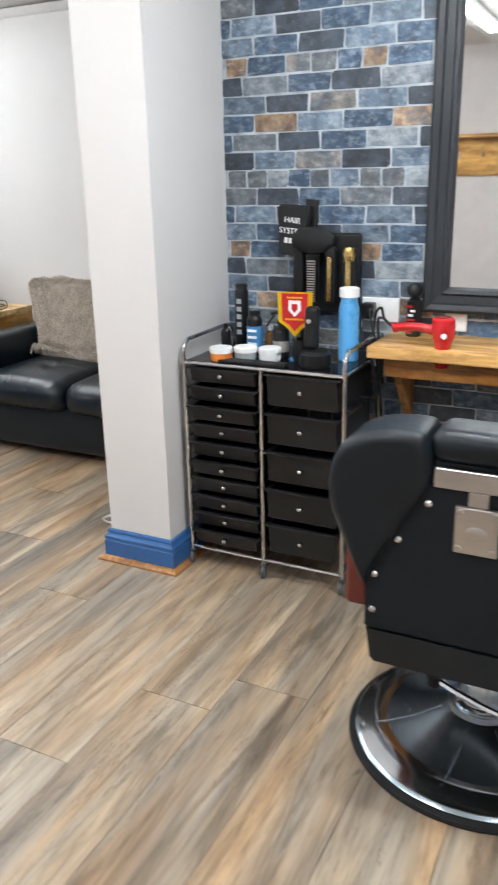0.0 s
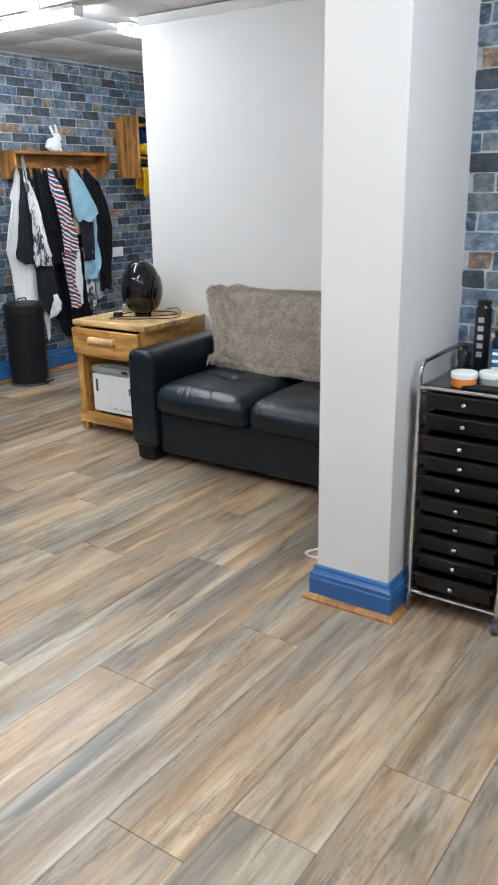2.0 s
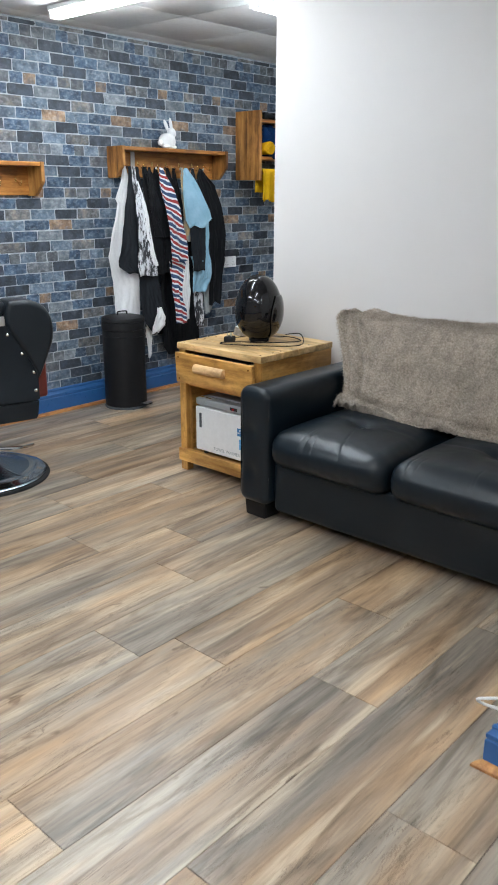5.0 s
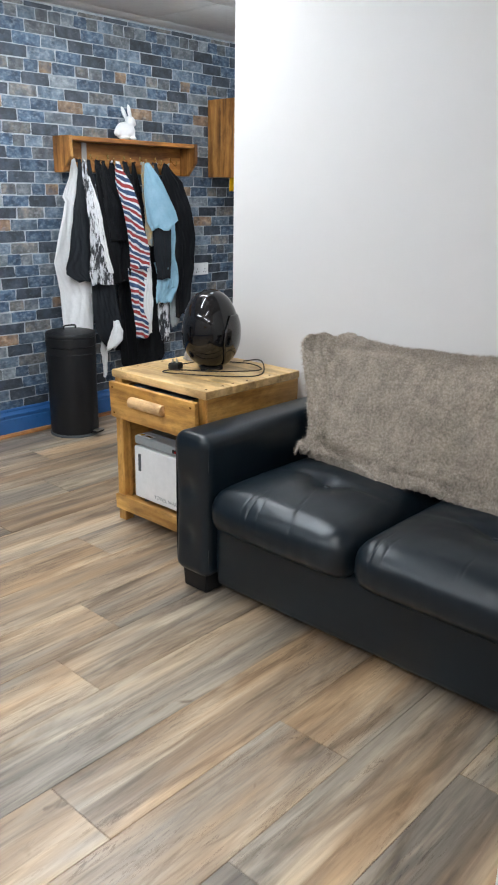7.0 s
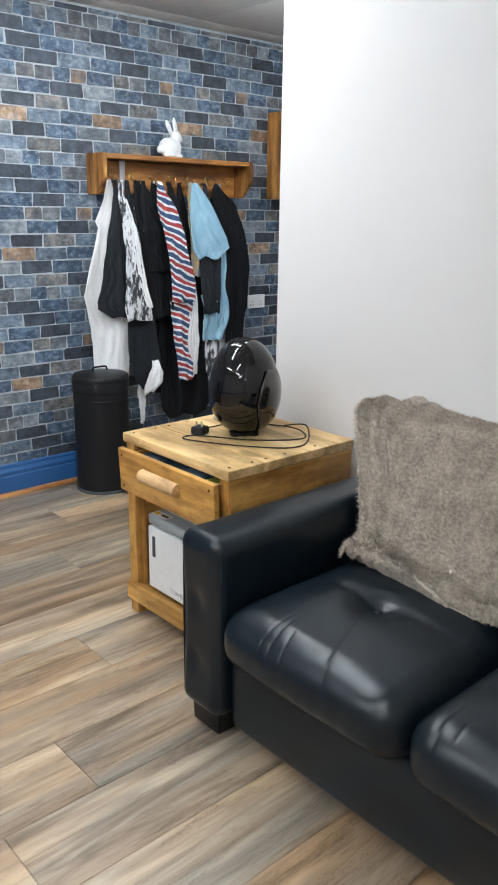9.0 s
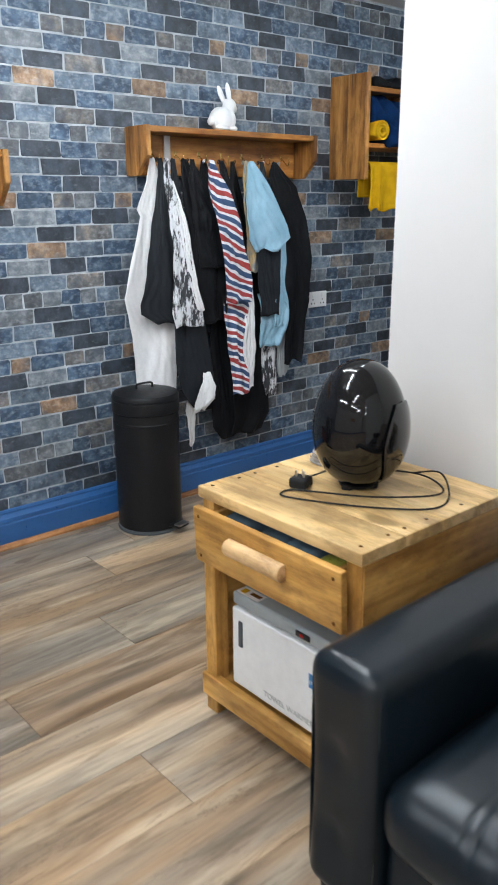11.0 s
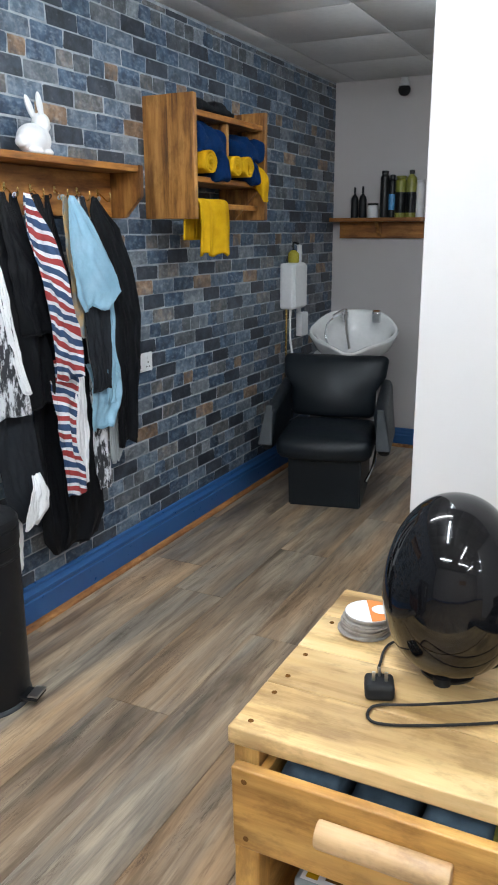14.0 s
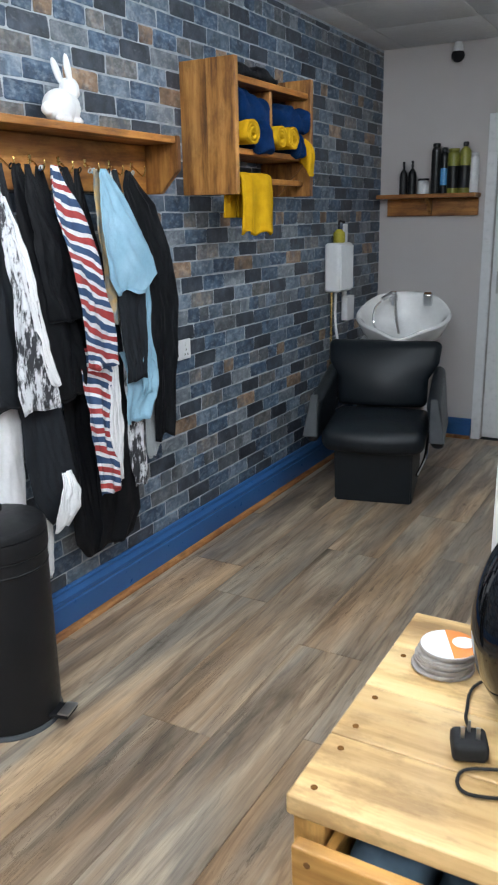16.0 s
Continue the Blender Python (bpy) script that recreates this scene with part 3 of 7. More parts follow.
part("lever", tube([(DX0 + 0.055, NORTH_FAR + 0.016, 1.05), (DX0 + 0.055, NORTH_FAR - 0.03, 1.05), (DX0 + 0.08, NORTH_FAR - 0.035, 1.05), (DX0 + 0.16, NORTH_FAR - 0.035, 1.047)], 0.009), M["steel"], hobj)

# skirtings: moulded profile (out from the wall, height) swept along each wall
SK = [(0.0, 0.0), (0.022, 0.0), (0.022, 0.105), (0.018, 0.112), (0.021, 0.118), (0.021, 0.132), (0.014, 0.142), (0.010, 0.152), (0.012, 0.158), (0.008, 0.167), (0.0, 0.17)]
SKL = [(p, z * 0.78) for p, z in SK]
BD = [(0.022, 0.0), (0.046, 0.0), (0.045, 0.008), (0.036, 0.017), (0.022, 0.02)]


def run(name, profile, a, b, inward, material, label, ma=0.0, mb=0.0):
    """A moulding from a to b; inward is the wall's normal; ma, mb mitre its ends by that slope."""
    bm = bmesh.new()
    a, b, nrm = Vector((*a, 0)), Vector((*b, 0)), Vector((*inward, 0))
    d = (b - a).normalized()
    lo = [bm.verts.new(a + nrm * p - d * p * ma + Vector((0, 0, z))) for p, z in profile]
    hi = [bm.verts.new(b + nrm * p + d * p * mb + Vector((0, 0, z))) for p, z in profile]
    bm.faces.new(lo), bm.faces.new(hi)
    for i in range(len(profile)):
        j = (i + 1) % len(profile)
        bm.faces.new((lo[i], lo[j], hi[j], hi[i]))
    return tagged(link_mesh(name, bm, material, smooth=25), label, "skirting board" if profile is not BD else "floor trim", kind="structure")


for a, b, n_, ma, mb in (
    ((WEST, SOUTH), (WEST, NORTH_FAR), (1, 0), 0, 0), ((WEST + 0.05, NORTH_FAR), (DX0 - 0.064, NORTH_FAR), (0, -1), 0, 0),
    ((PX, PY), (PIL[0] - 0.05, PY), (0, -1), 0, 0), ((PIL[0], PIL[2]), (PIL[1], PIL[2]), (0, -1), 1, 1),
    ((PIL[1], PIL[2]), (PIL[1], NORTH), (1, 0), 1, 0), ((PIL[1] + 0.05, NORTH), (EAST, NORTH), (0, -1), 0, 0),
    ((PIL[0], PY - 0.05), (PIL[0], PIL[2]), (-1, 0), 0, 1), ((EAST, SOUTH), (EAST, NORTH), (-1, 0), 0, 0), ((WEST + 0.05, SOUTH), (EAST - 0.05, SOUTH), (0, 1), 0, 0),
    ((PX, PY), (PX, NORTH_FAR), (-1, 0), 1, 0)):
    if a == (PIL[0], PY - 0.05):
        continue                          # the alcove side of the pillar is bare
    run("baseboard", SK if a[0] == WEST else SKL, a, b, n_, M["blue"], "glossy royal blue moulded skirting board", ma, mb)
    run("trim", BD, a, b, n_, M["bead"], "orange-brown wooden quarter-round bead on the floor", ma, mb)
# small cove along the top of the sofa wall
cove = bmesh.new()
prism([(PY + 0.001, CEIL), (PY + 0.001, CEIL - 0.045), (PY - 0.012, CEIL - 0.04), (PY - 0.035, CEIL - 0.012), (PY - 0.038, CEIL)], PX, PIL[0], "x", cove)
tagged(link_mesh("trim", cove, M["ceil"]), "narrow white cove between wall and ceiling", "cove", kind="structure")


# ---- lamps ----
def batten(a, b, tube_mat="led", group="ceiling LED battens"):
    """A slim LED tube between two points under the ceiling: housing, glowing diffuser, end caps."""
    a, b = Vector(a), Vector(b)
    mid, ln = (a + b) / 2, (b - a).length
    ang = math.atan2(b.y - a.y, b.x - a.x)
    th = thing("ceiling_light", (mid.x, mid.y, CEIL - 0.06), "slim white LED batten glowing on the ceiling", "ceiling light", group)
    m = pose(mid.x, mid.y, 0, 0, 0, math.degrees(ang))
    part("housing", turn(rbox(-ln / 2, ln / 2, -0.046, 0.046, CEIL - 0.022, CEIL + 0.003, 0.004), m), M["white"], th)
    part("diffuser", turn(rbox(-ln / 2 + 0.012, ln / 2 - 0.012, -0.034, 0.034, CEIL - 0.06, CEIL - 0.0225, 0.016, 3), m), M[tube_mat], th, "bright white glowing diffuser")
    for s in (-1, 1):
        part("end_cap", turn(rbox(s * ln / 2 - 0.011, s * ln / 2 + 0.011, -0.035, 0.035, CEIL - 0.061, CEIL - 0.021, 0.008), m), M["white"], th)


batten((-5.35, 3.62, 0), (-4.14, 3.62, 0), "led")
batten((-4.20, 2.15, 0), (-4.20, 3.36, 0), "led_bright")
batten((-4.30, 4.15, 0), (-4.30, 5.65, 0), "led_soft")
# extra batten kept out of sight, added to brighten the far door and wall
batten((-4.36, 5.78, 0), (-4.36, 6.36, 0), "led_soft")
batten((-2.9, 0.45, 0), (-1.7, 0.45, 0))
batten((-1.2, -0.4, 0), (-1.2, 0.8, 0))
# unseen fill batten, added to brighten the station wall and floor
batten((-1.0, 1.75, 0), (0.2, 1.75, 0), "led_fill")
batten((0.7, 0.2, 0), (0.7, 1.4, 0))
batten((-4.9, 0.6, 0), (-3.7, 0.6, 0), "led_bright")
batten((-2.9, 1.15, 0), (-2.9, 2.3, 0))


# ---- sofa ----
def creases(p, u, v, seed, amp):
    return amp * noise.noise(Vector((p.x * 9 + seed, p.y * 14, p.z * 9))) + amp * 0.5 * noise.noise(Vector((p.x * 26 + seed, p.y * 40, 3)))


def wrinkles(p, seed):
    """A fan of fine pressed lines over the front edge of a seat."""
    rr = random.Random(int(seed * 10))
    dz = 0.0
    for _ in range(18):
        x, y, ln = rr.uniform(-3.3, -2.1), rr.uniform(3.19, 3.30), rr.uniform(0.04, 0.11)
        sl, dp = rr.uniform(-0.35, 0.1), rr.uniform(0.001, 0.0024)
        d = p.x - x - sl * (p.y - y) - 0.004 * noise.noise(Vector((p.y * 40, seed, x)))
        dz -= dp * math.exp(-(d / 0.0045) ** 2) * math.exp(-((p.y - y) / ln) ** 4)
    return dz


SX0, SX1, SY0, SY1 = -3.55, -1.90, 3.20, 4.06
sofa = thing("sofa", ((SX0 + SX1) / 2, (SY0 + SY1) / 2, 0), "black leather two-seat sofa with buttoned arms against the white wall", "sofa")
for a, b in ((SX0, SX0 + 0.185), (SX1 - 0.185, SX1)):
    def arm_warp(p, u, v, w, a=a):
        dent = sum(math.exp(-((p.x - a - 0.075) ** 2 + (p.z - q) ** 2) / 0.0012) for q in (0.43, 0.24))
        return (p.x, p.y + 0.012 * (v < -0.95) * math.cos(w * 1.5) + (0.012 * dent if v < -0.9 else 0), p.z + 0.006 * (w > 0.9) * math.cos(u * 1.4) * (1 + 0.5 * noise.noise(p * 9)))
    arm = part("arm", rbox(a, b, SY0, SY1, 0.085, 0.632, 0.045, 5, (8, 12, 22), arm_warp), M["leather"], sofa)
    for z in (0.43, 0.24):
        part("button", lathe([(0, 0.008), (0.010, 0.007), (0.017, 0.001), (0.019, -0.010)], (0, 0, 0), 16), M["leather"], arm).matrix_basis = Matrix.Translation(Vector((a + 0.075, SY0 + 0.014, z)) - BASE[sofa]) @ pose(0, 0, 0, 90, 0, 0)
for x in (SX0 + 0.075, SX1 - 0.075):
    for y in (SY0 + 0.11, SY1 - 0.10):
        part("foot", prism([(x - 0.06, 0.0), (x + 0.06, 0.0), (x + 0.07, 0.095), (x - 0.07, 0.095)], y - 0.06, y + 0.06, "y", bevel=0.006), M["plastic"], sofa)


def rail_warp(p, u, v, w):
    return (p.x, p.y - 0.010 * (v < 0) * (1 - w * w) + 0.004 * noise.noise(Vector((p.x * 5, p.z * 16, 1))), p.z)


part("front_rail", rbox(SX0 + 0.183, SX1 - 0.183, 3.255, 3.34, 0.055, 0.315, 0.025, 3, (20, 1, 6), rail_warp), M["leather"], sofa)
part("seat_base", rbox(SX0 + 0.183, SX1 - 0.183, 3.33, 4.0, 0.08, 0.28, 0.01, 2), M["dull"], sofa)
mid = (SX0 + SX1) / 2 - 0.02
for a, b, sd in ((SX0 + 0.184, mid, 1.0), (mid, SX1 - 0.184, 8.0)):
    cxx, cyy = (a + b) / 2, 3.50

    def seat_warp(p, u, v, w, cxx=cxx, cyy=cyy, sd=sd):
        z, y = p.z, p.y
        if w > 0:
            z += 0.035 * (1 - abs(u) ** 3) * (1 - abs(v) ** 3) * w
            d = math.hypot(p.x - cxx, p.y - cyy)
            z -= 0.024 * math.exp(-(d / 0.06) ** 2) + 0.010 * math.exp(-((p.y - cyy - 0.02) / 0.018) ** 2) * max(0, 1 - d / 0.3)
            z += wrinkles(p, sd) + creases(p, u, v, sd, 0.0012)
        if v < -0.5:
            y += creases(p, u, w, sd + 3, 0.003) - 0.018 * (1 - w * w) * (1 - abs(u) ** 4)
        return (p.x, y, z)

    cush = part("seat_cushion", rbox(a + 0.002, b - 0.002, 3.195, 3.86, 0.285, 0.455, 0.072, 6, (190, 46, 3), seat_warp), M["leather"], sofa)
    part("button", lathe([(0, 0.006), (0.009, 0.004), (0.013, 0), (0.013, -0.008)], (cxx, cyy, 0.463), 14), M["leather"], cush)

    def back_warp(p, u, v, w, sd=sd):
        return (p.x, p.y + creases(p, u, w, sd + 5, 0.004) + 0.10 * (p.z - 0.45), p.z)

    part("back_cushion", rbox(a + 0.004, b - 0.004, 3.82, 3.94, 0.42, 0.80, 0.05, 4, (14, 2, 12), back_warp), M["leather"], sofa)
part("back_frame", rbox(SX0 + 0.10, SX1 - 0.10, 3.95, SY1 + 0.02, 0.1, 0.80, 0.04, 3), M["leather"], sofa)


# ---- fur throw over the sofa back ----
def throw():
    bm = bmesh.new()
    nu, nv = 200, 130
    x0, x1 = -3.50, -1.91
    # section from behind the sofa back, over the top and down the front to the seat
    sec = smooth_path([(4.085, 0.70, 0), (4.09, 0.82, 0), (4.04, 0.880, 0), (3.95, 0.888, 0), (3.865, 0.848, 0), (3.79, 0.70, 0), (3.735, 0.54, 0), (3.69, 0.487, 0), (3.63, 0.478, 0)], 16)
    rows = []
    for j in range(nv + 1):
        s = j / nv
        f = s * (len(sec) - 1)
        i = min(int(f), len(sec) - 2)
        q = sec[i].lerp(sec[i + 1], f - i)
        d = (sec[i + 1] - sec[i]).normalized()
        nrm = Vector((d.y, -d.x))          # outward: away from the sofa back
        if nrm.dot(Vector((q.x - 4.0, q.y - 0.45))) < 0:
            nrm = -nrm
        row = []
        for k in range(nu + 1):
            u = k / nu
            g = max(0.0, min(1.0, (s - 0.42) / 0.30))
            xe = x0 + 0.168 * g * g * (3 - 2 * g)   # gathers inside the arm
            x = xe + (x1 - xe) * u
            edge = math.exp(-(u / 0.09) ** 2)
            warp_ = noise.noise(Vector((u * 7, s * 3.5, 1)))
            fold = edge * (0.050 * noise.noise(Vector((u * 42, s * 1.8, 13))) + 0.016 * noise.noise(Vector((u * 95, s * 3, 21)))) * (1 - 0.7 * max(0.0, (s - 0.8) / 0.2))
            fold += edge * 0.017 * math.sin(u * 150 + 3 * warp_) * min(1.0, max(0.0, s - 0.25) * 4)
            low = max(0.0, (s - 0.60) / 0.40)
            slant = s * 13 - u * 9 * (1 - 0.5 * s) + 1.6 * noise.noise(Vector((u * 3, s * 4, 7)))
            ripple = low * 0.058 * math.sin(slant * math.pi) * (0.6 + 0.8 * noise.noise(Vector((u * 4, 2, s * 2))))
            bulk = 0.034 * (0.5 - abs(math.sin(2.2 * s + 3.4 * u + 1.2 * warp_))) * min(1.0, s * 2) + 0.022 * noise.noise(Vector((u * 5, s * 5, 4.0))) + 0.010 * noise.noise(Vector((u * 14, s * 12, 2)))
            hair = 0.004 * noise.noise(Vector((u * 110, s * 80, 5))) + 0.0035 * noise.noise(Vector((u * 55, s * 40, 9)))
            off = 0.014 + fold + ripple + bulk + hair
            xx = x + edge * (0.012 * math.sin(s * 8)) + 0.012 * noise.noise(Vector((u * 6, s * 7, 11)))
            hem = 0.02 * max(0.0, 0.45 - u) + 0.03 * noise.noise(Vector((u * 5, 0.5, 3)))
            z = q.y + nrm.y * off + low * low * max(0.0, hem) - 0.04 * math.exp(-(u / 0.03) ** 2) * max(0.0, 1 - 2 * s)
            y = q.x + nrm.x * off + 0.02 * low * (0.3 - u)
            if y < 3.80:
                z = max(z, 0.489 + 0.003 * math.sin(k * 1.3))
            row.append(bm.verts.new((xx, y, z)))
        rows.append(row)
    for a, b in zip(rows, rows[1:]):
        for k in range(nu):
            bm.faces.new((a[k], a[k + 1], b[k + 1], b[k]))
    ob = solo("fur_throw", bm, M["fur"], "taupe faux-fur throw draped over the back of the black sofa", "throw", at=(-2.7, 3.8, 0.48))
    md = ob.modifiers.new("thick", "SOLIDIFY")
    md.thickness, md.offset = 0.008, -1
    # short pile: one mesh of fine blades
    rg = random.Random(5)
    verts, faces = [], []
    me = ob.data
    org = Vector(ob.location)
    polys = me.polygons
    for poly in polys:
        c = poly.center + org
        if c.y > 4.02:
            continue
        for _ in range(6):
            vs = [me.vertices[i].co for i in poly.vertices]
            a_, b_ = rg.random(), rg.random()
            p = org + vs[0].lerp(vs[1], a_).lerp(vs[3].lerp(vs[2], a_), b_)
            n_ = Vector(poly.normal)
            if n_.dot(Vector((0, -1, 0.6))) < 0:
                n_ = -n_
            lay = Vector((rg.uniform(-1, 1), rg.uniform(-0.4, 0.4), rg.uniform(-1.3, 0.5)))
            side = n_.cross(lay).normalized() * 0.0011
            tip = p + n_ * rg.uniform(0.004, 0.011) + lay * 0.009
            s = len(verts)
            verts += [p - side - org, p + side - org, tip - org]
            faces.append((s, s + 1, s + 2))
    pm = bpy.data.meshes.new("fur_nap")
    pm.from_pydata(verts, [], faces)
    pm.materials.append(M["fur"])
    pile = new("fur_nap", pm)
    pile.parent = ob
    tagged(pile, "short soft fur pile", kind="stuff")


throw()

# ---- side table ----
TX0, TX1, TY0, TY1, TZ = -4.24, -3.645, 3.475, 4.06, 0.71
table = thing("side_table", ((TX0 + TX1) / 2, (TY0 + TY1) / 2, 0), "chunky honey pine side table with one open-gapped drawer and lower shelf", "side table")
ys = [TY0, TY0 + 0.155, TY0 + 0.30, TY0 + 0.445, TY1]
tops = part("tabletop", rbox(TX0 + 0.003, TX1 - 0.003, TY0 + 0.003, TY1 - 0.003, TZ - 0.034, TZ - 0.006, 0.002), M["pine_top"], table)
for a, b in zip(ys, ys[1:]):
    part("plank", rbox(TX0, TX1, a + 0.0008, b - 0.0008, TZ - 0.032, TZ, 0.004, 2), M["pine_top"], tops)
for x in (TX0 + 0.03, TX1 - 0.03):
    for y in (ys[0] + 0.03, ys[1] - 0.03, ys[1] + 0.03, ys[2] - 0.03, ys[3] - 0.03):
        part("screw", lathe([(0, 0.0012), (0.005, 0.001), (0.006, -0.002)], (x, y, TZ), 10), M["amber"], tops)
for x0 in (TX0 + 0.006, TX1 - 0.056):
    for y0 in (TY0 + 0.012, TY1 - 0.056):
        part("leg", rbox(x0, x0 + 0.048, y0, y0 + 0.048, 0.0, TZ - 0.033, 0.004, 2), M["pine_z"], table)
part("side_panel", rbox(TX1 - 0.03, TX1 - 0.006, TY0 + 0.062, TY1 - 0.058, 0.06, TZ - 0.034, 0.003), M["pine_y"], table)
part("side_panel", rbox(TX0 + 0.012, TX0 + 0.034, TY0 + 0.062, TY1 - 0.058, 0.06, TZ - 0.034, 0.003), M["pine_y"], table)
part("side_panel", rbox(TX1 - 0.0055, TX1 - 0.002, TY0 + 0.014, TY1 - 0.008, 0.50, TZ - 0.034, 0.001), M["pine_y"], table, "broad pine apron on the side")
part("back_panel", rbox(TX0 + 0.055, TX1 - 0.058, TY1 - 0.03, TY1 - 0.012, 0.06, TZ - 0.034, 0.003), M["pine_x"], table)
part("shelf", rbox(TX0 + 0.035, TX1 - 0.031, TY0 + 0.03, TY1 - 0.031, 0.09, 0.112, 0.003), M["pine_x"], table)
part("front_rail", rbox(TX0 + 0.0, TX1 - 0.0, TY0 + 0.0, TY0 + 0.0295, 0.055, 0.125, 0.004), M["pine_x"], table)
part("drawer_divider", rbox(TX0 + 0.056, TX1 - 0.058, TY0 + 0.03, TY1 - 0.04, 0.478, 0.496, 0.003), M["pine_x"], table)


def drawer_pose(bm):
    return turn(bm, Matrix.Translation((TX0 + 0.3, TY0, 0.59)) @ pose(0, 0, 0, 3, 0, 0) @ Matrix.Translation((-TX0 - 0.3, -TY0, -0.59)))


drawer = part("drawer", drawer_pose(rbox(TX0 + 0.026, TX1 - 0.026, TY0 - 0.034, TY0 - 0.012, 0.508, 0.668, 0.004)), M["pine_x"], table)
for a in (TX0 + 0.060, TX1 - 0.078):
    part("drawer_side", drawer_pose(rbox(a, a + 0.016, TY0 - 0.012, TY1 - 0.12, 0.515, 0.648, 0.002)), M["pine_y"], drawer)
part("drawer_bottom", drawer_pose(rbox(TX0 + 0.064, TX1 - 0.066, TY0 - 0.012, TY1 - 0.12, 0.515, 0.523, 0.001)), M["pine_y"], drawer)
hd = lathe([(0, 0), (0.022, 0.0), (0.0235, 0.003), (0.0235, 0.205), (0.022, 0.208), (0, 0.208)], (0, 0, 0), 24)
for v in hd.verts:
    v.co.x = max(v.co.x, -0.006) if v.co.x < 0 else v.co.x
turn(hd, Matrix.Translation((-4.058, TY0 - 0.042, 0.603)) @ pose(0, 0, 0, 0, 90, 0) @ pose(0, 0, 0, 0, 0, -90))
part("handle", drawer_pose(hd), M["dowel"], drawer, "pale half-round wooden dowel handle")
for x in (TX0 + 0.05, TX1 - 0.05):
    for z in (0.53, 0.645):
        part("screw", drawer_pose(turn(lathe([(0, 0.0012), (0.005, 0.001), (0.006, -0.002)], (0, 0, 0), 10), Matrix.Translation((x, TY0 - 0.034, z)) @ pose(0, 0, 0, 90, 0, 0))), M["amber"], drawer)
# cloths folded inside the drawer
for i, (xx, mt) in enumerate(((-4.10, "muted"), (-3.98, "muted"), (-3.86, "muted"), (-3.76, "green"))):
    def cloth_warp(p, u, v, w, i=i):
        return (p.x, p.y, p.z + 0.008 * noise.noise(p * 18 + Vector((i, 0, 0))) * (w > 0))
    solo("folded_cloth", rbox(xx - 0.055, xx + 0.055, TY0 + 0.0, TY0 + 0.22, 0.524, 0.652 - 0.012 * (i % 2), 0.03, 3, (6, 8, 2), cloth_warp), M[mt], "small folded cloth lying in the pine drawer", "cloth", "cloths in the drawer")

# ---- towel warmer on the table's shelf ----
warmer = thing("towel_warmer", (-3.91, 3.68, 0.125), "white towel warmer cabinet with a grey top inside the side table", "towel warmer")
part("body", rbox(-4.125, -3.70, 3.525, 3.86, 0.135, 0.385, 0.008, 2), M["white"], warmer)
wd = part("door", rbox(-4.128, -3.697, 3.500, 3.523, 0.137, 0.378, 0.006, 2), M["white"], warmer, "white front door")
part("top", rbox(-4.129, -3.696, 3.502, 3.862, 0.3855, 0.425, 0.010, 2), M["grey"], warmer, "grey plastic top")
part("top_ridge", rbox(-4.08, -3.745, 3.56, 3.83, 0.4255, 0.433, 0.003, 2), M["grey"], warmer)
wl = part("warning_label", rbox(-4.118, -4.03, 3.508, 3.545, 0.4254, 0.4262, 0.0003, 1), M["white"], warmer, "white and yellow warning label")
part("label_mark", rbox(-4.110, -4.088, 3.514, 3.536, 0.4264, 0.4268, 0.0002, 1), M["yellow"], wl)
part("label_bar", rbox(-4.076, -4.036, 3.520, 3.534, 0.4264, 0.4268, 0.0002, 1), M["amber"], wl)
part("handle", rbox(-4.098, -4.082, 3.4955, 3.5015, 0.265, 0.345, 0.003, 2), M["rubber_grey"], wd, "dark recessed handle")
part("switch", rbox(-3.875, -3.825, 3.498, 3.503, 0.398, 0.414, 0.002), M["plastic"], warmer)
part("switch_light", rbox(-3.858, -3.846, 3.4965, 3.499, 0.402, 0.410, 0.001), M["red"], warmer)
lab = part("sticker", rbox(-3.825, -3.735, 3.4985, 3.5003, 0.185, 0.315, 0.0006, 1), M["white"], wd, "pale blue and white product sticker")
part("sticker_band", rbox(-3.823, -3.737, 3.4975, 3.4986, 0.272, 0.313, 0.0004, 1), M["teal"], lab)
part("sticker_picture", rbox(-3.808, -3.752, 3.4975, 3.4986, 0.20, 0.255, 0.0004, 1), M["sky"], lab)
lettering("ELECTRIC\nTOWEL WARMER", 0.0125, Matrix.Translation((-3.78, 3.4972, 0.297)) @ pose(0, 0, 0, 90, 0, 0), M["white"], lab, depth=0.0002)
lettering("TOWEL WARMER", 0.024, Matrix.Translation((-3.90, 3.4995, 0.158)) @ pose(0, 0, 0, 90, 0, 0), M["grey"], wd, depth=0.0004)
for x in (-4.09, -3.735):
    for y in (3.54, 3.83):
        part("foot", lathe([(0.014, 0), (0.016, 0.024), (0, 0.024)], (x, y, 0.112), 12), M["rubber_grey"], warmer)

# ---- egg-shaped appliance ----
egg = thing("egg_appliance", (-3.947, 3.80, TZ), "glossy black egg-shaped appliance with smoked side panel on pine table", "appliance")
prof = [(0, 0.012), (0.042, 0.013)]
for i in range(1, 33):
    a = math.pi * i / 33
    zc = 0.165 + (-math.cos(a)) * 0.165
    rr = 0.123 * math.sin(a) ** 0.88 * (1.05 - 0.16 * (zc / 0.33 - 0.35))
    if zc > 0.016 and rr > 0.0:
        prof.append((rr, zc * 1.03 + 0.010))
prof.append((0, 0.3505))
part("shell", lathe(prof, (-3.947, 3.80, TZ), 56), M["gloss"], egg)
part("base_ring", lathe([(0.045, 0.004), (0.05, 0.006), (0.052, 0.012), (0.045, 0.016), (0, 0.016)], (-3.947, 3.80, TZ), 40), M["plastic"], egg)
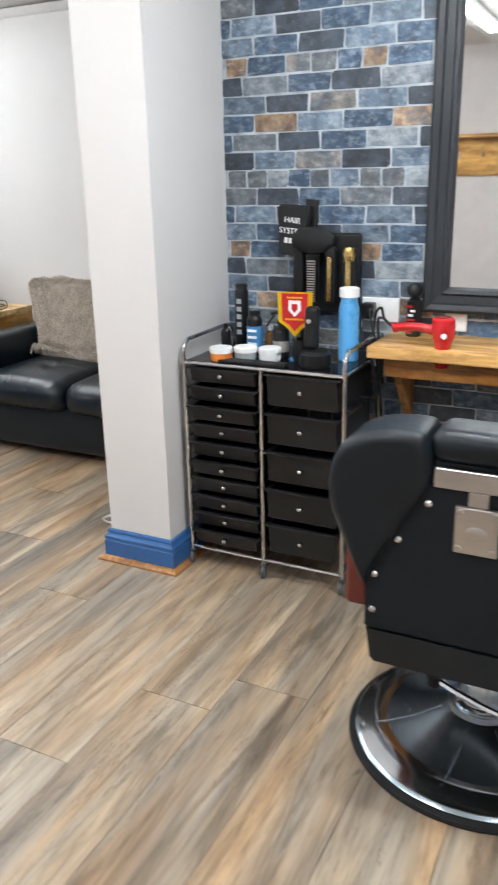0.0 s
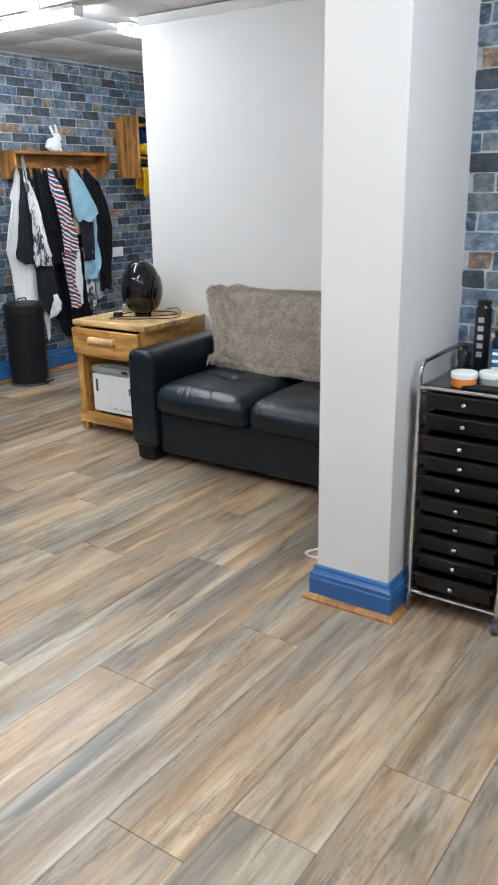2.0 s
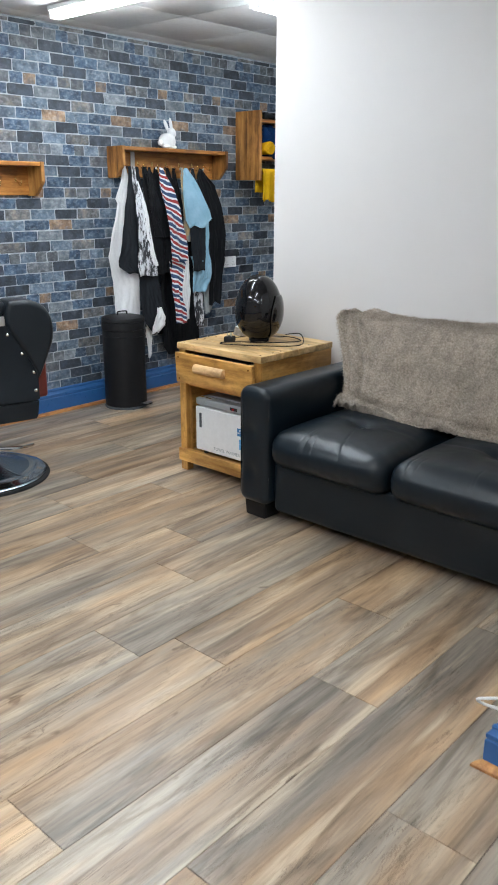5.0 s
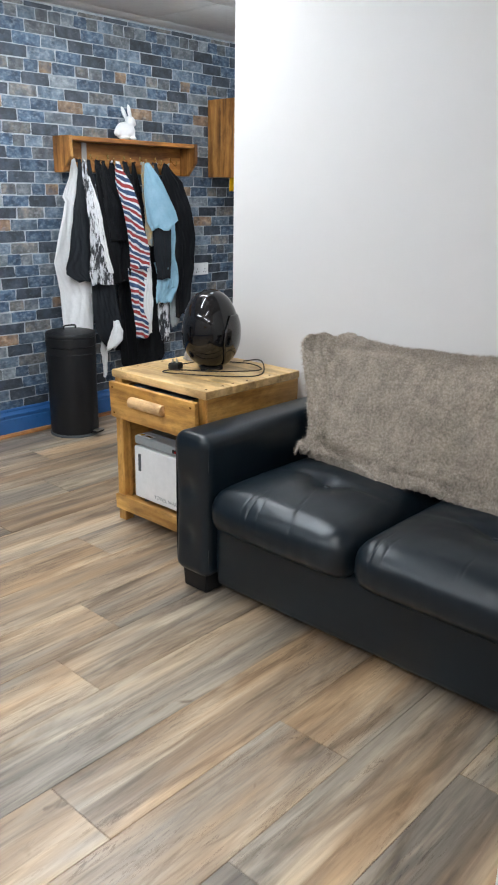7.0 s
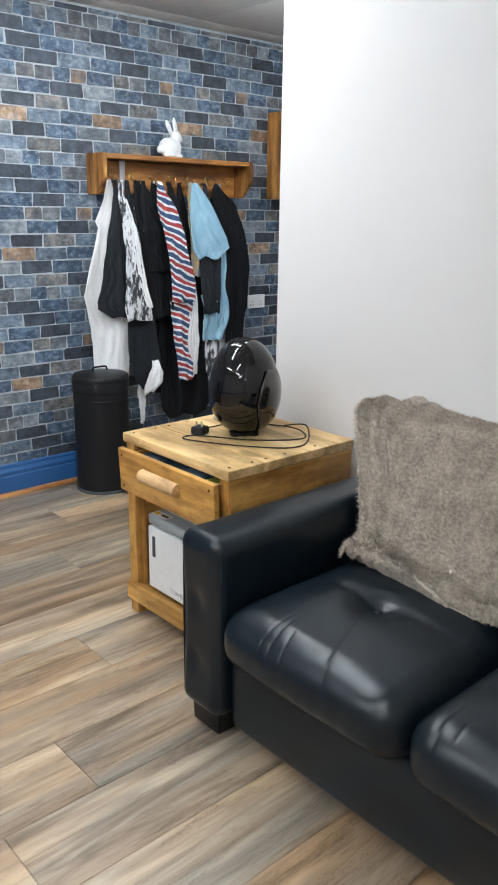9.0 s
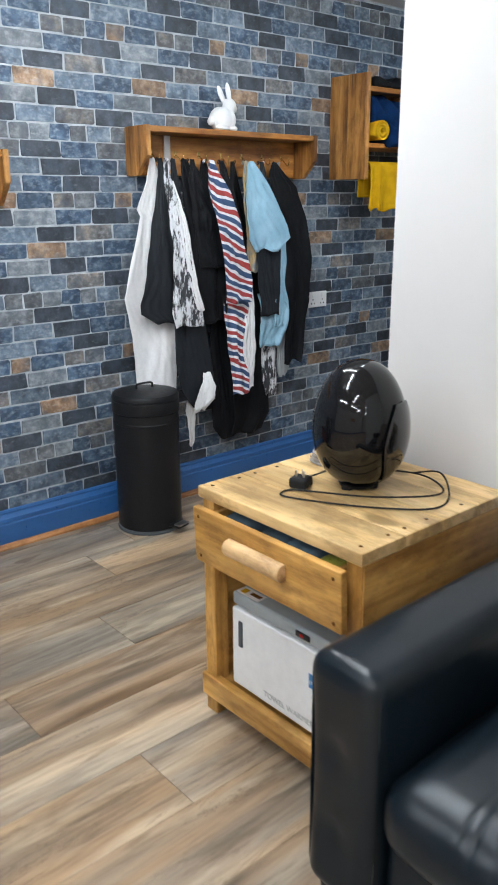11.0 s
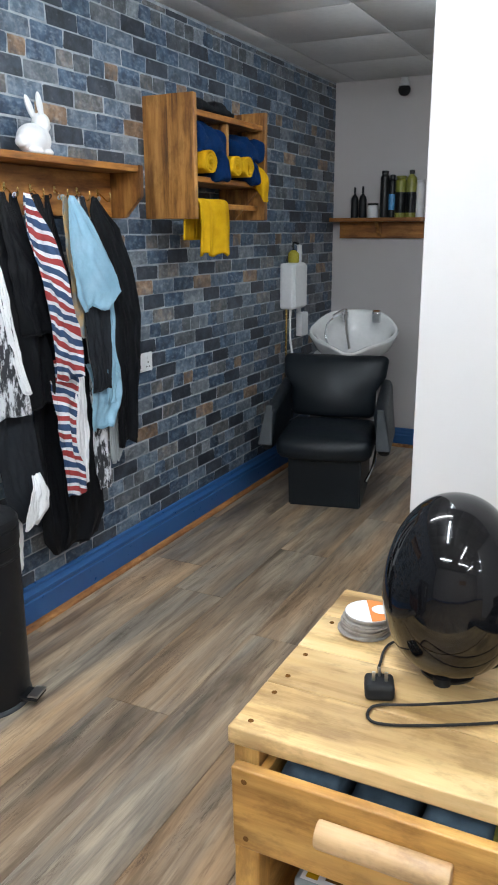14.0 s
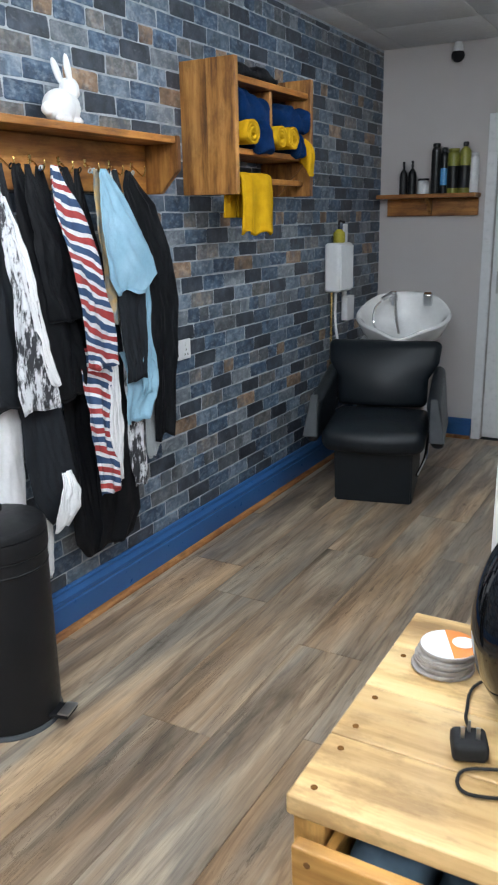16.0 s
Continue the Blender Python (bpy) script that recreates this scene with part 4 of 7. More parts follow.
for i in range(3):
    a = 2.1 * i + 0.5
    part("foot", lathe([(0.016, 0), (0.018, 0.016), (0, 0.016)], (-3.947 + 0.04 * math.cos(a), 3.80 + 0.04 * math.sin(a), TZ), 12), M["rubber"], egg)
vis = bmesh.new()
grid = {}
for i in range(19):
    for j in range(15):
        a = math.radians(-72 + 80 * j / 14 * 1.0)
        zz = 0.025 + 0.225 * i / 18
        halfw = math.sin(math.pi * min(1, (i + 2.0) / 22)) ** 0.7
        am = math.radians(14) + (j / 14 - 0.5) * math.radians(66) * halfw
        zq = (zz - 0.010 - 0.170) / 0.170
        r = 0.123 * max(0.05, 1 - min(0.98, zq * zq)) ** 0.44 * (1.05 - 0.16 * ((zz - 0.010) / 0.34 - 0.35)) + 0.005
        grid[i, j] = vis.verts.new((-3.947 + r * math.cos(am), 3.80 + r * math.sin(am), TZ + zz))
for i in range(18):
    for j in range(14):
        vis.faces.new((grid[i, j], grid[i, j + 1], grid[i + 1, j + 1], grid[i + 1, j]))
vob = part("side_panel", vis, M["smoke"], egg, "smoked translucent teardrop panel")
sm = vob.modifiers.new("thick", "SOLIDIFY")
sm.thickness = 0.003
# its lead and plug
part("cable", tube([(-3.86, 3.92, TZ + 0.03), (-3.80, 3.97, TZ + 0.035), (-3.72, 3.90, TZ + 0.006), (-3.70, 3.80, TZ + 0.005), (-3.80, 3.70, TZ + 0.005), (-3.93, 3.62, TZ + 0.005), (-4.02, 3.585, TZ + 0.005), (-4.035, 3.63, TZ + 0.005), (-3.96, 3.66, TZ + 0.012), (-3.84, 3.74, TZ + 0.012), (-3.74, 3.86, TZ + 0.014), (-3.78, 3.95, TZ + 0.006), (-3.90, 3.985, TZ + 0.005), (-4.06, 3.87, TZ + 0.006), (-4.065, 3.76, TZ + 0.01), (-4.045, 3.705, TZ + 0.018)], 0.0026, 8, n=8), M["rubber"], egg, "thin black mains lead")
plug = part("plug", turn(rbox(-0.026, 0.026, -0.026, 0.026, 0.0, 0.03, 0.009, 3, (2, 2, 2)), Matrix.Translation((-4.04, 3.675, TZ + 0.001)) @ pose(0, 0, 0, 0, 0, 20)), M["rubber"], egg, "black three-pin plug, pins upward")
for dx, dy, w in ((-0.011, -0.006, 0.003), (0.011, -0.006, 0.003), (0, 0.010, 0.002)):
    part("pin", turn(rbox(dx - w, dx + w, dy - 0.002, dy + 0.002, 0.03, 0.048, 0.0008, 1), Matrix.Translation((-4.04, 3.675, TZ + 0.001)) @ pose(0, 0, 0, 0, 0, 20)), M["steel"], plug)
# coasters
rg = random.Random(2)
for i in range(9):
    ox, oy = -4.138 + rg.uniform(-0.004, 0.004) + (0.006 if i > 4 else 0), 3.886 + rg.uniform(-0.004, 0.004)
    z = TZ + 0.0052 * i
    co = thing("coaster", (ox, oy, z), "round white and orange card coaster in a stack on the table", "coaster", "stack of coasters")
    part("disc", lathe([(0, 0), (0.049, 0), (0.05, 0.001), (0.05, 0.0042), (0.049, 0.005), (0, 0.005)], (ox, oy, z), 32), M["cork"], co)
    if i == 8:
        face = lathe([(0, 0), (0.0485, 0), (0.0485, 0.0006), (0, 0.0006)], (ox, oy, z + 0.0052), 32)
        part("face", face, M["white"], co)
        half = bmesh.new()
        half.faces.new([half.verts.new((ox + 0.048 * math.cos(a), oy + 0.048 * math.sin(a), z + 0.0066)) for a in [math.radians(-65 + 10 * q) for q in range(19)]])
        part("orange_half", half, M["orange"], co, "orange printed half")
        part("white_dot", lathe([(0, 0), (0.019, 0), (0.019, 0.0005), (0, 0.0005)], (ox + 0.021, oy + 0.013, z + 0.0072), 24), M["white"], co)


# ---- pedal bin ----
bx, by = -5.53, 4.165
pedal_bin = thing("pedal_bin", (bx, by, 0), "tall matt black pedal bin against the brick-effect wall", "bin")
part("body", lathe([(0, 0.012), (0.142, 0.012), (0.147, 0.02), (0.147, 0.545), (0.149, 0.548), (0.149, 0.553), (0.145, 0.556), (0, 0.556)], (bx, by, 0), 48), M["bin"], pedal_bin)
part("base_ring", lathe([(0.150, 0.0), (0.152, 0.006), (0.149, 0.016), (0.12, 0.016), (0, 0.016)], (bx, by, 0), 48), M["rubber_grey"], pedal_bin)
part("rim", lathe([(0.149, 0.557), (0.1515, 0.56), (0.1515, 0.605), (0.149, 0.61), (0.10, 0.612), (0, 0.612)], (bx, by, 0), 48), M["bin"], pedal_bin)
part("band", lathe([(0.1472, 0.508), (0.1490, 0.510), (0.1490, 0.514), (0.1472, 0.516)], (bx, by, 0), 48), M["bin"], pedal_bin)
lid = part("lid", lathe([(0.1505, 0.613), (0.1505, 0.628), (0.144, 0.638), (0.11, 0.645), (0.05, 0.650), (0, 0.651)], (bx, by, 0), 48), M["bin"], pedal_bin)
part("lid_handle", tube([(bx - 0.02, by + 0.05, 0.645), (bx - 0.02, by + 0.05, 0.668), (bx - 0.02, by + 0.0, 0.672), (bx - 0.02, by - 0.03, 0.668), (bx - 0.02, by - 0.03, 0.645)], 0.005, 8), M["plastic"], lid)
pm_ = Matrix.Translation((bx, by, 0)) @ pose(0, 0, 0, 0, 0, 104)
part("pedal", turn(rbox(-0.035, 0.035, -0.205, -0.13, 0.028, 0.04, 0.005), pm_), M["plastic"], pedal_bin)
part("pedal_cap", turn(rbox(-0.034, 0.034, -0.208, -0.17, 0.0405, 0.047, 0.003), pm_), M["steel"], pedal_bin, "steel pedal plate")


# ---- coat rack on the brick-effect wall ----
def coat_rack(y0, y1, z0, group="wall shelves"):
    th = thing("coat_rack", (WEST, (y0 + y1) / 2, z0), "stained rough pine coat rack with top shelf and hooks", "coat rack", group)
    d = 0.165
    part("back_board", rbox(WEST + 0.001, WEST + 0.024, y0 + 0.026, y1 - 0.026, z0 + 0.005, z0 + 0.175, 0.003), M["rack_y"], th)
    part("shelf", rbox(WEST + 0.001, WEST + d, y0 + 0.026, y1 - 0.026, z0 + 0.177, z0 + 0.202, 0.004), M["rack_y"], th)
    for a in (y0, y1 - 0.025):
        part("end_board", prism([(WEST + 0.001, z0), (WEST + 0.085, z0), (WEST + d + 0.004, z0 + 0.085), (WEST + d + 0.004, z0 + 0.204), (WEST + 0.001, z0 + 0.204)], a, a + 0.025, "y", bevel=0.003), M["rack_z"], th)
    n = 7
    for i in range(n):
        y = y0 + 0.12 + (y1 - y0 - 0.24) * i / (n - 1)
        hk = part("hook", tube([(WEST + 0.024, y, z0 + 0.10), (WEST + 0.045, y, z0 + 0.085), (WEST + 0.075, y, z0 + 0.062), (WEST + 0.088, y, z0 + 0.078), (WEST + 0.086, y, z0 + 0.095)], 0.0027, 8, n=4), M["gold"], th)
        part("hook_plate", rbox(WEST + 0.0242, WEST + 0.028, y - 0.006, y + 0.006, z0 + 0.085, z0 + 0.112, 0.0015), M["gold"], hk)
    return th


CZ = 1.56
coat_rack(4.255, 5.285, CZ)
coat_rack(2.55, 3.635, 1.44)
rk = rbox(WEST + 0.026, WEST + 0.034, 4.44, 4.475, CZ + 0.03, CZ + 0.176, 0.002)
solo("metal_bracket", rk, M["steel"], "grey metal strap fixed under the rack shelf", "bracket")

# white rabbit ornament
rab = bmesh.new()
RX, RY, RZ = WEST + 0.09, 4.735, CZ + 0.203


def blob(c, r, rot=0.0, seg=20):
    m = bmesh.ops.create_uvsphere(rab, u_segments=seg, v_segments=14, radius=1)
    bmesh.ops.transform(rab, verts=m["verts"], matrix=Matrix.Translation((RX + c[0], RY + c[1], RZ + c[2])) @ pose(0, 0, 0, rot, 0, 0) @ Matrix.Diagonal((*r, 1)))


blob((0, -0.012, 0.052), (0.050, 0.068, 0.053)), blob((0, 0.03, 0.05), (0.042, 0.05, 0.05)), blob((0, 0.048, 0.108), (0.032, 0.038, 0.036))
blob((0.0, 0.076, 0.10), (0.018, 0.02, 0.018)), blob((0.014, 0.028, 0.165), (0.009, 0.016, 0.045), 14), blob((-0.014, 0.005, 0.158), (0.009, 0.016, 0.045), 32)
blob((0, -0.078, 0.04), (0.02, 0.02, 0.02)), blob((0.02, 0.045, 0.012), (0.02, 0.035, 0.014)), blob((-0.02, 0.045, 0.012), (0.02, 0.035, 0.014)), blob((0.03, -0.03, 0.012), (0.02, 0.04, 0.014))
bmesh.ops.transform(rab, verts=rab.verts, matrix=Matrix.Translation((RX, RY, RZ)) @ Matrix.Diagonal((1, 0.86, 1.0, 1)) @ Matrix.Translation((-RX, -RY, -RZ)))
rabbit = solo("rabbit_ornament", rab, M["white"], "small white rabbit figurine sitting on the coat rack", "ornament")


fuse = rabbit.modifiers.new("one_body", "REMESH")
fuse.mode, fuse.voxel_size, fuse.use_smooth_shade = "VOXEL", 0.0035, True


# ---- hanging capes ----
def cape(name, hook_y, rows, out, material, label, folds=3, amp=0.008, seed=0, top=None, slant=0.0, parent=None):
    """Cloth hung from a hook: rows of (z, near edge, far edge) widen from the gathered top; flat panels with a few creases."""
    bm = bmesh.new()
    ztop = top if top else CZ + 0.075
    rows = [(z, 5.285 - (5.285 - a) * 0.967, 5.285 - (5.285 - b) * 0.967) for z, a, b in rows]
    hook_y = 5.285 - (5.285 - hook_y) * 0.967
    start_w = 0.012 if top is None else (rows[0][2] - rows[0][1]) * 0.42
    rows = [(ztop, hook_y - start_w, hook_y + start_w)] + rows
    nu, grid_ = 44, []
    total = rows[0][0] - rows[-1][0]
    for (z0, a0, b0), (z1, a1, b1) in zip(rows, rows[1:]):
        n = max(3, int((z0 - z1) / 0.014))
        for i in range(n + (rows[-1][0] == z1)):
            t = i / n
            z, a, b = z0 + (z1 - z0) * t, a0 + (a1 - a0) * t, b0 + (b1 - b0) * t
            v = (rows[0][0] - z) / total
            line = []
            for k in range(nu + 1):
                u = k / nu
                wob = noise.noise(Vector((u * 2.2 + seed, v * 1.8, seed)))
                ph = u * folds * 2.2 + 3.4 * wob + seed - 1.5 * v
                pleat = (math.cos(ph) * 0.6 - abs(math.sin(ph * 0.5)) * 0.5) * amp * min(1, 0.3 + v * 1.5)
                crush = 0.005 * noise.noise(Vector((u * 5 + seed, v * 9 + u * 3, 3))) + 0.0035 * noise.noise(Vector((u * 9 - v * 7, v * 16 + seed, 6))) + 0.010 * noise.noise(Vector((u * 1.5 + seed, v * 3, 8)))
                belly = out * (0.65 + 0.35 * math.sin(min(1, v * 1.6 + 0.15) * math.pi * 0.5))
                yy = a + (b - a) * u + 0.008 * noise.noise(Vector((v * 6, u * 2, seed + 2))) * min(1, v * 3)
                zz = z - (0.022 * noise.noise(Vector((u * 2.4 + seed * 2, 0.3, 1))) + slant * (u - 0.5)) * v ** 3
                line.append(bm.verts.new((WEST + 0.03 + max(0.006, belly + pleat + crush), yy, zz)))
            grid_.append(line)
    for a, b in zip(grid_, grid_[1:]):
        for k in range(nu):
            bm.faces.new((a[k], a[k + 1], b[k + 1], b[k]))
    hem = [Vector(v.co) for v in grid_[-1]]
    if parent is None:
        ob = solo(name, bm, material, label, "cape", "capes on the coat rack", at=(WEST + 0.06, hook_y, rows[-1][0]))
        part("neck_loop", tube([(WEST + 0.075 + 0.006 * math.cos(q), hook_y + 0.003 * math.sin(q), CZ + 0.070 + 0.008 * math.sin(q)) for q in [2 * math.pi * w / 10 for w in range(11)]], 0.0025, 6, n=2), material, ob)
    else:
        ob = part(name, bm, material, parent, label)
    part("hem", tube([hem[q] for q in range(0, len(hem), 4)], 0.0024, 6, n=2), material, ob if parent is None else parent)
    s = ob.modifiers.new("thick", "SOLIDIFY")
    s.thickness, s.offset = 0.0022, 0
    return ob


BK, WH, CHR = M["cape_black"], M["cape_white"], M["cape_char"]
cape("barber_cape", 4.62, [(1.45, 4.56, 4.70), (1.15, 4.60, 4.76), (1.0, 4.658, 4.78), (0.76, 4.634, 4.794), (0.52, 4.637, 4.817), (0.34, 4.652, 4.843), (0.28, 4.697, 4.786)], 0.035, BK, "long black nylon cape hanging behind the others", 4, 0.007, 11)
cape("barber_cape", 4.80, [(1.4, 4.76, 4.88), (0.98, 4.77, 5.013), (0.73, 4.766, 5.022), (0.48, 4.77, 5.04), (0.35, 4.78, 5.043), (0.27, 4.758, 4.983)], 0.045, BK, "black nylon cape with a low uneven hem", 4, 0.008, 14)
cape("barber_cape", 4.99, [(1.35, 4.96, 5.04), (0.9, 4.975, 5.07), (0.74, 4.981, 5.078), (0.56, 4.981, 5.084), (0.46, 5.009, 5.081)], 0.05, M["palm"], "black and white printed cape under the blue one", 3, 0.006, 16)
cape("barber_cape", 5.10, [(1.3, 5.08, 5.14), (0.74, 5.095, 5.172), (0.59, 5.098, 5.189), (0.55, 5.113, 5.154)], 0.045, M["grey"], "pale grey cape showing below the black one", 2, 0.004, 17)
cape("barber_cape", 4.315, [(1.54, 4.276, 4.352), (1.42, 4.215, 4.347), (1.39, 4.231, 4.348), (1.22, 4.174, 4.34), (1.04, 4.113, 4.36), (0.96, 4.13, 4.38), (0.86, 4.155, 4.41), (0.76, 4.171, 4.415), (0.50, 4.162, 4.40)], 0.058, WH, "white cape hung at the end of the rack", 4, 0.009, 1)
lower = cape("barber_cape", 4.42, [(1.2, 4.39, 4.50), (1.03, 4.377, 4.521), (0.86, 4.383, 4.577), (0.72, 4.381, 4.599), (0.6, 4.407, 4.617), (0.53, 4.449, 4.629), (0.49, 4.483, 4.561)], 0.080, CHR, "charcoal cape with a long pointed hem", 2, 0.006, 21)
cape("lining_corner", 4.57, [(0.62, 4.54, 4.592), (0.58, 4.503, 4.604), (0.52, 4.474, 4.597), (0.47, 4.458, 4.533)], 0.112, WH, "white lining corner", 1, 0.003, 22, top=0.65, parent=lower)
cape("tie", 4.50, [(0.46, 4.475, 4.528), (0.28, 4.486, 4.517)], 0.035, WH, "white tie hanging low", 1, 0.003, 23, top=0.60, parent=lower)
cape("barber_cape", 4.335, [(1.56, 4.318, 4.352), (1.44, 4.287, 4.375), (1.29, 4.251, 4.39), (1.13, 4.214, 4.41), (1.01, 4.182, 4.42), (0.97, 4.186, 4.43), (0.92, 4.266, 4.435)], 0.098, CHR, "charcoal cape folded to a point over the white one", 2, 0.007, 2)
palms = cape("barber_cape", 4.36, [(1.55, 4.335, 4.378), (1.4, 4.349, 4.425), (1.25, 4.363, 4.457), (1.08, 4.357, 4.486), (0.96, 4.348, 4.524), (0.89, 4.362, 4.531)], 0.118, M["palm"], "charcoal cape with white leaf print", 2, 0.006, 3)
cape("pale_panel", 4.375, [(1.4, 4.395, 4.428), (1.25, 4.415, 4.461), (1.08, 4.45, 4.490), (0.97, 4.49, 4.526)], 0.127, WH, "white unprinted edge panel", 1, 0.004, 31, top=1.54, parent=palms)
cape("barber_cape", 4.48, [(1.61, 4.456, 4.503), (1.52, 4.457, 4.562), (1.38, 4.474, 4.612), (1.19, 4.5, 4.677), (1.02, 4.526, 4.706), (0.89, 4.558, 4.699)], 0.090, BK, "black cape with crumpled folds", 3, 0.010, 4)
cape("barber_cape", 4.512, [(1.61, 4.495, 4.526), (1.54, 4.478, 4.572), (1.38, 4.489, 4.661), (1.15, 4.531, 4.692)], 0.110, BK, "black cape bunched on its hook", 3, 0.010, 5)
stripes = cape("barber_cape", 4.61, [(1.58, 4.583, 4.643), (1.5, 4.571, 4.7), (1.38, 4.606, 4.75), (1.25, 4.635, 4.783), (1.14, 4.654, 4.82), (1.09, 4.657, 4.845), (0.98, 4.657, 4.84)], 0.135, M["stripe"], "barber cape with wavy red white and blue stripes", 3, 0.013, 6)
cape("lower_fold", 4.76, [(0.95, 4.685, 4.853), (0.8, 4.686, 4.802), (0.7, 4.714, 4.798), (0.6, 4.73, 4.836), (0.51, 4.736, 4.832)], 0.108, M["stripe"], "", 2, 0.012, 24, top=1.05, parent=stripes)
cape("lining", 4.85, [(0.99, 4.80, 4.895), (0.84, 4.80, 4.895), (0.7, 4.805, 4.895), (0.53, 4.815, 4.885)], 0.092, WH, "white lining", 2, 0.007, 25, top=1.06, parent=stripes)
cape("barber_cape", 4.70, [(1.55, 4.68, 4.74), (1.4, 4.70, 4.80), (1.25, 4.73, 4.84), (1.1, 4.77, 4.86)], 0.085, BK, "black cape mostly hidden between brighter ones", 2, 0.007, 33)
cape("barber_cape", 4.855, [(1.61, 4.836, 4.877), (1.54, 4.82, 4.88), (1.39, 4.822, 4.88), (1.26, 4.84, 4.909), (1.12, 4.85, 4.917)], 0.090, M["cape_tan"], "tan patterned cape mostly hidden", 2, 0.006, 7)
cape("barber_cape", 4.955, [(1.25, 4.895, 5.06), (1.07, 4.905, 5.063), (0.9, 4.921, 5.057)], 0.100, CHR, "short charcoal cape under the blue one", 1, 0.005, 9)
bluec = cape("barber_cape", 4.872, [(1.61, 4.84, 4.905), (1.52, 4.823, 4.982), (1.37, 4.812, 5.063), (1.28, 4.822, 5.106), (1.22, 4.864, 5.02)], 0.122, M["cape_blue"], "light blue translucent cape on a hook", 3, 0.011, 8)
cape("trailing_edge", 5.08, [(1.15, 5.035, 5.129), (1.06, 5.04, 5.11), (0.91, 5.03, 5.146), (0.82, 5.03, 5.128)], 0.086, M["cape_blue"], "", 2, 0.008, 26, top=1.30, parent=bluec)
cape("lower_fold", 5.02, [(0.91, 4.945, 5.146), (0.82, 4.933, 5.128), (0.73, 4.929, 5.069)], 0.082, M["cape_blue"], "", 2, 0.008, 27, top=1.0, parent=bluec)
cape("barber_cape", 5.06, [(1.58, 5.022, 5.134), (1.52, 5.031, 5.21), (1.36, 5.074, 5.28), (1.14, 5.113, 5.318), (0.94, 5.115, 5.307), (0.82, 5.129, 5.275), (0.62, 5.131, 5.246)], 0.075, BK, "black jacket-like cape at the end of the rack", 2, 0.009, 10)

# ---- towel shelf ----
KY0, KY1, KZ0, KZ1, KD = 5.545, 6.275, 1.56, 2.07, 0.255
cub = thing("towel_shelf", (WEST, (KY0 + KY1) / 2, KZ0), "stained pine wall cubby holding rolled towels", "wall shelf")
for a in (KY0, KY1 - 0.028):
    so = part("side", rbox(WEST + 0.001, WEST + KD, a, a + 0.028, KZ0, KZ1, 0.004), M["rack_z"], cub)
    part("plank", rbox(WEST + 0.126, WEST + KD + 0.002, a - 0.001, a + 0.029, KZ0 - 0.001, KZ1 + 0.001, 0.004), M["rack_z"], so)
part("top", rbox(WEST + 0.001, WEST + KD - 0.01, KY0 + 0.029, KY1 - 0.03, KZ1 - 0.085, KZ1 - 0.06, 0.003), M["rack_y"], cub)
part("shelf", rbox(WEST + 0.001, WEST + KD - 0.01, KY0 + 0.029, KY1 - 0.03, KZ0 + 0.155, KZ0 + 0.178, 0.003), M["rack_y"], cub)
part("divider", rbox(WEST + 0.001, WEST + KD - 0.03, 5.90, 5.922, KZ0 + 0.179, KZ1 - 0.086, 0.003), M["rack_z"], cub)
part("back_board", rbox(WEST + 0.001, WEST + 0.012, KY0 + 0.029, KY1 - 0.03, KZ0 + 0.179, KZ1 - 0.086, 0.001), M["rack_y"], cub)
part("rail", rbox(WEST + KD - 0.06, WEST + KD - 0.035, KY0 + 0.029, KY1 - 0.03, KZ0 + 0.045, KZ0 + 0.07, 0.006), M["rack_y"], cub, "towel rail under the shelf")
part("brace", prism([(WEST + 0.001, KZ0), (WEST + 0.09, KZ0), (WEST + KD - 0.02, KZ0 + 0.15), (WEST + 0.001, KZ0 + 0.15)], KY1 - 0.05, KY1 - 0.031, "y", bevel=0.003), M["rack_z"], cub)


def towel_roll(y, z, r, mt, x0, x1, label, tilt=0.0):
    """A rolled towel lying outwards from the wall; a spiral section with soft edges."""
    bm = bmesh.new()
    pts = []
    for i in range(56):
        a = i / 55 * 2.6 * 2 * math.pi
        rr = r * (0.30 + 0.70 * i / 55)
        pts.append((y + rr * math.cos(a), z + rr * math.sin(a) * 0.92))
    nx, rings = 12, []
    for j in range(nx + 1):
        x = x0 + (x1 - x0) * j / nx
        rings.append([bm.verts.new((x + 0.004 * noise.noise(Vector((p[0] * 40, p[1] * 40, j * 0.2))), p[0] + 0.004 * noise.noise(Vector((x * 20, i * 0.25, r))), p[1] + tilt * (x - x0))) for i, p in enumerate(pts)])
    for a, b in zip(rings, rings[1:]):
        for i in range(len(pts) - 1):
            bm.faces.new((a[i], a[i + 1], b[i + 1], b[i]))
    ob = solo("rolled_towel", bm, M[mt], label, "towel", "towels in the wall cubby")
    s = ob.modifiers.new("thick", "SOLIDIFY")
    s.thickness, s.offset = 0.010, 0
    return ob


def slumped(y0, y1, z0, z1, x1, mt, label, seed, drop=0.0):
    def w_(p, u, v, w):
        n_ = noise.noise(p * 11 + Vector((seed, 0, 0)))
        return (p.x + 0.02 * n_, p.y + 0.010 * noise.noise(p * 15 + Vector((0, seed, 0))), p.z + 0.012 * n_ * (w > -0.9) - drop * max(0, u) ** 2 + 0.015 * math.sin(v * 6 + seed) * (w > 0.5) + 0.010 * noise.noise(p * 34 + Vector((seed, 3, 0))))
    return solo("folded_towel", rbox(WEST + 0.03, x1, y0, y1, z0, z1, 0.025, 3, (16, 16, 6), w_), M[mt], label, "towel", "towels in the wall cubby")


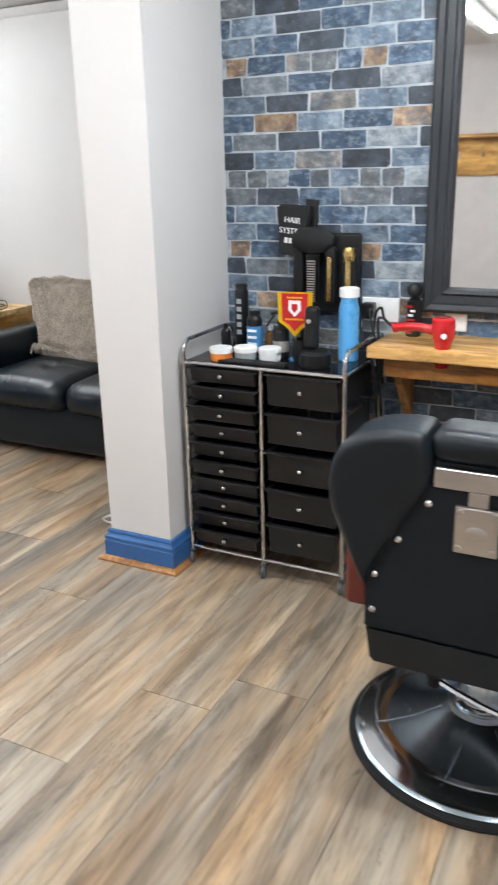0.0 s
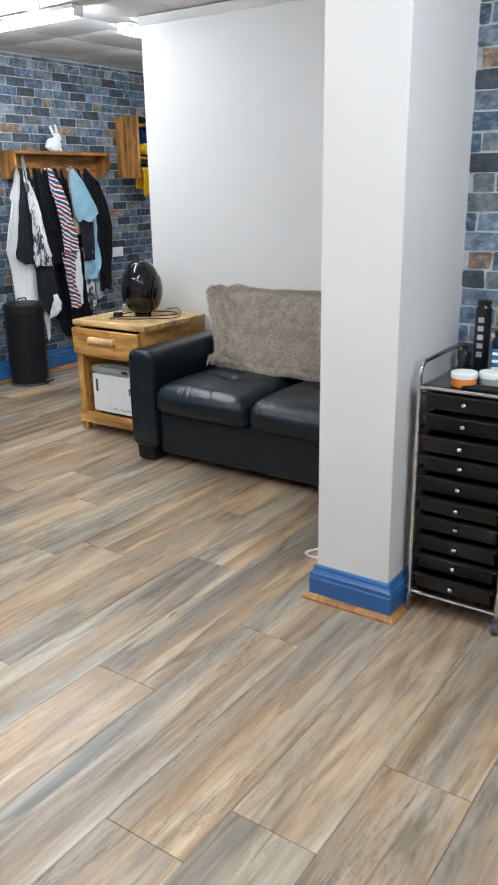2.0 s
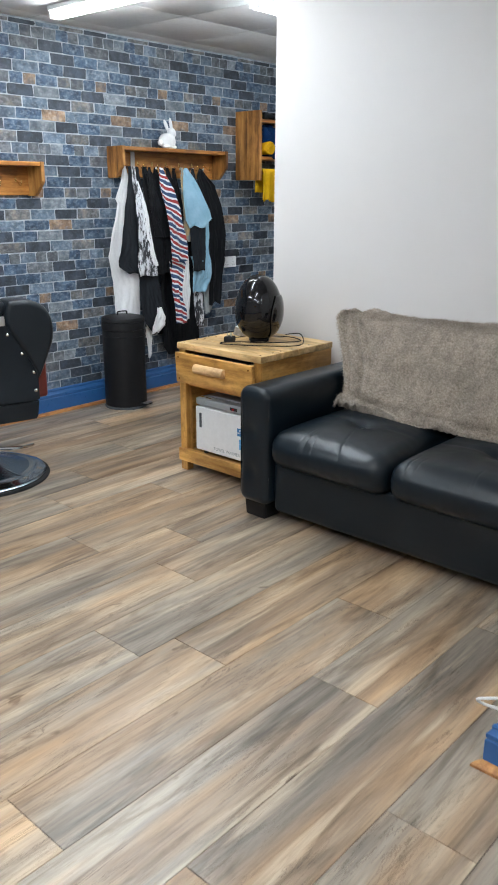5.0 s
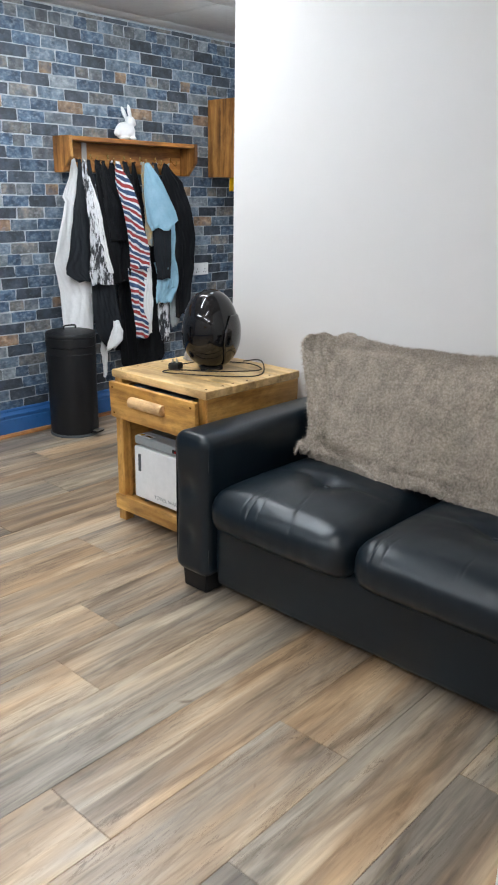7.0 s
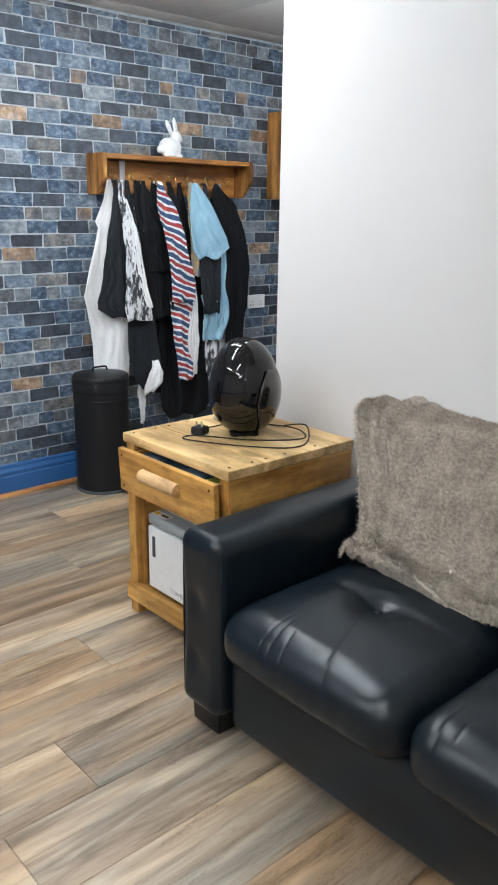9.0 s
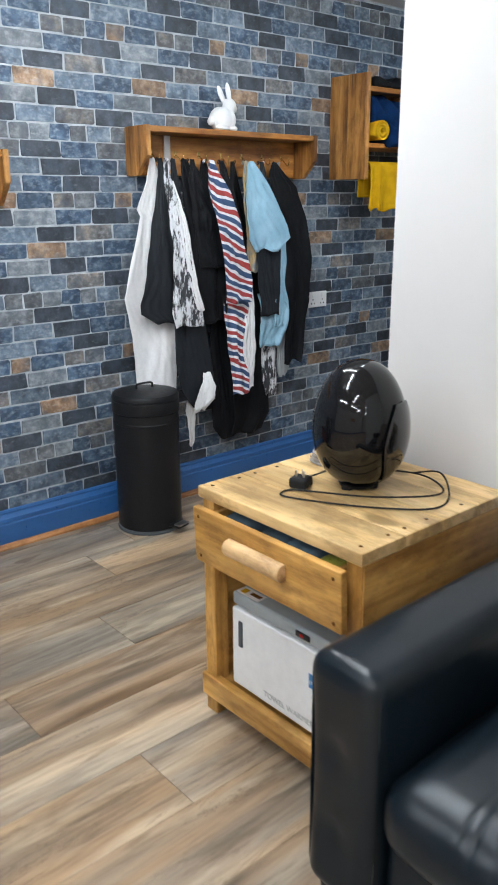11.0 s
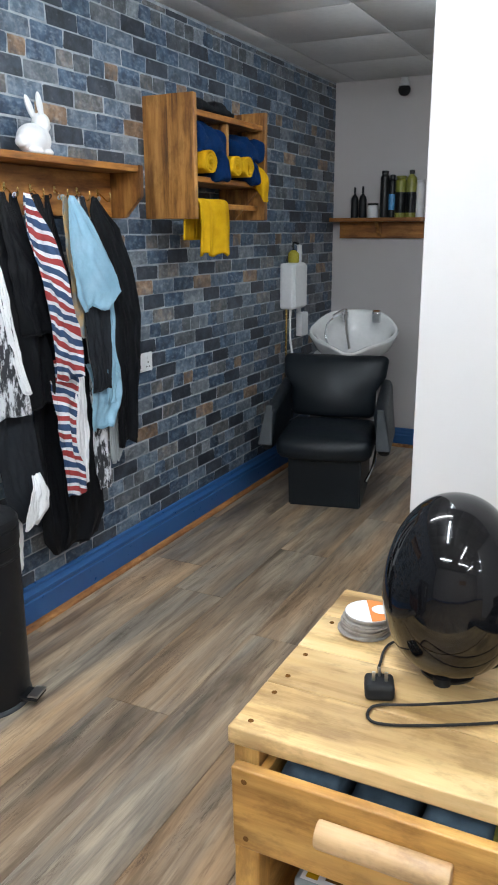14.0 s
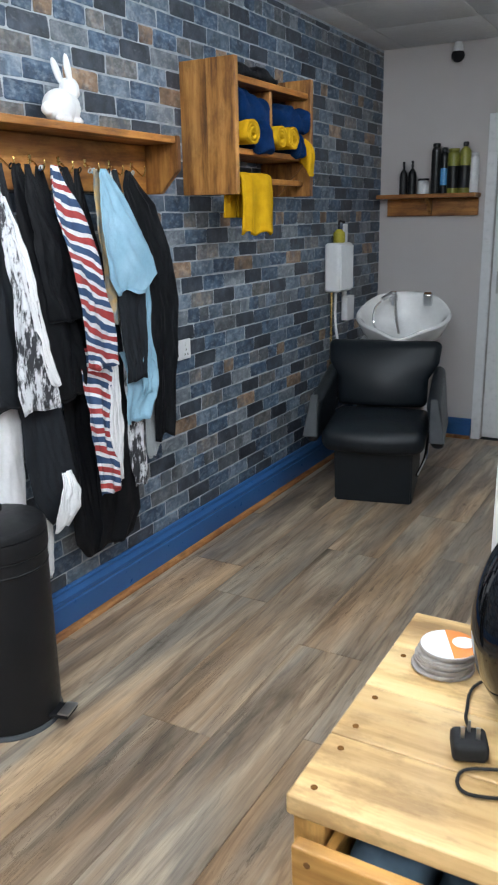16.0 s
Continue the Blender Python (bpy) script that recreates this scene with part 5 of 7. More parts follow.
SZ = KZ0 + 0.1785
towel_roll(5.645, SZ + 0.058, 0.055, "yellow", WEST + 0.05, WEST + 0.285, "yellow towel rolled up on the cubby shelf")
slumped(5.60, 5.88, SZ + 0.118, SZ + 0.222, WEST + 0.25, "navy", "navy towel folded over the rolled ones", 1, 0.03)
slumped(5.71, 5.83, SZ + 0.004, SZ + 0.12, WEST + 0.285, "navy", "navy towel tucked between yellow rolls", 2, 0.03)
towel_roll(5.868, SZ + 0.053, 0.050, "yellow", WEST + 0.05, WEST + 0.30, "yellow towel rolled tight on the cubby shelf")
towel_roll(5.985, SZ + 0.056, 0.053, "yellow", WEST + 0.05, WEST + 0.30, "yellow towel roll with its end showing")
slumped(5.94, 6.22, SZ + 0.112, SZ + 0.20, WEST + 0.27, "navy", "navy towel folded on top of yellow rolls", 3, 0.03)
slumped(6.05, 6.15, SZ + 0.004, SZ + 0.112, WEST + 0.28, "navy", "navy towel rolled between yellow ones", 4, 0.03)
slumped(6.155, 6.235, SZ + 0.004, SZ + 0.105, WEST + 0.30, "yellow", "yellow towel sagging over the shelf edge", 5, 0.11)
slumped(5.63, 5.98, KZ1 - 0.058, KZ1 - 0.015, WEST + 0.24, "cape_black", "black cloth folded on top of the cubby", 6)


def hung_towel(y0, y1, zt, zb, x, seed, label):
    bm = bmesh.new()
    sec = smooth_path([(x - 0.045, zt - 0.17, 0), (x - 0.040, zt - 0.04, 0), (x - 0.02, zt, 0), (x + 0.012, zt + 0.004, 0), (x + 0.032, zt - 0.03, 0), (x + 0.036, (zt + zb) / 2, 0), (x + 0.034, zb, 0)], 7)
    rows_ = []
    for j, q in enumerate(sec):
        s = j / (len(sec) - 1)
        rows_.append([bm.verts.new((q.x + 0.012 * math.sin(k / 24 * 8 + seed) * s + 0.004 * noise.noise(Vector((k * 0.3, s * 8, seed))), y0 + (y1 - y0) * k / 24 + 0.012 * s * math.sin(seed + s * 3), q.y + 0.008 * math.sin(k * 0.4 + seed) * (s > 0.95))) for k in range(25)])
    for a, b in zip(rows_, rows_[1:]):
        for k in range(24):
            bm.faces.new((a[k], a[k + 1], b[k + 1], b[k]))
    ob = solo("hanging_towel", bm, M["yellow"], label, "towel", "towels in the wall cubby")
    s = ob.modifiers.new("thick", "SOLIDIFY")
    s.thickness, s.offset = 0.009, 0


hung_towel(5.60, 5.69, KZ0 + 0.078, 1.405, WEST + KD - 0.045, 1.0, "yellow towel folded narrow over the rail")
hung_towel(5.70, 5.90, KZ0 + 0.078, 1.40, WEST + KD - 0.045, 3.0, "yellow towel hanging over the rail under the cubby")

# ---- wall sockets, heater, trunking ----
def socket(y0, y1, z0, z1, label, gang=2):
    th = thing("wall_socket", (WEST, (y0 + y1) / 2, z0), label, "socket")
    pl = part("plate", rbox(WEST + 0.0025, WEST + 0.014, y0, y1, z0, z1, 0.004), M["white"], th)
    for g in range(gang):
        yc = y0 + (y1 - y0) * (g + 0.5) / gang
        part("rocker", rbox(WEST + 0.0142, WEST + 0.018, yc - 0.007, yc + 0.007, z1 - 0.03, z1 - 0.012, 0.001), M["white"], pl)
        for dy, dz in ((0, 0.042), (-0.011, 0.022), (0.011, 0.022)):
            part("slot", rbox(WEST + 0.0138, WEST + 0.0145, yc + dy - 0.003, yc + dy + 0.003, z0 + dz - 0.004, z0 + dz + 0.004, 0.0003, 1), M["plastic"], pl)


socket(5.392, 5.538, 0.882, 0.968, "white double socket on the brick-effect wall")
heater = thing("water_heater", (WEST, 7.13, 1.03), "small white electric water heater mounted on the brick-effect wall", "water heater")
part("body", rbox(WEST + 0.002, WEST + 0.10, 6.99, 7.20, 1.035, 1.315, 0.02, 3), M["white"], heater)
part("cover", rbox(WEST + 0.1005, WEST + 0.108, 7.005, 7.185, 1.05, 1.30, 0.004), M["white"], heater)
for z in (1.11, 1.23):
    part("knob", turn(lathe([(0.02, 0), (0.02, 0.012), (0.016, 0.022), (0, 0.022)], (0, 0, 0), 20), Matrix.Translation((WEST + 0.055, 7.20, z)) @ pose(0, 0, 0, -90, 0, 0)), M["white"], heater)
part("water_pipe", tube([(WEST + 0.05, 7.06, 1.035), (WEST + 0.05, 7.06, 0.85), (WEST + 0.07, 7.10, 0.66), (WEST + 0.12, 7.12, 0.5)], 0.008, 8), M["white"], heater, "white plastic water pipe")
part("copper_pipe", tube([(WEST + 0.035, 7.03, 1.035), (WEST + 0.035, 7.03, 0.6)], 0.0075, 8), M["gold"], heater, "copper pipe")
box2 = thing("isolator_box", (WEST, 7.31, 0.82), "white wall box with trunking beside the heater", "socket")
part("box", rbox(WEST + 0.002, WEST + 0.045, 7.26, 7.37, 0.84, 0.99, 0.006), M["white"], box2)
part("trunking", rbox(WEST + 0.002, WEST + 0.02, 7.265, 7.305, 0.991, 1.42, 0.003), M["white"], box2)
soap = thing("soap_bottle", (WEST + 0.05, 7.10, 1.316), "yellow soap pump bottle standing on the water heater", "bottle")
part("bottle", lathe([(0, 0), (0.032, 0), (0.035, 0.01), (0.034, 0.055), (0.014, 0.075), (0, 0.075)], (WEST + 0.05, 7.10, 1.316), 20), M["mustard"], soap)
part("pump", tube([(WEST + 0.05, 7.10, 1.39), (WEST + 0.05, 7.10, 1.435), (WEST + 0.085, 7.09, 1.43)], 0.007, 8, n=3), M["plastic"], soap, "black pump head")

# ---- shelf of bottles on the far wall ----
FY = NORTH_FAR
sh = thing("wall_shelf", (-5.37, FY, 1.47), "stained pine wall shelf with deep apron holding bottles", "wall shelf")
part("board", rbox(WEST + 0.03, -5.075, FY - 0.16, FY - 0.001, 1.565, 1.590, 0.003), M["rack_x"], sh)
part("apron", rbox(WEST + 0.06, -5.085, FY - 0.024, FY - 0.001, 1.455, 1.564, 0.003), M["rack_x"], sh)
part("bracket", prism([(FY - 0.025, 1.46), (FY - 0.025, 1.564), (FY - 0.13, 1.564)], -5.40, -5.375, "x", bevel=0.002), M["rack_z"], sh)


def bottle(x, y, z, r, h, neck, mt, label, cap="plastic", capr=0.6, name="bottle", group="", sq=1.0):
    th = thing(name, (x, y, z), label, "bottle", group)
    part("body", lathe([(0, 0), (r * 0.94, 0), (r, 0.006), (r, h * (1 - neck)), (r * 0.85, h * (1 - neck * 0.75)), (r * capr * 0.8, h * (1 - neck * 0.5)), (r * capr * 0.8, h * (1 - neck * 0.45)), (0, h * (1 - neck * 0.45))], (x, y, z), 20, squash=(1, sq)), M[mt], th)
    part("cap", lathe([(0, h * (1 - neck * 0.45)), (r * capr, h * (1 - neck * 0.45)), (r * capr, h * 0.99), (r * capr * 0.8, h), (0, h)], (x, y, z), 18, squash=(1, sq)), M[cap], th)
    return th


SB = 1.590
G = "bottles on the far shelf"
bottle(-5.555, FY - 0.08, SB, 0.026, 0.20, 0.45, "plastic", "slim black bottle with a pointed nozzle", capr=0.3, group=G)
bottle(-5.498, FY - 0.08, SB, 0.026, 0.205, 0.45, "plastic", "slim black bottle with pointed top", capr=0.3, group=G)
bottle(-5.425, FY - 0.08, SB, 0.036, 0.095, 0.3, "white", "short white jar with a dark lid", capr=1.0, name="jar", group=G)
bottle(-5.345, FY - 0.085, SB, 0.03, 0.30, 0.15, "plastic", "tall black spray can", capr=0.8, group=G)
lb = bottle(-5.30, FY - 0.06, SB, 0.03, 0.275, 0.2, "plastic", "tall black bottle with a blue label", capr=0.6, group=G)
part("label_strip", lathe([(0.0305, 0.05), (0.0308, 0.051), (0.0308, 0.15), (0.0305, 0.151)], (-5.30, FY - 0.06, SB), 20), M["sky"], lb)
lo_ = bottle(-5.235, FY - 0.08, SB, 0.038, 0.265, 0.12, "green", "olive green bottle with dark label", "green", 0.9, group=G)
part("label_strip", lathe([(0.0384, 0.03), (0.0388, 0.031), (0.0388, 0.16), (0.0384, 0.161)], (-5.235, FY - 0.08, SB), 20), M["plastic"], lo_)
lo_ = bottle(-5.165, FY - 0.08, SB, 0.034, 0.30, 0.2, "green", "olive pump bottle with dark label", "plastic", 0.5, group=G)
part("label_strip", lathe([(0.0344, 0.03), (0.0348, 0.031), (0.0348, 0.16), (0.0344, 0.161)], (-5.165, FY - 0.08, SB), 20), M["plastic"], lo_)
bottle(-5.108, FY - 0.07, SB, 0.027, 0.235, 0.12, "white", "white spray can with rounded cap", "white", 0.9, group=G)
cm = thing("sensor", (-5.25, FY - 0.05, 2.36), "small dark dome sensor under the ceiling", "sensor")
part("mount", lathe([(0.03, 0), (0.032, 0.02), (0.02, 0.06), (0.0, 0.06)], (-5.25, FY - 0.055, 2.399), 18), M["white"], cm)
part("dome", lathe([(0, 0), (0.022, 0.006), (0.036, 0.022), (0.04, 0.042), (0.034, 0.06), (0, 0.062)], (-5.25, FY - 0.055, 2.345), 24), M["rubber"], cm)

# ---- wash chair with basin ----
wash = thing("wash_chair", (-5.19, 6.75, 0), "black vinyl backwash chair with a white ceramic basin", "wash chair")
WX0, WX1 = -5.39, -4.985
part("base", prism([(6.42, 0.0), (6.98, 0.0), (6.98, 0.30), (6.38, 0.30)], WX0, WX1, "x", bevel=0.008), M["vinyl"], wash)


def seat_w(p, u, v, w):
    return (p.x, p.y - 0.035 * (1 - u * u) * (v < 0), p.z + 0.03 * (w > 0) * (1 - u * u) * (1 - v * v) - 0.03 * max(0, -v - 0.4) * (1 - 0.5 * u * u))


part("seat", rbox(-5.455, -4.925, 6.335, 6.86, 0.302, 0.42, 0.05, 4, (12, 12, 3), seat_w), M["vinyl"], wash)


def back_w(p, u, v, w):
    lean = 0.30 * (p.z - 0.42)
    return (p.x + u * (0.005 + 0.055 * max(0, min(1, (w + 0.15) / 0.5)) + 0.012 * max(0, (w - 0.45) / 0.55)), p.y + lean - 0.04 * (v < 0) * (1 - w * w) + 0.05 * u * u * (v < 0), p.z)


part("backrest", rbox(-5.445, -4.955, 6.74, 6.85, 0.44, 0.79, 0.035, 4, (12, 2, 24), back_w), M["vinyl"], wash)
for s, x0, x1 in ((-1, -5.53, -5.462), (1, -4.918, -4.85)):
    def arm_w(p, u, v, w, s=s):
        return (p.x - s * 0.016 * w + s * 0.004, p.y + 0.05 * max(0, -w - 0.2) * (v < 0), p.z + 0.05 * v * max(0, w))
    ar = part("arm", rbox(x0, x1, 6.36, 6.92, 0.315, 0.61, 0.03, 3, (2, 8, 6), arm_w), M["vinyl"], wash)
    # grey plate stands in for the reflection on the arm's black vinyl front
    part("arm_face", rbox(x0 + 0.006, x1 - 0.006, 6.346, 6.366, 0.36, 0.59, 0.008, 2, (2, 1, 6), lambda p, u, v, w, s=s: (p.x - s * 0.012 * w + s * 0.006 - u * 0.012 * w, p.y, p.z)), M["rubber_grey"], ar)
part("pedestal", rbox(-5.38, -4.98, 7.04, 7.36, 0.0, 0.77, 0.03, 3), M["white"], wash, "white rear pedestal")
part("strut", tube([(-4.93, 6.80, 0.30), (-4.94, 6.70, 0.18), (-4.975, 6.62, 0.10)], 0.01, 8), M["chrome"], wash, "thin chrome lever")
# basin: a deep oval bowl with a broad rim, tipped toward the chair
bas = bmesh.new()
prof_o = [(0.05, -0.17), (0.16, -0.15), (0.235, -0.09), (0.268, -0.02), (0.274, 0.0), (0.268, 0.012), (0.255, 0.012), (0.235, -0.005), (0.205, -0.06), (0.14, -0.11), (0.04, -0.125), (0.0, -0.126)]
lathe(prof_o, (0, 0, 0), 48, bas, squash=(1, 0.92))
for v in bas.verts:
    if v.co.y < -0.12 and v.co.z > -0.06:
        dip = math.exp(-(v.co.x / 0.085) ** 2) * min(1, (-0.12 - v.co.y) / 0.1)
        v.co.z -= 0.045 * dip
    if v.co.y > 0.08 and v.co.z > -0.02:
        v.co.z += 0.035 * min(1, (v.co.y - 0.08) / 0.12)
bm_m = Matrix.Translation((-5.125, 7.125, 0.905)) @ pose(0, 0, 0, 17, 0, 0)
basin = part("basin", turn(bas, bm_m), M["ceramic"], wash, "glossy white ceramic basin")
part("tap", turn(tube([(-0.075, 0.15, 0.0), (-0.075, 0.15, 0.07), (-0.08, 0.10, 0.09), (-0.13, 0.06, 0.07)], 0.013, 10), bm_m), M["chrome"], basin)
part("tap_body", turn(lathe([(0.026, 0), (0.028, 0.03), (0.018, 0.055), (0, 0.06)], (-0.075, 0.17, 0.02), 18), bm_m), M["chrome"], basin)
part("spray_hose", turn(tube([(-0.13, 0.05, 0.065), (-0.165, 0.03, 0.03), (-0.17, -0.02, -0.04), (-0.13, -0.08, -0.085)], 0.007, 8), bm_m), M["chrome"], basin)
part("hose", turn(tube([(-0.06, 0.12, 0.05), (-0.045, 0.04, -0.02), (-0.02, -0.05, -0.09)], 0.008, 8), bm_m), M["steel"], basin)
part("plug_fitting", turn(rbox(0.10, 0.155, 0.13, 0.18, 0.0, 0.075, 0.012, 2), bm_m), M["chrome"], basin)

wash.rotation_euler = (0, 0, radians(13))
wash.location.x -= 0.085

# ---- barber chair, built facing the mirror (+y), then copied to the other station ----
BCX, BCY = -0.27, 1.92
bc = thing("barber_chair", (BCX, BCY, 0), "black barber chair with dark red arm sides and chrome dish base", "barber chair", "barber chairs")


def at_chair(bm):
    return turn(bm, Matrix.Translation((BCX, BCY, 0)))


dish = part("base_dish", at_chair(lathe([(0, 0.016), (0.342, 0.016), (0.345, 0.022), (0.335, 0.030), (0.30, 0.040), (0.27, 0.046), (0.20, 0.062), (0.13, 0.092), (0.095, 0.105), (0.09, 0.12), (0, 0.12)], (0, 0, 0), 72)), M["darkchrome"], bc, "polished chrome dish base")
part("rim", at_chair(lathe([(0.336, 0.0), (0.360, 0.0), (0.363, 0.006), (0.360, 0.014), (0.350, 0.018), (0.336, 0.0155)], (0, 0, 0), 72)), M["rubber"], dish, "black rubber rim")
part("bright_ring", at_chair(lathe([(0.272, 0.0462), (0.300, 0.0408), (0.334, 0.0315), (0.337, 0.0330), (0.302, 0.0440), (0.274, 0.0492)], (0, 0, 0), 72)), M["chrome"], dish)
for a in (262, 300, 205):
    c, s = math.cos(radians(a)), math.sin(radians(a))
    part("spoke_rib", at_chair(tube([(0.11 * c, 0.11 * s, 0.099), (0.19 * c, 0.19 * s, 0.066), (0.295 * c, 0.295 * s, 0.043)], 0.004, 6, n=3)), M["darkchrome"], dish)
col = part("column", at_chair(lathe([(0.075, 0.10), (0.078, 0.125), (0.066, 0.13), (0.066, 0.20), (0.07, 0.205), (0.07, 0.225), (0.058, 0.23), (0.058, 0.36), (0, 0.36)], (0, 0, 0), 40)), M["chrome"], bc)
part("pump_lever", at_chair(tube([(-0.11, -0.10, 0.215), (0.02, -0.13, 0.19), (0.16, -0.14, 0.17), (0.26, -0.12, 0.165)], 0.009, 8)), M["chrome"], col)
part("lever_tip", at_chair(lathe([(0, 0), (0.02, 0.0), (0.022, 0.03), (0, 0.035)], (-0.115, -0.10, 0.20), 14)), M["rubber"], col)


def cseat_w(p, u, v, w):
    return (p.x, p.y, p.z + 0.03 * (w > 0) * (1 - u ** 4) * (1 - v ** 4))


part("seat", at_chair(rbox(-0.25, 0.25, -0.22, 0.27, 0.38, 0.52, 0.045, 4, (8, 8, 2), cseat_w)), M["vinyl"], bc)
part("under_plate", at_chair(rbox(-0.21, 0.21, -0.24, 0.22, 0.345, 0.379, 0.01)), M["plastic"], bc)
part("valance", at_chair(prism([(-0.235, 0.355), (0.235, 0.355), (0.25, 0.455), (-0.25, 0.455)], -0.296, -0.262, "y", bevel=0.008)), M["vinyl"], bc, "padded lower back roll")
# riveted back panel between the wings
part("back_panel", at_chair(prism([(-0.25, 0.456), (0.25, 0.456), (0.25, 0.56), (0.245, 0.60), (0.12, 0.845), (-0.12, 0.845), (-0.245, 0.60), (-0.25, 0.56)], -0.298, -0.284, "y", bevel=0.002)), M["dull"], bc, "flat black board fixed with chrome studs")
part("back_core", at_chair(rbox(-0.235, 0.235, -0.283, -0.17, 0.44, 0.92, 0.04, 3)), M["vinyl"], bc)
for s in (-1, 1):
    for x, z in ((0.238, 0.505), (0.236, 0.60), (0.181, 0.70), (0.114, 0.80)):
        part("stud", at_chair(turn(lathe([(0, 0.007), (0.005, 0.006), (0.009, 0.003), (0.0105, 0), (0.0105, -0.004)], (0, 0, 0), 14), Matrix.Translation((s * x * 0.97, -0.2985, z)) @ pose(0, 0, 0, 90, 0, 0))), M["chrome"], bc)
    # wing bolster: rounded lobe, widest near the shoulder
    pts = [(0.251, 0.565), (0.272, 0.60), (0.314, 0.69), (0.342, 0.76), (0.345, 0.84), (0.315, 0.915), (0.25, 0.955), (0.15, 0.965), (0.118, 0.945), (0.104, 0.86), (0.140, 0.78), (0.212, 0.66), (0.243, 0.595)]
    sm_ = smooth_path([(a, b, 0) for a, b in pts] + [(pts[0][0], pts[0][1], 0)], 4)[:-1]
    wing = pad([(s * q.x, q.y) for q in sm_], -0.318, -0.15, 0.03)
    part("wing", at_chair(wing), M["vinyl"], bc, "padded side wing")
    arm = part("armrest", at_chair(rbox(s * 0.31 - 0.04, s * 0.31 + 0.04, -0.14, 0.24, 0.64, 0.70, 0.028, 3, (2, 6, 2))), M["vinyl"], bc)
    part("arm_panel", at_chair(rbox(s * 0.31 - 0.032, s * 0.31 + 0.032, -0.185, 0.20, 0.435, 0.639, 0.016, 3)), M["redwood"], arm, "dark red vinyl side of the armrest")
head = part("headrest", at_chair(rbox(-0.116, 0.116, -0.305, -0.16, 0.893, 0.972, 0.036, 4, (6, 2, 2))), M["vinyl"], bc)
part("headrest_plate", at_chair(rbox(-0.098, 0.098, -0.312, -0.298, 0.846, 0.892, 0.004)), M["steel"], head, "steel headrest plate")
pl_ = part("slide_plate", at_chair(rbox(-0.048, 0.048, -0.3125, -0.2985, 0.70, 0.81, 0.004)), M["steel"], bc, "worn steel slide plate")
part("slide_bar", at_chair(rbox(-0.022, 0.022, -0.3095, -0.2985, 0.811, 0.8455, 0.003)), M["steel"], bc)
for x, z in ((-0.037, 0.798), (-0.037, 0.712), (0.037, 0.798), (0.037, 0.712)):
    part("screw", at_chair(turn(lathe([(0, 0.003), (0.006, 0.002), (0.008, 0)], (0, 0, 0), 12), Matrix.Translation((x, -0.3125, z)) @ pose(0, 0, 0, 90, 0, 0))), M["steel"], pl_)
part("badge", at_chair(turn(lathe([(0, 0.004), (0.014, 0.003), (0.02, 0)], (0, 0, 0), 20, squash=(1.2, 0.8)), Matrix.Translation((0.0, -0.3125, 0.752)) @ pose(0, 0, 0, 90, 0, 0))), M["steel"], pl_)
part("footrest", at_chair(rbox(-0.2, 0.2, 0.40, 0.50, 0.14, 0.17, 0.01)), M["chrome"], bc)
part("footrest_arm", at_chair(tube([(0.0, 0.20, 0.36), (0.0, 0.34, 0.30), (0.0, 0.44, 0.16)], 0.02, 10)), M["chrome"], bc)
copy_thing(bc, pose(-4.93, 2.66, 0, 0, 0, 78))

# ---- drawer trolley ----
LX0, LX1, LY0, LY1 = -1.535, -0.895, 2.50, 2.895
tr = thing("drawer_trolley", ((LX0 + LX1) / 2, (LY0 + LY1) / 2, 0), "chrome trolley with fifteen black plastic drawers on castors", "trolley")
LM = -1.215
for x in (LX0, LM, LX1):
    for y in (LY0, LY1):
        if x == LM and y == LY1:
            continue
        part("post", tube([(x, y, 0.06), (x, y, 0.835)], 0.0085, 12, n=1), M["chrome"], tr)
        ca = part("castor", lathe([(0.006, 0.045), (0.012, 0.05), (0.012, 0.062), (0, 0.062)], (x, y, 0), 12), M["rubber_grey"], tr)
        part("wheel", turn(lathe([(0, -0.009), (0.02, -0.009), (0.024, -0.006), (0.024, 0.006), (0.02, 0.009), (0, 0.009)], (0, 0, 0), 20), Matrix.Translation((x, y - 0.006, 0.0245)) @ pose(0, 0, 0, 0, 90, 20)), M["rubber_grey"], ca)
for z in (0.075, 0.835):
    part("front_rail", tube([(LX0, LY0, z), (LX1, LY0, z)], 0.007, 10, n=1), M["chrome"], tr)
    part("back_rail", tube([(LX0, LY1, z), (LX1, LY1, z)], 0.007, 10, n=1), M["chrome"], tr)
    for x in (LX0, LX1):
        part("side_rail", tube([(x, LY0, z), (x, LY1, z)], 0.007, 10, n=1), M["chrome"], tr)
for x in (LX0, LX1):
    part("handle", tube([(x, LY0, 0.83), (x, LY0 - 0.002, 0.885), (x, LY0 + 0.03, 0.915), (x, LY0 + 0.08, 0.918), (x, LY1 - 0.06, 0.918), (x, LY1 - 0.01, 0.90), (x, LY1, 0.84)], 0.0085, 12, n=6), M["chrome"], tr)
part("top_tray", rbox(LX0 + 0.010, LX1 - 0.010, LY0 + 0.009, LY1 - 0.009, 0.828, 0.842, 0.003), M["gloss"], tr, "shiny black top tray")


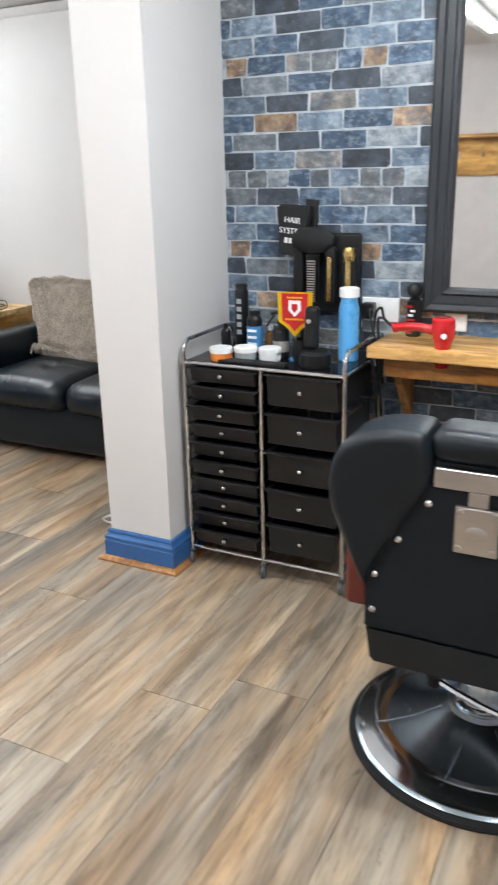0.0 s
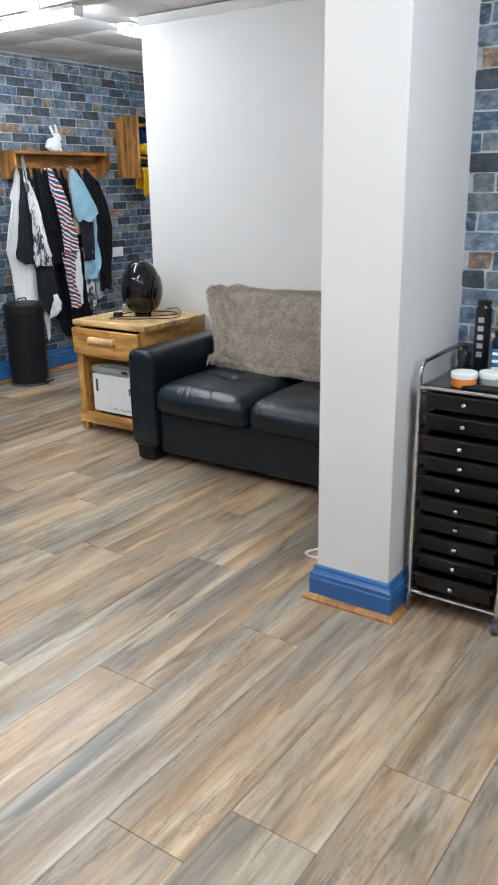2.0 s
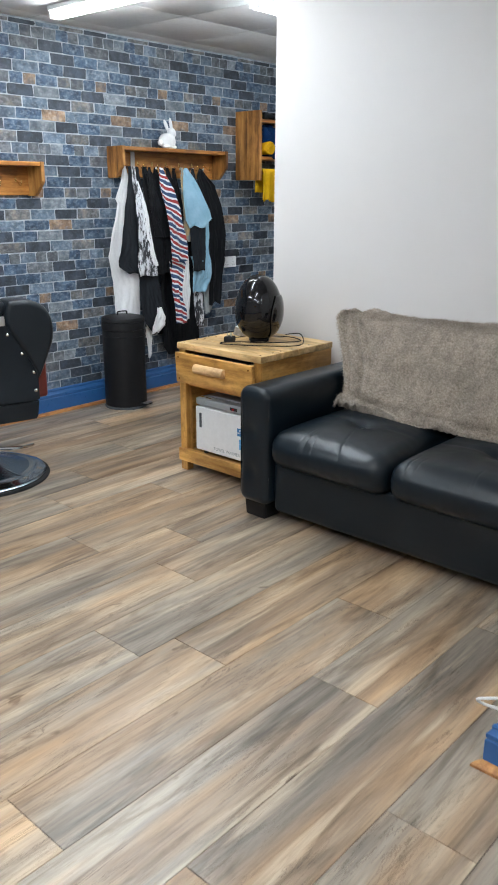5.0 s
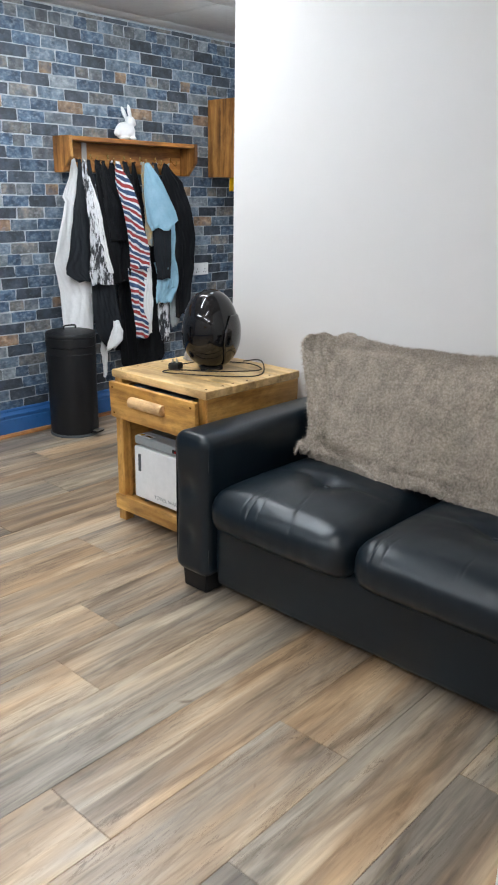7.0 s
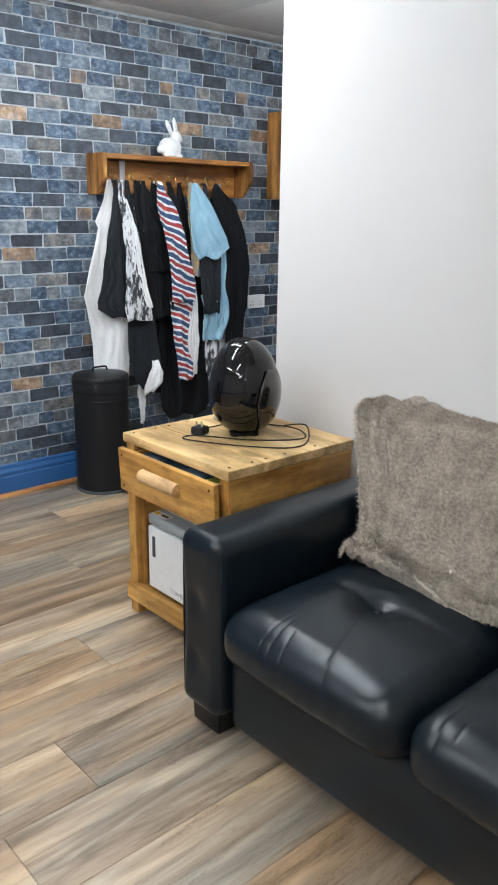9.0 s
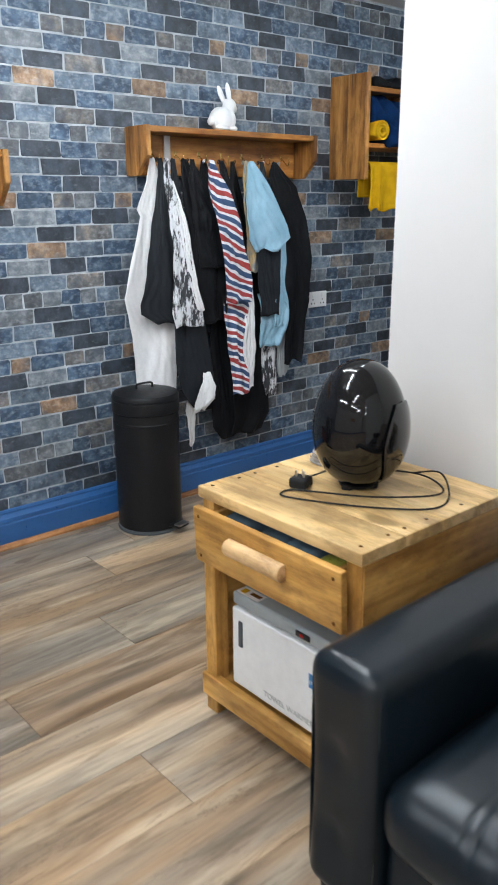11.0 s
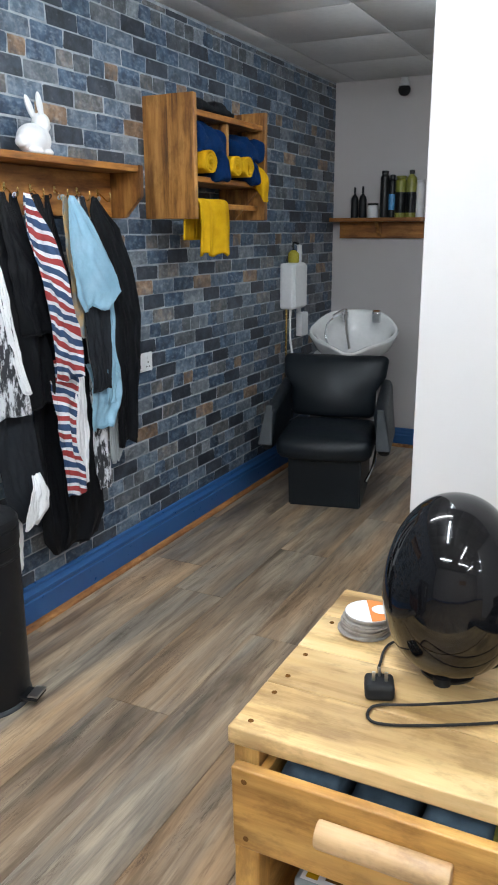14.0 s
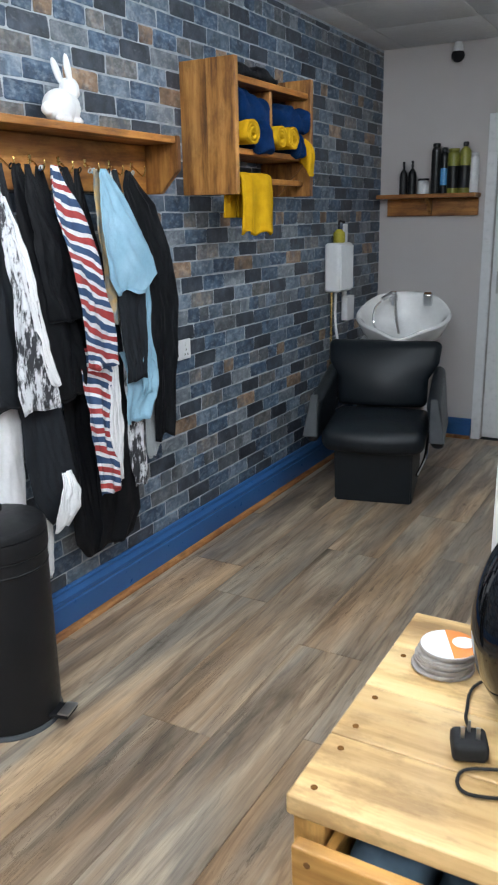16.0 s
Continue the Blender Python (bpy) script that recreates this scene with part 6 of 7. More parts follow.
def trolley_drawer(x0, x1, z0, z1, out, tilt=0.0, wide=False):
    """A moulded tray: sloping front with lip, thin walls, chrome knob."""
    y0 = LY0 - 0.006 - out
    m = Matrix.Translation((0, y0, z1)) @ pose(0, 0, 0, tilt, 0, 0) @ Matrix.Translation((0, -y0, -z1))
    bm = prism([(y0, z1 - 0.004), (y0 + 0.014, z0), (y0 + 0.022, z0), (y0 + 0.010, z1 - 0.004)], x0 + 0.016, x1 - 0.016, "x")
    dr = part("drawer", turn(bm, m), M["plastic"], tr)
    part("lip", turn(rbox(x0 + 0.002, x1 - 0.002, y0 - 0.006, y0 + 0.018, z1 - 0.007, z1, 0.002), m), M["plastic"], dr)
    tray = rbox(x0 + 0.016, x1 - 0.016, y0 + 0.018, LY1 - 0.03, z0, z0 + 0.004, 0.001, 1)
    for a in (x0 + 0.014, x1 - 0.018):
        rbox(a, a + 0.004, y0 + 0.012, LY1 - 0.03, z0 + 0.002, z1 - 0.006, 0.001, 1, bm=tray)
    for a in (x0 + 0.002, x1 - 0.016):
        rbox(a, a + 0.014, y0 + 0.012, LY1 - 0.02, z1 - 0.008, z1 - 0.003, 0.001, 1, bm=tray)
    part("tray", turn(tray, m), M["plastic"], dr)
    zk = (z0 + z1) / 2 + 0.002
    part("knob", turn(rbox((x0 + x1) / 2 - 0.0095, (x0 + x1) / 2 + 0.0095, y0 - 0.016, y0 + 0.010, zk - 0.0085, zk + 0.0085, 0.008, 4), m), M["chrome"], dr)


rg = random.Random(7)
for i in range(10):
    zt = 0.822 - i * 0.0735
    trolley_drawer(LX0 + 0.012, LM - 0.010, zt - 0.056, zt, (0.012 if i in (2, 5, 9) else 0.002) + rg.uniform(0, 0.006), 1.5 if i in (5, 9) else 0)
for i in range(5):
    zt = 0.822 - i * 0.147
    trolley_drawer(LM + 0.010, LX1 - 0.012, zt - 0.118, zt, rg.uniform(0.002, 0.012), 1.0 if i in (2, 4) else 0)
    for x in (LX0, LM, LX1):
        part("runner", tube([(x, LY0, zt - 0.132), (x, LY1, zt - 0.132)], 0.004, 6, n=1), M["chrome"], tr)

# ---- things on the trolley ----
TT = 0.8425
for i, (x, y, mt) in enumerate(((-1.405, 2.555, "orange"), (-1.325, 2.60, "grey"), (-1.232, 2.615, "white"))):
    j = thing("wax_tub", (x, y, TT), "small clear tub of hair wax with a white lid", "tub", "hair wax tubs")
    part("tub", lathe([(0, 0), (0.036, 0), (0.041, 0.008), (0.041, 0.03), (0, 0.03)], (x, y, TT), 26), M[mt] if i != 2 else M["white"], j)
    part("lid", lathe([(0.043, 0.0305), (0.044, 0.033), (0.044, 0.047), (0.041, 0.05), (0, 0.05)], (x, y, TT), 26), M["white"], j)
G = "bottles on the trolley"
bl = bottle(-1.43, 2.78, TT, 0.028, 0.255, 0.12, "plastic", "tall black hairspray can with pale lettering", capr=0.9, group=G)
for z in (0.06, 0.09, 0.12, 0.15, 0.18):
    part("print_bar", rbox(-1.438, -1.418, 2.7505, 2.7525, TT + z, TT + z + 0.018, 0.0005, 1), M["grey"], bl)
bl = bottle(-1.345, 2.72, TT, 0.03, 0.165, 0.22, "plastic", "black bottle with a blue and white label", capr=0.75, group=G)
part("label_strip", lathe([(0.0304, 0.02), (0.0308, 0.021), (0.0308, 0.105), (0.0304, 0.106)], (-1.345, 2.72, TT), 20), M["teal"], bl)
for z in (0.035, 0.06, 0.085):
    part("print_bar", rbox(-1.36, -1.322, 2.6865, 2.689, TT + z, TT + z + 0.01, 0.0005, 1), M["white"], bl)
bottle(-1.46, 2.70, TT, 0.02, 0.11, 0.3, "plastic", "small black dropper bottle", capr=0.5, group=G)
bottle(-1.285, 2.74, TT, 0.022, 0.105, 0.35, "amber", "amber oil bottle with a pale cap", "white", 0.5, group=G)
bl = bottle(-1.225, 2.70, TT, 0.032, 0.14, 0.35, "plastic", "black pump bottle with a plain label", capr=0.45, group=G)
part("label_strip", lathe([(0.0324, 0.02), (0.0328, 0.021), (0.0328, 0.06), (0.0324, 0.061)], (-1.225, 2.70, TT), 20), M["cork"], bl)
part("pump", tube([(-1.225, 2.70, TT + 0.13), (-1.225, 2.70, TT + 0.165), (-1.26, 2.69, TT + 0.16)], 0.007, 8, n=3), M["plastic"], bl)
part("trigger", tube([(-1.245, 2.69, TT + 0.158), (-1.262, 2.685, TT + 0.135), (-1.275, 2.683, TT + 0.112)], 0.004, 8, n=3), M["plastic"], bl)
bottle(-1.385, 2.80, TT, 0.026, 0.14, 0.2, "grey", "pale grey cosmetic bottle", "white", 0.8, group=G)
bl = bottle(-0.968, 2.735, TT, 0.037, 0.265, 0.28, "sky", "sky blue spray can with a white cap", "white", 0.98, group=G)
bl = bottle(-0.765, 2.87, 0.921, 0.028, 0.14, 0.1, "plastic", "dark patterned grooming can", "plastic", 0.7, name="can", group=G)
for i in range(7):
    part("print_bar", rbox(-0.787 + 0.008 * (i % 3), -0.762 + 0.009 * (i % 2), 2.8395, 2.8445, 0.932 + i * 0.016, 0.940 + i * 0.016, 0.001, 1), M["white" if i % 3 else "red"], bl)
part("ball_top", lathe([(0, 0), (0.016, 0.004), (0.027, 0.016), (0.030, 0.03), (0.026, 0.046), (0.014, 0.057), (0, 0.06)], (-0.765, 2.87, 1.058), 24), M["plastic"], bl)
# clipper charger
ch = thing("clipper_stand", (-1.045, 2.60, TT), "black hair clipper standing on its charging base", "hair clipper")
part("base", lathe([(0, 0), (0.055, 0), (0.06, 0.01), (0.056, 0.045), (0.045, 0.055), (0, 0.058)], (-1.045, 2.60, TT), 30), M["plastic"], ch)
part("clipper", turn(rbox(-0.026, 0.026, -0.022, 0.022, 0.0, 0.155, 0.018, 3, (2, 2, 6)), Matrix.Translation((-1.065, 2.61, TT + 0.055)) @ pose(0, 0, 0, -6, 0, 0)), M["plastic"], ch)
part("button", turn(lathe([(0, 0.004), (0.008, 0.003), (0.01, 0)], (0, 0, 0), 14), Matrix.Translation((-1.065, 2.584, TT + 0.16)) @ pose(0, 0, 0, 84, 0, 0)), M["chrome"], ch)
cu2 = thing("black_cup", (-1.125, 2.66, TT), "squat black cup on the trolley", "cup")
part("cup", lathe([(0, 0), (0.03, 0), (0.034, 0.08), (0.031, 0.08), (0.027, 0.006), (0, 0.006)], (-1.125, 2.66, TT), 22), M["plastic"], cu2)
solo("black_mat", rbox(-1.40, -1.13, 2.515, 2.56, TT, TT + 0.012, 0.004), M["rubber"], "folded black strip lying at the tray's edge", "mat")
# tool board with tools standing at the back
tb = thing("tool_holder", (-1.16, 2.90, TT), "black tool board with clippers, combs and a brush hung on it", "tool holder")
part("board", rbox(-1.265, -0.985, 2.90, 2.925, 0.98, 1.285, 0.02, 3), M["plastic"], tb)
for x in (-1.235, -1.035):
    part("leg", rbox(x, x + 0.022, 2.902, 2.922, TT, 0.981, 0.004, 2), M["plastic"], tb)
for x, w, mt in ((-1.225, 0.022, "plastic"), (-1.165, 0.019, "grey"), (-1.095, 0.022, "gold"), (-1.02, 0.026, "gold")):
    bmx = rbox(x - w, x + w, 2.862, 2.898, 1.02, 1.235, 0.014, 3, (2, 2, 6))
    tl = part("clipper", bmx, M["plastic"], tb)
    if mt != "plastic":
        part("face", rbox(x - w * 0.42, x + w * 0.42, 2.852, 2.8625, 1.03, 1.20, 0.008, 3, (2, 2, 6)), M[mt], tl)
part("clipper_head", lathe([(0, 0), (0.02, 0.004), (0.026, 0.03), (0.018, 0.055), (0, 0.058)], (-1.02, 2.868, 1.18), 18), M["gold"], tb, "shiny gold clipper head")
part("comb", rbox(-1.182, -1.148, 2.846, 2.852, 1.03, 1.185, 0.001, 1), M["steel"], tb, "pale comb")
for i in range(16):
    part("comb_tooth", rbox(-1.181, -1.149, 2.8445, 2.8465, 1.034 + i * 0.0094, 1.0385 + i * 0.0094, 0.0003, 1), M["plastic"], tb)
# upright black garment sleeve and round brush above the board
pk = thing("hair_fibre_pack", (-1.28, 2.90, 1.19), "black pack with pale printed lines leaning on the brick-effect wall", "pack")
pkm = Matrix.Translation((-1.262, 2.885, 1.20)) @ pose(0, 0, 0, 0, 6, 0)
part("pack", turn(prism([(-0.045, 0.0), (0.045, 0.0), (0.052, 0.10), (0.068, 0.17), (0.066, 0.19), (-0.062, 0.185), (-0.066, 0.165), (-0.054, 0.09)], -0.02, 0.02, "y", bevel=0.005), pkm), M["rubber"], pk)
for z, word in ((0.122, "HAIR"), (0.082, "SYSTEM")):
    lettering(word, 0.030, pkm @ Matrix.Translation((0, -0.0212, z)) @ pose(0, 0, 0, 90, 0, 0), M["white"], pk)
for i in range(3):
    part("print_bar", turn(rbox(-0.026 + 0.018 * i, -0.012 + 0.018 * i, -0.0215, -0.0205, 0.046, 0.066, 0.0004, 1), pkm), M["white"], pk)
sl2 = solo("black_card", turn(rbox(-0.026, 0.026, -0.006, 0.006, 0, 0.20, 0.004, 2), Matrix.Translation((-1.205, 2.926, 1.205)) @ pose(0, 0, 0, 0, 4, 0)), M["rubber"], "narrow black pack behind the brush", "pack")
brm = Matrix.Translation((-1.165, 2.865, 1.215))
br = thing("neck_brush", (-1.165, 2.86, 1.18), "round black neck brush over the tool board", "brush")
part("bristles", turn(lathe([(0, 0), (0.05, 0.0), (0.085, 0.03), (0.086, 0.055), (0.06, 0.085), (0, 0.095)], (0, 0, 0), 30, squash=(1, 0.4)), brm), M["rubber"], br)
part("handle", turn(lathe([(0.016, -0.15), (0.02, -0.08), (0.03, -0.01), (0, 0.0)], (0, 0, 0), 18, squash=(1, 0.6)), brm), M["plastic"], br)
# pennant on a little stand
pn = thing("pennant", (-1.15, 2.666, TT), "small red pennant with yellow fringe hung from the tray bottles", "pennant")
pnm = Matrix.Translation((-1.150, 2.66, TT + 0.085)) @ pose(0, 0, 0, 0, 0, 8)
part("fringe", turn(prism([(-0.066, 0.165), (0.066, 0.165), (0.062, 0.055), (0.03, 0.035), (0, 0.0), (-0.03, 0.035), (-0.062, 0.055)], -0.0015, 0.0015, "y"), pnm), M["yellow"], pn)
cloth_ = part("cloth", turn(prism([(-0.05, 0.160), (0.05, 0.160), (0.047, 0.06), (0.024, 0.048), (0, 0.022), (-0.024, 0.048), (-0.047, 0.06)], -0.004, -0.0018, "y"), pnm), M["red"], pn)
part("shield", turn(prism([(-0.022, 0.135), (0.022, 0.135), (0.024, 0.10), (0.0, 0.075), (-0.024, 0.10)], -0.0052, -0.0042, "y"), pnm), M["white"], cloth_)
part("shield_core", turn(prism([(-0.011, 0.122), (0.011, 0.122), (0.012, 0.104), (0.0, 0.09), (-0.012, 0.104)], -0.0062, -0.0054, "y"), pnm), M["red"], cloth_)
for z, w in ((0.142, 0.03), (0.063, 0.036)):
    part("print_bar", turn(rbox(-w, w, -0.0052, -0.0042, z, z + 0.006, 0.0003, 1), pnm), M["yellow"], cloth_)
part("stand", turn(tube([(0, 0.006, -0.085), (0, 0.006, 0.15)], 0.004, 8, n=1), pnm), M["steel"], pn)
part("stand_foot", turn(lathe([(0, 0), (0.025, 0), (0.022, 0.006), (0, 0.008)], (0, 0.006, -0.085), 20), pnm), M["teal"], pn)

# ---- wooden station shelf, mirror, hairdryer ----
ws = thing("station_shelf", (-0.3, 2.80, 0.83), "thick oiled wooden shelf under the mirror with deep apron", "shelf")


def live_edge(p, u, v, w):
    return (p.x, p.y + (0.008 * noise.noise(Vector((p.x * 6, 1, p.z * 20))) if v < -0.5 else 0), p.z)


part("board", rbox(-0.865, 0.42, 2.635, NORTH - 0.003, 0.878, 0.920, 0.005, 2, (30, 2, 3), live_edge), M["live"], ws)
part("apron", rbox(-0.82, 0.38, 2.70, 2.725, 0.80, 0.877, 0.003), M["rack_x"], ws)
part("bracket", prism([(2.726, 0.82), (2.726, 0.877), (NORTH - 0.003, 0.877), (NORTH - 0.003, 0.60), (NORTH - 0.03, 0.60)], -0.80, -0.77, "x", bevel=0.002), M["rack_z"], ws)
part("bracket", prism([(2.726, 0.82), (2.726, 0.877), (NORTH - 0.003, 0.877), (NORTH - 0.003, 0.60), (NORTH - 0.03, 0.60)], 0.30, 0.33, "x", bevel=0.002), M["rack_z"], ws)
mr_ = thing("wall_mirror", (-0.27, NORTH, 1.005), "large mirror in a wide moulded charcoal frame on the brick-effect wall", "mirror")
MX0, MX1, MZ0, MZ1 = -0.745, 0.205, 1.005, 2.28
FP = [(0.0, 0.0), (0.0, 0.038), (0.012, 0.046), (0.03, 0.040), (0.036, 0.030), (0.062, 0.026), (0.07, 0.034), (0.082, 0.030), (0.092, 0.014), (0.092, 0.0)]


def frame_side(corner_a, corner_b, nx, nz):
    bm = bmesh.new()
    a, b = Vector((corner_a[0], 0, corner_a[1])), Vector((corner_b[0], 0, corner_b[1]))
    d = (b - a).normalized()
    inn = Vector((nx, 0, nz))
    lo = [bm.verts.new(a + inn * p + d * p + Vector((0, NORTH - 0.003 - q, 0))) for p, q in FP]
    hi = [bm.verts.new(b + inn * p - d * p + Vector((0, NORTH - 0.003 - q, 0))) for p, q in FP]
    bm.faces.new(lo), bm.faces.new(hi)
    for i in range(len(FP)):
        j = (i + 1) % len(FP)
        bm.faces.new((lo[i], lo[j], hi[j], hi[i]))
    part("frame_side", bm, M["frame"], mr_)


frame_side((MX0, MZ0), (MX0, MZ1), 1, 0), frame_side((MX1, MZ0), (MX1, MZ1), -1, 0), frame_side((MX0, MZ0), (MX1, MZ0), 0, 1), frame_side((MX0, MZ1), (MX1, MZ1), 0, -1)
part("glass", rbox(MX0 + 0.088, MX1 - 0.088, NORTH - 0.016, NORTH - 0.006, MZ0 + 0.088, MZ1 - 0.088, 0.001, 1), M["mirror"], mr_, "clear mirror glass")
hdm = Matrix.Translation((-0.612, 2.728, 0.985)) @ Matrix.Scale(0.88, 4) @ pose(0, 0, 0, 0, 0, 0)
dry = thing("hairdryer", (-0.62, 2.64, 0.92), "glossy red hairdryer standing nozzle-down through the wooden shelf", "hairdryer")
part("barrel", turn(lathe([(0, 0.05), (0.034, 0.048), (0.043, 0.04), (0.046, 0.01), (0.044, -0.03), (0.036, -0.05), (0.027, -0.09), (0.024, -0.15), (0.020, -0.15), (0.020, -0.12), (0, -0.12)], (0, -0.045, 0), 30), hdm), M["red"], dry)
part("handle", turn(tube([(-0.03, -0.045, -0.005), (-0.09, -0.045, 0.004), (-0.15, -0.04, 0.002), (-0.20, -0.035, -0.006)], lambda t: 0.021 - 0.004 * math.sin(t * 3) , 14), hdm), M["red"], dry)
part("switch", turn(lathe([(0, 0.004), (0.010, 0.003), (0.012, 0)], (0, 0, 0), 16), hdm @ Matrix.Translation((0.012, -0.087, -0.018)) @ pose(0, 0, 0, 90, 0, 0)), M["white"], dry, "pale round switch")
part("cable", turn(tube([(-0.20, -0.035, -0.006), (-0.25, -0.0, 0.02), (-0.29, 0.08, 0.05), (-0.33, 0.13, 0.01), (-0.335, 0.13, -0.12), (-0.31, 0.20, -0.3)], 0.006, 8), hdm), M["rubber"], dry, "black mains lead")
# cables and sockets behind the trolley
sk = thing("wall_socket", (-0.92, NORTH, 0.96), "white double socket behind the spray can", "socket")
part("plate", rbox(-0.985, -0.84, NORTH - 0.016, NORTH - 0.0025, 0.955, 1.045, 0.004), M["white"], sk)
for x in (-0.955, -0.91, -0.87):
    part("rocker", rbox(x - 0.008, x + 0.008, NORTH - 0.019, NORTH - 0.0162, 1.005, 1.025, 0.001), M["white"], sk)
sk = thing("wall_socket", (-0.62, NORTH, 0.945), "small white socket plate under the mirror", "socket")
part("plate", rbox(-0.665, -0.585, NORTH - 0.014, NORTH - 0.0025, 0.935, 1.0, 0.004), M["white"], sk)
for i, pts in enumerate((
    [(-0.93, 2.93, 0.99), (-0.93, 2.85, 1.01), (-0.90, 2.80, 0.96), (-0.87, 2.80, 0.80), (-0.86, 2.84, 0.5), (-0.85, 2.86, 0.2)],
    [(-0.90, 2.92, 0.97), (-0.885, 2.82, 0.98), (-0.86, 2.76, 0.90), (-0.855, 2.78, 0.70), (-0.86, 2.84, 0.45), (-0.87, 2.88, 0.25)],
    [(-0.95, 2.92, 0.98), (-0.96, 2.84, 0.97), (-0.93, 2.78, 0.93), (-0.875, 2.74, 0.82), (-0.865, 2.8, 0.55)])):
    solo("mains_cable", tube(pts, 0.005, 8), M["rubber"], "black mains cable hanging behind the trolley", "cable", "cables behind the trolley")
solo("adapter", rbox(-0.975, -0.925, 2.875, 2.928, 0.97, 1.03, 0.01, 2), M["plastic"], "black plug adapter in the wall socket", "adapter")
solo("pale_cable", tube([(-0.80, NORTH - 0.012, 0.80), (-0.81, NORTH - 0.012, 0.6), (-0.80, NORTH - 0.014, 0.4), (-0.82, NORTH - 0.02, 0.17)], 0.007, 8), M["grey"], "pale grey cable run down the brick-effect wall", "cable")
# white loop of cable at the pillar, and its clip cover
cl = thing("white_cable", (-1.89, 2.50, 0.13), "loop of white cable coming out of a cover on the pillar", "cable")
part("loop", tube([(-1.868, 2.47, 0.17), (-1.92, 2.46, 0.15), (-1.955, 2.47, 0.125), (-1.94, 2.49, 0.105), (-1.868, 2.49, 0.115)], 0.0045, 8), M["white"], cl)
part("cover", rbox(-1.874, -1.8625, 2.425, 2.50, 0.10, 0.235, 0.003), M["white"], cl, "white plastic cable cover")
part("conduit", rbox(-1.870, -1.8625, 2.415, 2.43, 0.236, CEIL - 0.02, 0.002), M["white"], cl)

# ---- hook board on the wall behind the walker, seen in the mirror ----
hb_ = thing("coat_rack", (-1.45, SOUTH, 1.6), "light wood hook board with a shelf on the plain wall", "coat rack")
part("board", rbox(-2.1, -0.9, SOUTH + 0.001, SOUTH + 0.025, 1.45, 1.75, 0.004), M["pine_x"], hb_)
part("shelf", rbox(-2.12, -0.88, SOUTH + 0.001, SOUTH + 0.16, 1.752, 1.78, 0.004), M["pine_x"], hb_)
for i in range(6):
    x = -2.0 + 0.2 * i
    part("hook", tube([(x, SOUTH + 0.025, 1.64), (x, SOUTH + 0.05, 1.60), (x, SOUTH + 0.07, 1.62)], 0.006, 8, n=3), M["steel"], hb_)


# ---- floor boards ----
def board(x0, x1, y0, y1):
    bm = bmesh.new()
    c, g = 0.0014, 0.0006
    top = [bm.verts.new(p) for p in ((x0 + c, y0 + c, 0), (x1 - c, y0 + c, 0), (x1 - c, y1 - c, 0), (x0 + c, y1 - c, 0))]
    low = [bm.verts.new(p) for p in ((x0 + g, y0 + g, -0.003), (x1 - g, y0 + g, -0.003), (x1 - g, y1 - g, -0.003), (x0 + g, y1 - g, -0.003))]
    bm.faces.new(top)
    for i in range(4):
        j = (i + 1) % 4
        bm.faces.new((low[i], low[j], top[j], top[i]))
    return bm


BW, BL, BX = 0.2448, 1.42, -2.72
FLOOR_M = floor_mat()
KNOWN = {-12: 5.42, -11: 3.75, -10: 4.345, -9: 3.52, -8: 4.465, -6: 3.215, -4: 2.872, -3: 2.60, -2: 3.52, -1: 2.255, 0: 1.45, 1: 2.40, 2: 1.61, 3: 2.065, 5: 1.336}
rng = random.Random(4)
k0, k1 = math.floor((WEST - BX) / BW), math.ceil((EAST - BX) / BW)
for k in range(k0, k1):
    xa, xb = max(BX + k * BW, WEST), min(BX + (k + 1) * BW, EAST)
    if xb - xa < 0.01:
        continue
    y = KNOWN.get(k, rng.uniform(0, BL))
    y -= BL * math.ceil((y - SOUTH) / BL)
    top = NORTH_FAR if xa < PX else (PY if xa < PIL[0] else NORTH)
    while y < top:
        ya, yb = max(y, SOUTH), min(y + BL, top)
        if yb - ya > 0.01:
            link_mesh("plank", board(xa, xb, ya, yb), FLOOR_M, floor_base, smooth=0)
        y += BL

# ---- brick facing: one repeat of ten courses, used on both walls ----
PERIOD, COURSE = 0.549, 0.067
ROWS_B = [
    [(0.0, "o"), (0.17, "b"), (0.46, "t"), (0.64, "g"), (0.83, "b")],
    [(0.13, "L"), (0.475, "b"), (0.79, "D")],
    [(-0.03, "p"), (0.31, "D"), (0.63, "t")],
    [(0.215, "o"), (0.545, "p"), (0.88, "b")],
    [(0.045, "L"), (0.39, "D"), (0.715, "b")],
    [(0.21, "p"), (0.53, "t"), (0.87, "D")],
    [(0.0, "g"), (0.155, "g"), (0.31, "L"), (0.47, "b"), (0.64, "g"), (0.79, "p")],
    [(0.23, "D"), (0.56, "b"), (0.86, "g")],
    [(0.05, "p"), (0.38, "D"), (0.71, "b")],
    [(0.22, "b"), (0.55, "D"), (0.88, "p")],
]
TILE = []
rng = random.Random(9)
for row, cells in enumerate(ROWS_B):
    for i, (a, kind_) in enumerate(cells):
        b = cells[i + 1][0] if i + 1 < len(cells) else cells[0][0] + 1
        n = 4
        jit = [(rng.uniform(-1, 1), rng.uniform(-1, 1)) for _ in range(8)]
        TILE.append((row, a * PERIOD, b * PERIOD, kind_, jit))


